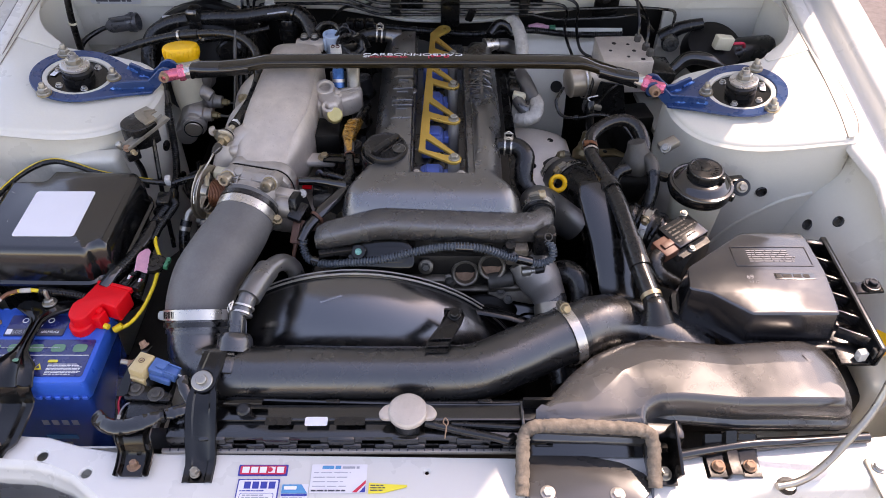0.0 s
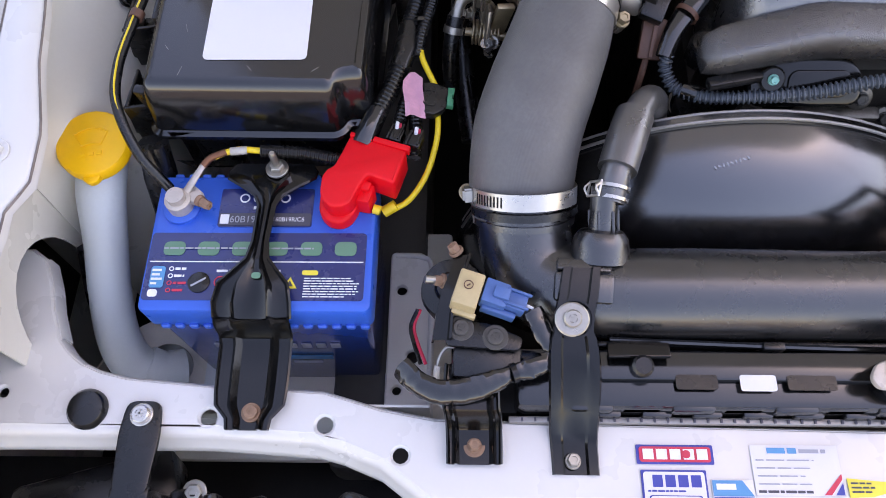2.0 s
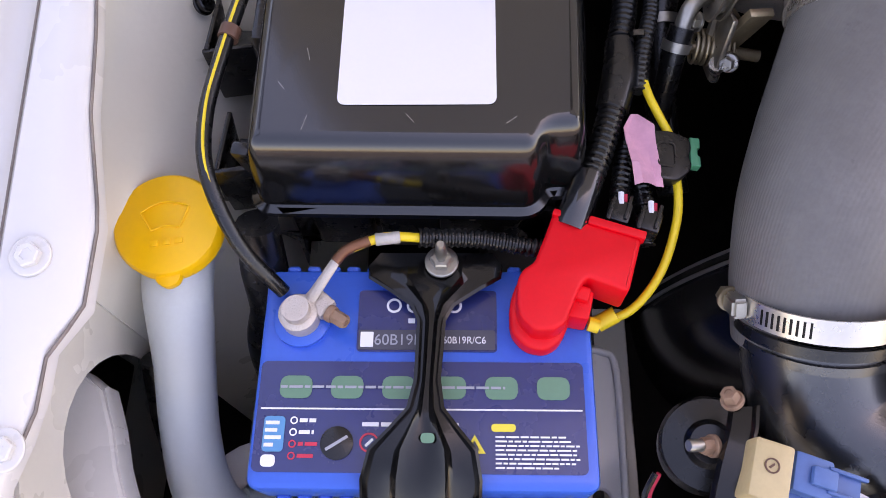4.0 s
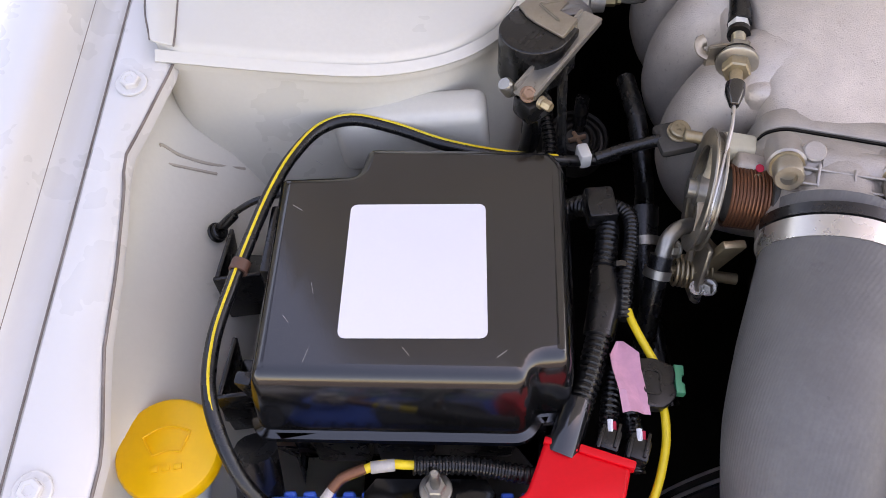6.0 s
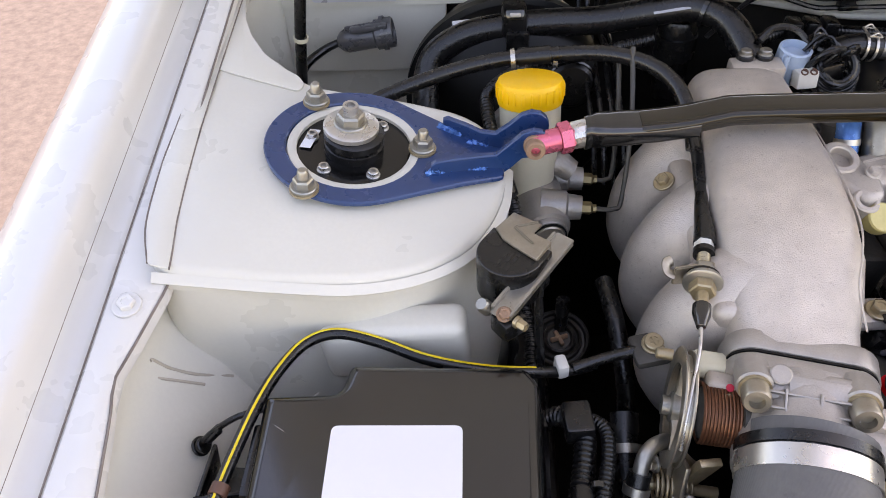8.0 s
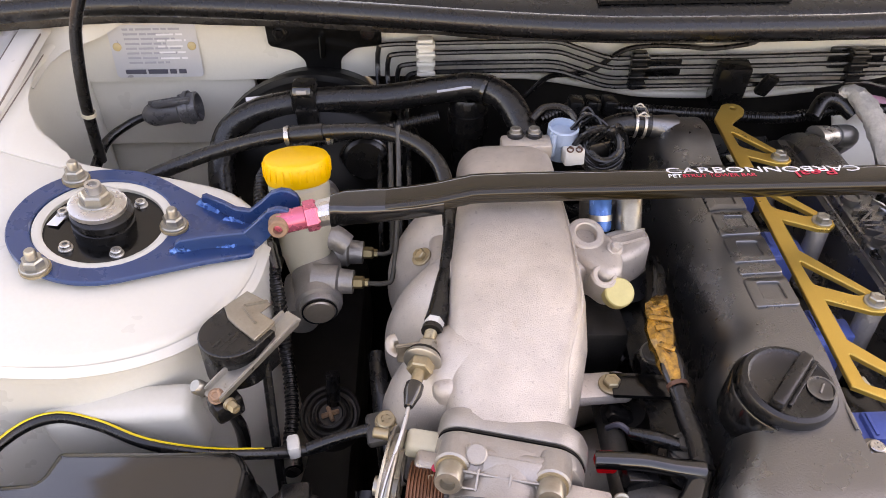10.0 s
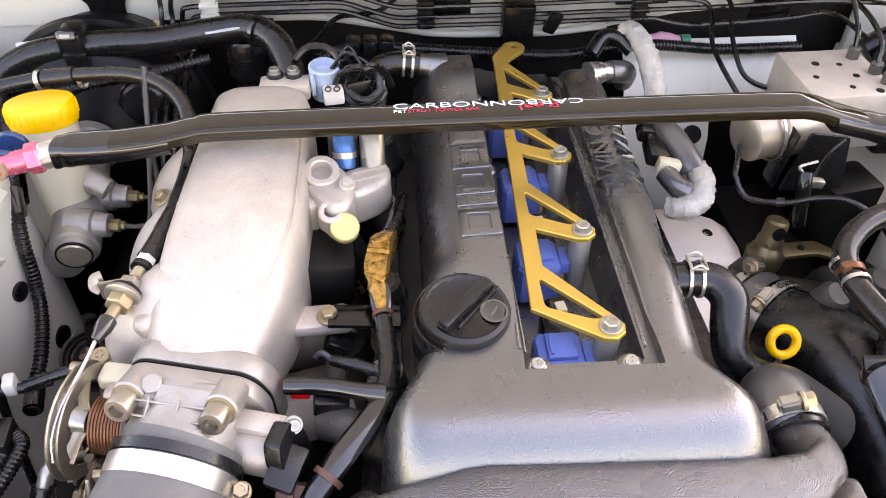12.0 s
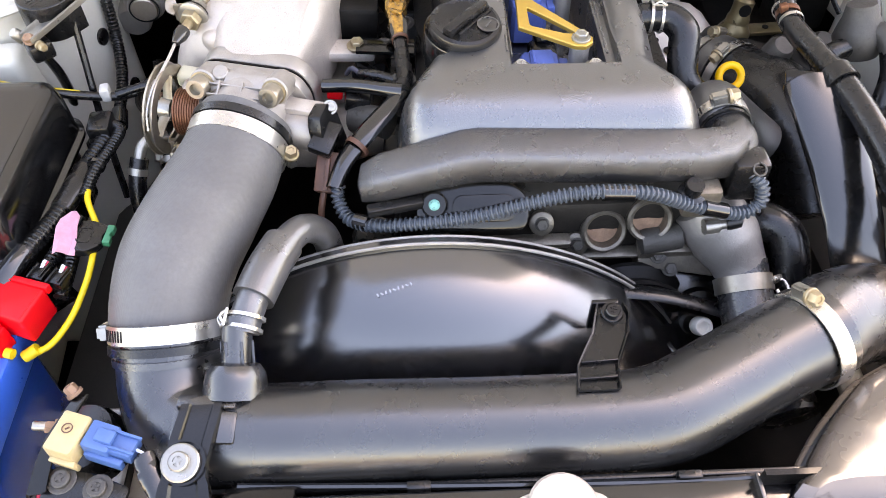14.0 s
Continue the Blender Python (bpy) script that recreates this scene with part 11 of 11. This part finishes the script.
part("meter_tube", lathe([(0.036, 0), (0.036, 0.06)], (0.318, 0.852, 0.622), (0.7, -0.7, 0.0), 32), CAST_DK, am)
clamp(am, (0.300, 0.868, 0.633), (0.85, -0.5, 0.0), 0.035, 0.010, (0, -0.3, 1))
for q in ((-0.006, -0.0255, -0.006), (0.022, 0.021, 0.0066)):
    bolt(am, tuple(AMM @ Vector(q)), (0, -0.1, 1), 0.004, 0.004, ZINC, 1.4, phillips=True)
bx = thing("air_cleaner_box", (0.41, 0.73, 0.55), "worn black plastic air cleaner box with an angled lid", "air box")
AB = [(0.315, 0.702), (0.340, 0.695), (0.384, 0.661), (0.492, 0.661), (0.498, 0.735), (0.495, 0.801), (0.489, 0.808), (0.410, 0.808), (0.320, 0.738)]
ABr = rounded(AB, 0.004, 4)


def lid_fall(y):
    return -0.07 * max(0.0, 0.690 - y) - 0.02 * max(0.0, 0.734 - y) - 0.05 * max(0.0, y - 0.785)


secs = []
for inset, z in ((0.012, 0.625), (0.0105, 0.6325), (0.0045, 0.633), (0.0035, 0.650), (0.0012, 0.6785), (0.0005, 0.6825), (-0.0008, 0.6842), (-0.0030, 0.6850)):
    secs.append([(x, y, z) for x, y in offset(ABr, inset)])
b = loft(secs)
for y in (0.690, 0.734, 0.785):
    bmesh.ops.bisect_plane(b, geom=b.verts[:] + b.edges[:] + b.faces[:], plane_co=(0, y, 0), plane_no=(0, 1, 0))
for v in b.verts:
    if v.co.z > 0.67:
        v.co.z += lid_fall(v.co.y)
part("lid", b, AIRBOX, bx, "", 25)
b = bmesh.new()
for x0, y0, x1, y1 in ((0.386, 0.7405, 0.486, 0.7425), (0.386, 0.7765, 0.486, 0.7785), (0.385, 0.7405, 0.387, 0.7785), (0.485, 0.7405, 0.487, 0.7785)):
    box(((x0 + x1) / 2, (y0 + y1) / 2, 0.6852), (x1 - x0, y1 - y0, 0.0012), bev=0.0004, seg=1, bm=b)
part("panel_border", b, AIRBOX, bx)
bars(bx, 0.405, 0.748, 0.472, 0.772, 0.6852, 6, AIRBOX_PRINT, 41, 0.42, name="embossed_print")
part("number_plate", prism(round_rect(0.429, 0.717, 0.481, 0.728, 0.001), 0.6842, 0.6852, 0.0003), AIRBOX, bx)
bars(bx, 0.431, 0.719, 0.479, 0.7265, 0.6853, 1, DARK, 42, 0.75, name="embossed_print")
words("lid_lettering", "69", 0.010, pose(0.397, 0.721, 0.6850), AIRBOX_PRINT, bx, 0.0004)
words("lid_lettering", "R7 17", 0.0055, pose(0.400, 0.712, 0.6848), AIRBOX_PRINT, bx, 0.0004)
part("lower_box", prism(offset(ABr, 0.004), 0.50, 0.628, 0.004), BLACK_PL, bx)
part("lower_tray", box((0.43, 0.655, 0.530), (0.25, 0.08, 0.09), bev=0.012), DARK, bx)
part("rim_floor", box((0.514, 0.715, 0.632), (0.040, 0.190, 0.006), (0, 0, 0), 0.001), BLACK_PL, bx)
part("rim", box((0.535, 0.720, 0.648), (0.009, 0.205, 0.034), (0, 0, 0), 0.003), BLACK_GLOSS, bx)
part("rim_end", box((0.516, 0.812, 0.650), (0.030, 0.010, 0.030), (0, 0, -12), 0.003), BLACK_GLOSS, bx)
for k in range(5):
    part("rim_rib", box((0.516, 0.650 + 0.034 * k, 0.649), (0.042, 0.0022, 0.018), (0, 0, -28), 0.0006), AIRBOX, bx)
part("rim_front", box((0.458, 0.648, 0.631), (0.150, 0.012, 0.014), (0, 2, 0), 0.003), BLACK_PL, bx)
part("side_clip", box((0.520, 0.628, 0.640), (0.012, 0.010, 0.018), (0, 0, 10), 0.002), WHITE_PL, bx, "pale spring clip")
part("mount_arm", box((0.555, 0.722, 0.664), (0.040, 0.020, 0.004), (0, -4, 0), 0.0015), BLACK_PAINT, bx)
part("mount_rubber", lathe([(0.011, 0), (0.012, 0.002), (0.011, 0.006), (0.006, 0.007)], (0.561, 0.722, 0.665), (0, 0, 1), 20), RUBBER, bx)
bolt(bx, (0.561, 0.722, 0.671), (0, 0, 1), 0.0062, 0.006, BLACK_PAINT, 1.5)

# ---- cold-air snorkel ----
sn = thing("air_snorkel", (0.28, 0.56, 0.6), "sun-bleached grey plastic air snorkel", "air duct")
SN = rounded([(0.099, 0.520), (0.103, 0.534), (0.116, 0.551), (0.132, 0.572), (0.152, 0.594), (0.186, 0.625), (0.221, 0.642), (0.252, 0.650), (0.30, 0.649), (0.35, 0.644), (0.40, 0.646), (0.450, 0.650), (0.472, 0.640), (0.485, 0.612), (0.487, 0.587), (0.484, 0.560), (0.476, 0.541), (0.457, 0.540), (0.40, 0.539), (0.344, 0.541), (0.283, 0.545), (0.250, 0.545), (0.237, 0.538), (0.235, 0.518), (0.165, 0.516)], 0.008, 4)


def sn_z(x, y):
    """Top of the duct: a shallow dip along the middle, and a fall towards the mouth."""
    over_mouth = 1 - ease(x, 0.21, 0.28)
    return 0.6640 - 0.004 * math.exp(-((x - 0.34) / 0.05) ** 2) - 0.10 * max(0.0, x - 0.42) - 0.26 * max(0.0, 0.585 - y) * over_mouth - 0.05 * max(0.0, 0.16 - x)


def sn_w(x, y):
    """How wide the shoulder is: broad along the back and the ends, tight along the front edge."""
    front = (1 - ease(y, 0.548, 0.585)) * (1 - ease(x, 0.462, 0.482)) * ease(x, 0.094, 0.112)
    return 1.55 - 1.20 * front


def sn_d(x, y):
    """Depth of the duct: shallow over the mouth, deep round the rest."""
    return 0.30 + 0.34 * max(ease(x, 0.20, 0.25), ease(y, 0.530, 0.585))


inward = []
for k, q in enumerate(SN):
    along = (Vector(SN[(k + 1) % len(SN)]) - Vector(SN[k - 1])).normalized()
    inward.append(Vector((along.y, -along.x)))
secs = []
for inset, dz in ((0.006, -0.080), (0.0, -0.076), (-0.003, -0.070), (-0.0045, -0.064), (-0.0045, -0.058), (-0.003, -0.053), (0.002, -0.050), (0.003, -0.047), (0.001, -0.042), (0.0, -0.036), (0.0008, -0.029), (0.003, -0.021), (0.007, -0.0135), (0.012, -0.0080), (0.018, -0.0040), (0.024, -0.0014), (0.030, -0.0003)):
    ring = [(p[0] + n.x * inset * (sn_w(*p) if inset > 0 else 1.0), p[1] + n.y * inset * (sn_w(*p) if inset > 0 else 1.0)) for p, n in zip(SN, inward)]
    secs.append([(x, y, sn_z(x, y) + dz * sn_d(*p)) for (x, y), p in zip(ring, SN)])
b = loft(secs, caps=False)
for k in (-1, 0):
    top = bmesh.new()
    vs = [top.verts.new(q) for q in secs[k]]
    rim = set(vs)
    bmesh.ops.triangle_fill(top, use_beauty=True, edges=[top.edges.new((vs[i], vs[(i + 1) % len(vs)])) for i in range(len(vs))])
    if k == -1:
        inner = [e for e in top.edges if len(e.link_faces) == 2]
        bmesh.ops.subdivide_edges(top, edges=inner, cuts=5, use_grid_fill=True)
        bmesh.ops.triangulate(top, faces=top.faces[:])
        for v in top.verts:
            if v not in rim:
                v.co.z = sn_z(v.co.x, v.co.y) - 0.0001
    join(b, top)
bmesh.ops.remove_doubles(b, verts=b.verts, dist=1e-5)
bmesh.ops.recalc_face_normals(b, faces=b.faces)
part("duct", b, SNORKEL, sn, "", 60)
for x in (0.0925, 0.2335):
    cheek = prism([(0.456, 0.604), (0.560, 0.604), (0.560, 0.640), (0.522, 0.640)], -0.0015, 0.0015, 0.0004)
    cheek.transform(Matrix(((0, 0, 1, x), (1, 0, 0, 0), (0, 1, 0, 0), (0, 0, 0, 1))))
    part("mouth_cheek", cheek, SNORKEL, sn)
part("mouth_floor", prism(rounded([(0.094, 0.452), (0.222, 0.450), (0.232, 0.462), (0.230, 0.482), (0.205, 0.497), (0.165, 0.506), (0.094, 0.508)], 0.006), 0.6055, 0.6095, 0.001), SNORKEL, sn)
part("mouth_ramp", box((0.163, 0.528, 0.618), (0.136, 0.052, 0.004), (26, 0, 0), 0.001), BLACK_GLOSS, sn)
# dark sheet across the duct, in place of the shade deep in the mouth
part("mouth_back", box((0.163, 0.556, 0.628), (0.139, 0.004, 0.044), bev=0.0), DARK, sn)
for x, y in ((0.116, 0.459), (0.193, 0.457)):
    bolt(sn, (x, y, 0.610), (0, -0.05, 1), 0.0058, 0.004, CAST_MID, 1.45)


def foam(pts, r, seed):
    b = tube(pts, r, 10, 10, flat=1.0)
    rnd = random.Random(seed)
    for v in b.verts:
        v.co += Vector((rnd.uniform(-1, 1), rnd.uniform(-1, 1), rnd.uniform(-1, 1))) * 0.0011
    return b


part("foam_seal", foam([(0.0875, 0.455, 0.610), (0.0885, 0.475, 0.620), (0.090, 0.503, 0.636), (0.0945, 0.516, 0.644), (0.108, 0.520, 0.648), (0.13, 0.520, 0.649), (0.165, 0.518, 0.650), (0.205, 0.516, 0.649), (0.228, 0.514, 0.646), (0.236, 0.506, 0.640), (0.2365, 0.485, 0.624), (0.236, 0.464, 0.611)], 0.0078, 6), FOAM, sn, "crumbling brown foam seal", 70)

# brackets on the right front panel and the bonnet stay
fbk = thing("panel_bracket", (0.25, 0.49, 0.6), "black steel bracket beside the snorkel", "bracket")
part("bracket", box((0.248, 0.489, 0.6085), (0.030, 0.042, 0.004), bev=0.001), BLACK_PAINT, fbk)
part("bracket_web", box((0.262, 0.500, 0.628), (0.004, 0.06, 0.04), (20, 0, 0), 0.001), BLACK_PAINT, fbk)
bolt(fbk, (0.249, 0.481, 0.6105), (0, 0, 1), 0.0055, 0.010, ZINC, 1.6)
fsb = thing("stay_bracket", (0.332, 0.5, 0.6), "black saddle bracket with two rusty bolts", "bracket")
secs = [[(x, y, z) for x, z in ((0.300, z0), (0.303, z0 + 0.004), (0.322, z0 + 0.004), (0.326, z0 + 0.010), (0.338, z0 + 0.010), (0.342, z0 + 0.004), (0.361, z0 + 0.004), (0.364, z0))] for y, z0 in ((0.480, 0.604), (0.500, 0.604), (0.512, 0.608), (0.524, 0.622))]
part("saddle", thick(loft(secs, closed=False), 0.002), BLACK_PAINT, fsb, "", 30)
for x in (0.314, 0.350):
    bolt(fsb, (x, 0.492, 0.609), (0, 0, 1), 0.006, 0.007, RUSTY, 1.3)
part("cross_rod", tube([(0.262, 0.503, 0.612), (0.305, 0.510, 0.614), (0.36, 0.518, 0.615), (0.42, 0.522, 0.614), (0.50, 0.53, 0.61)], 0.0065, 12), BLACK_GLOSS, fsb, "glossy black cross rod")
pr = thing("bonnet_stay", (0.39, 0.47, 0.61), "dull grey steel bonnet stay rod", "stay rod")
part("rod", tube([(0.372, 0.466, 0.611), (0.395, 0.470, 0.613), (0.42, 0.480, 0.622), (0.45, 0.500, 0.648), (0.486, 0.532, 0.70), (0.52, 0.60, 0.85), (0.56, 0.74, 1.15), (0.585, 0.90, 1.52), (0.585, 0.93, 1.62)], 0.0045, 12), ZINC, pr)
part("pivot", lathe([(0.010, 0), (0.011, 0.003), (0.009, 0.008), (0, 0.009)], (0.385, 0.469, 0.604), (0, 0, 1), 20), RUBBER, pr, "black rubber pivot grommet")
lb = thing("lamp_bracket", (0.50, 0.48, 0.6), "grey lamp bracket screwed to the panel", "bracket")
part("arm", prism(rounded([(0.485, 0.505), (0.512, 0.505), (0.514, 0.45), (0.487, 0.45)], 0.006), 0.603, 0.608, 0.001), ZINC, lb)
bolt(lb, (0.498, 0.492, 0.608), (0, 0, 1), 0.0065, 0.006, CHROME, 1.3, phillips=True)
yb = thing("coolant_bottle", (0.567, 0.672, 0.5), "milky overflow bottle with a yellow cap", "bottle")
part("bottle", box((0.575, 0.655, 0.54), (0.07, 0.10, 0.13), bev=0.016, seg=3), MILK, yb)
part("cap", lathe([(0.018, 0), (0.018, 0.013), (0.016, 0.016), (0, 0.016)], (0.567, 0.672, 0.605), (0, -0.1, 1), 28), YELLOW, yb, "yellow cap")
part("pad", box((0.563, 0.700, 0.615), (0.016, 0.014, 0.018), bev=0.003), INK_WHITE, yb)

# ---- wiper motor in the right-hand recess ----
wm = thing("wiper_motor", (0.49, 1.3, 0.65), "dark wiper motor with a cream connector", "wiper motor")
part("gearbox", lathe([(0.052, 0), (0.055, 0.01), (0.050, 0.035), (0.02, 0.045)], (0.49, 1.30, 0.68), (0.1, -0.5, 1), 32), DARK, wm)
part("motor_can", lathe([(0.03, 0), (0.032, 0.01), (0.032, 0.08), (0.026, 0.09)], (0.52, 1.29, 0.685), (1, 0.2, 0.0), 28), BLACK_PL, wm)
part("arm", tube([(0.40, 1.31, 0.71), (0.43, 1.31, 0.73), (0.47, 1.31, 0.74)], [0.016, 0.012, 0.010], 14), BLACK_PL, wm)
part("grommet", lathe([(0.012, 0), (0.016, 0.004), (0.014, 0.012), (0.006, 0.012), (0.005, 0.004), (0, 0.004)], (0.41, 1.285, 0.715), (-0.1, -1, 0.3), 20), RUBBER, wm)
part("connector", box((0.497, 1.262, 0.728), (0.032, 0.018, 0.024), (0, 8, 6), 0.003), PALE, wm, "cream plastic connector")
part("lead", tube([(0.51, 1.262, 0.725), (0.53, 1.258, 0.728), (0.54, 1.27, 0.715)], 0.003, 8), INK_RED, wm)
part("loom", tube([(0.40, 1.22, 0.69), (0.43, 1.235, 0.71), (0.46, 1.225, 0.715), (0.49, 1.22, 0.70)], [0.010, 0.013, 0.012, 0.010], 12), BLACK_GLOSS, wm)
for at, d in (((0.4913, 0.9445, 0.6456), (0, -1, 0.1)), ((0.5600, 0.9060, 0.6125), (-0.8, -0.1, 0.6)), ((0.5810, 0.8712, 0.6490), (-0.8, -0.1, 0.6))):
    hole_disc(car, at, d, 0.0085, material=RUBBER)
part("wheelhouse_edge", tube([(0.44, 0.9520, 0.53), (0.4685, 0.9465, 0.5791), (0.5030, 0.9435, 0.6127), (0.5350, 0.9425, 0.634), (0.5691, 0.9425, 0.6453)], 0.003, 8), PAINT_IN, car)
for x in (0.38, 0.42):
    hole_disc(car, (x, 1.3655, 0.803), (0, -1, 0), 0.008)

# ---- front left lamp recess ----
hp = thing("headlamp_unit", (-0.6, 0.44, 0.45), "black headlamp housing under the panel's edge", "headlamp")
part("housing", box((-0.66, 0.455, 0.50), (0.13, 0.07, 0.07), (0, 8, 18), 0.008), BLACK_PL, hp)
part("lens", box((-0.70, 0.415, 0.505), (0.12, 0.012, 0.08), (-30, 0, 24), 0.004), SILVER_PL, hp, "silver-grey lens edge")
part("housing_leg", box((-0.575, 0.455, 0.525), (0.026, 0.028, 0.07), (0, 0, 8), 0.004), BLACK_PL, hp)
part("housing_leg", box((-0.555, 0.452, 0.53), (0.012, 0.026, 0.06), (0, 0, 8), 0.003), BLACK_GLOSS, hp)
bolt(hp, (-0.570, 0.466, 0.555), (0, -0.2, 1), 0.007, 0.006, ZINC, 1.4)
fr = thing("relay_pair", (-0.49, 0.45, 0.5), "pair of grey relay connectors on a harness", "connectors")
for k, x in enumerate((-0.490, -0.467)):
    r_ = part("relay", box((x, 0.448, 0.535), (0.019, 0.026, 0.04), (0, 0, 4), 0.003), SILVER_PL, fr, "grey relay socket")
    part("relay_lip", box((x, 0.448, 0.556), (0.015, 0.020, 0.006), (0, 0, 4), 0.001), CAST_DK, r_)
part("harness", tube([(-0.455, 0.455, 0.555), (-0.445, 0.46, 0.575), (-0.425, 0.452, 0.57), (-0.41, 0.44, 0.55), (-0.37, 0.42, 0.53), (-0.30, 0.41, 0.52)], [0.004, 0.005, 0.006, 0.007, 0.007, 0.007], 10), RUBBER, fr)
part("unit", box((-0.53, 0.452, 0.52), (0.03, 0.026, 0.04), (0, 0, 10), 0.004), BLACK_PL, fr)
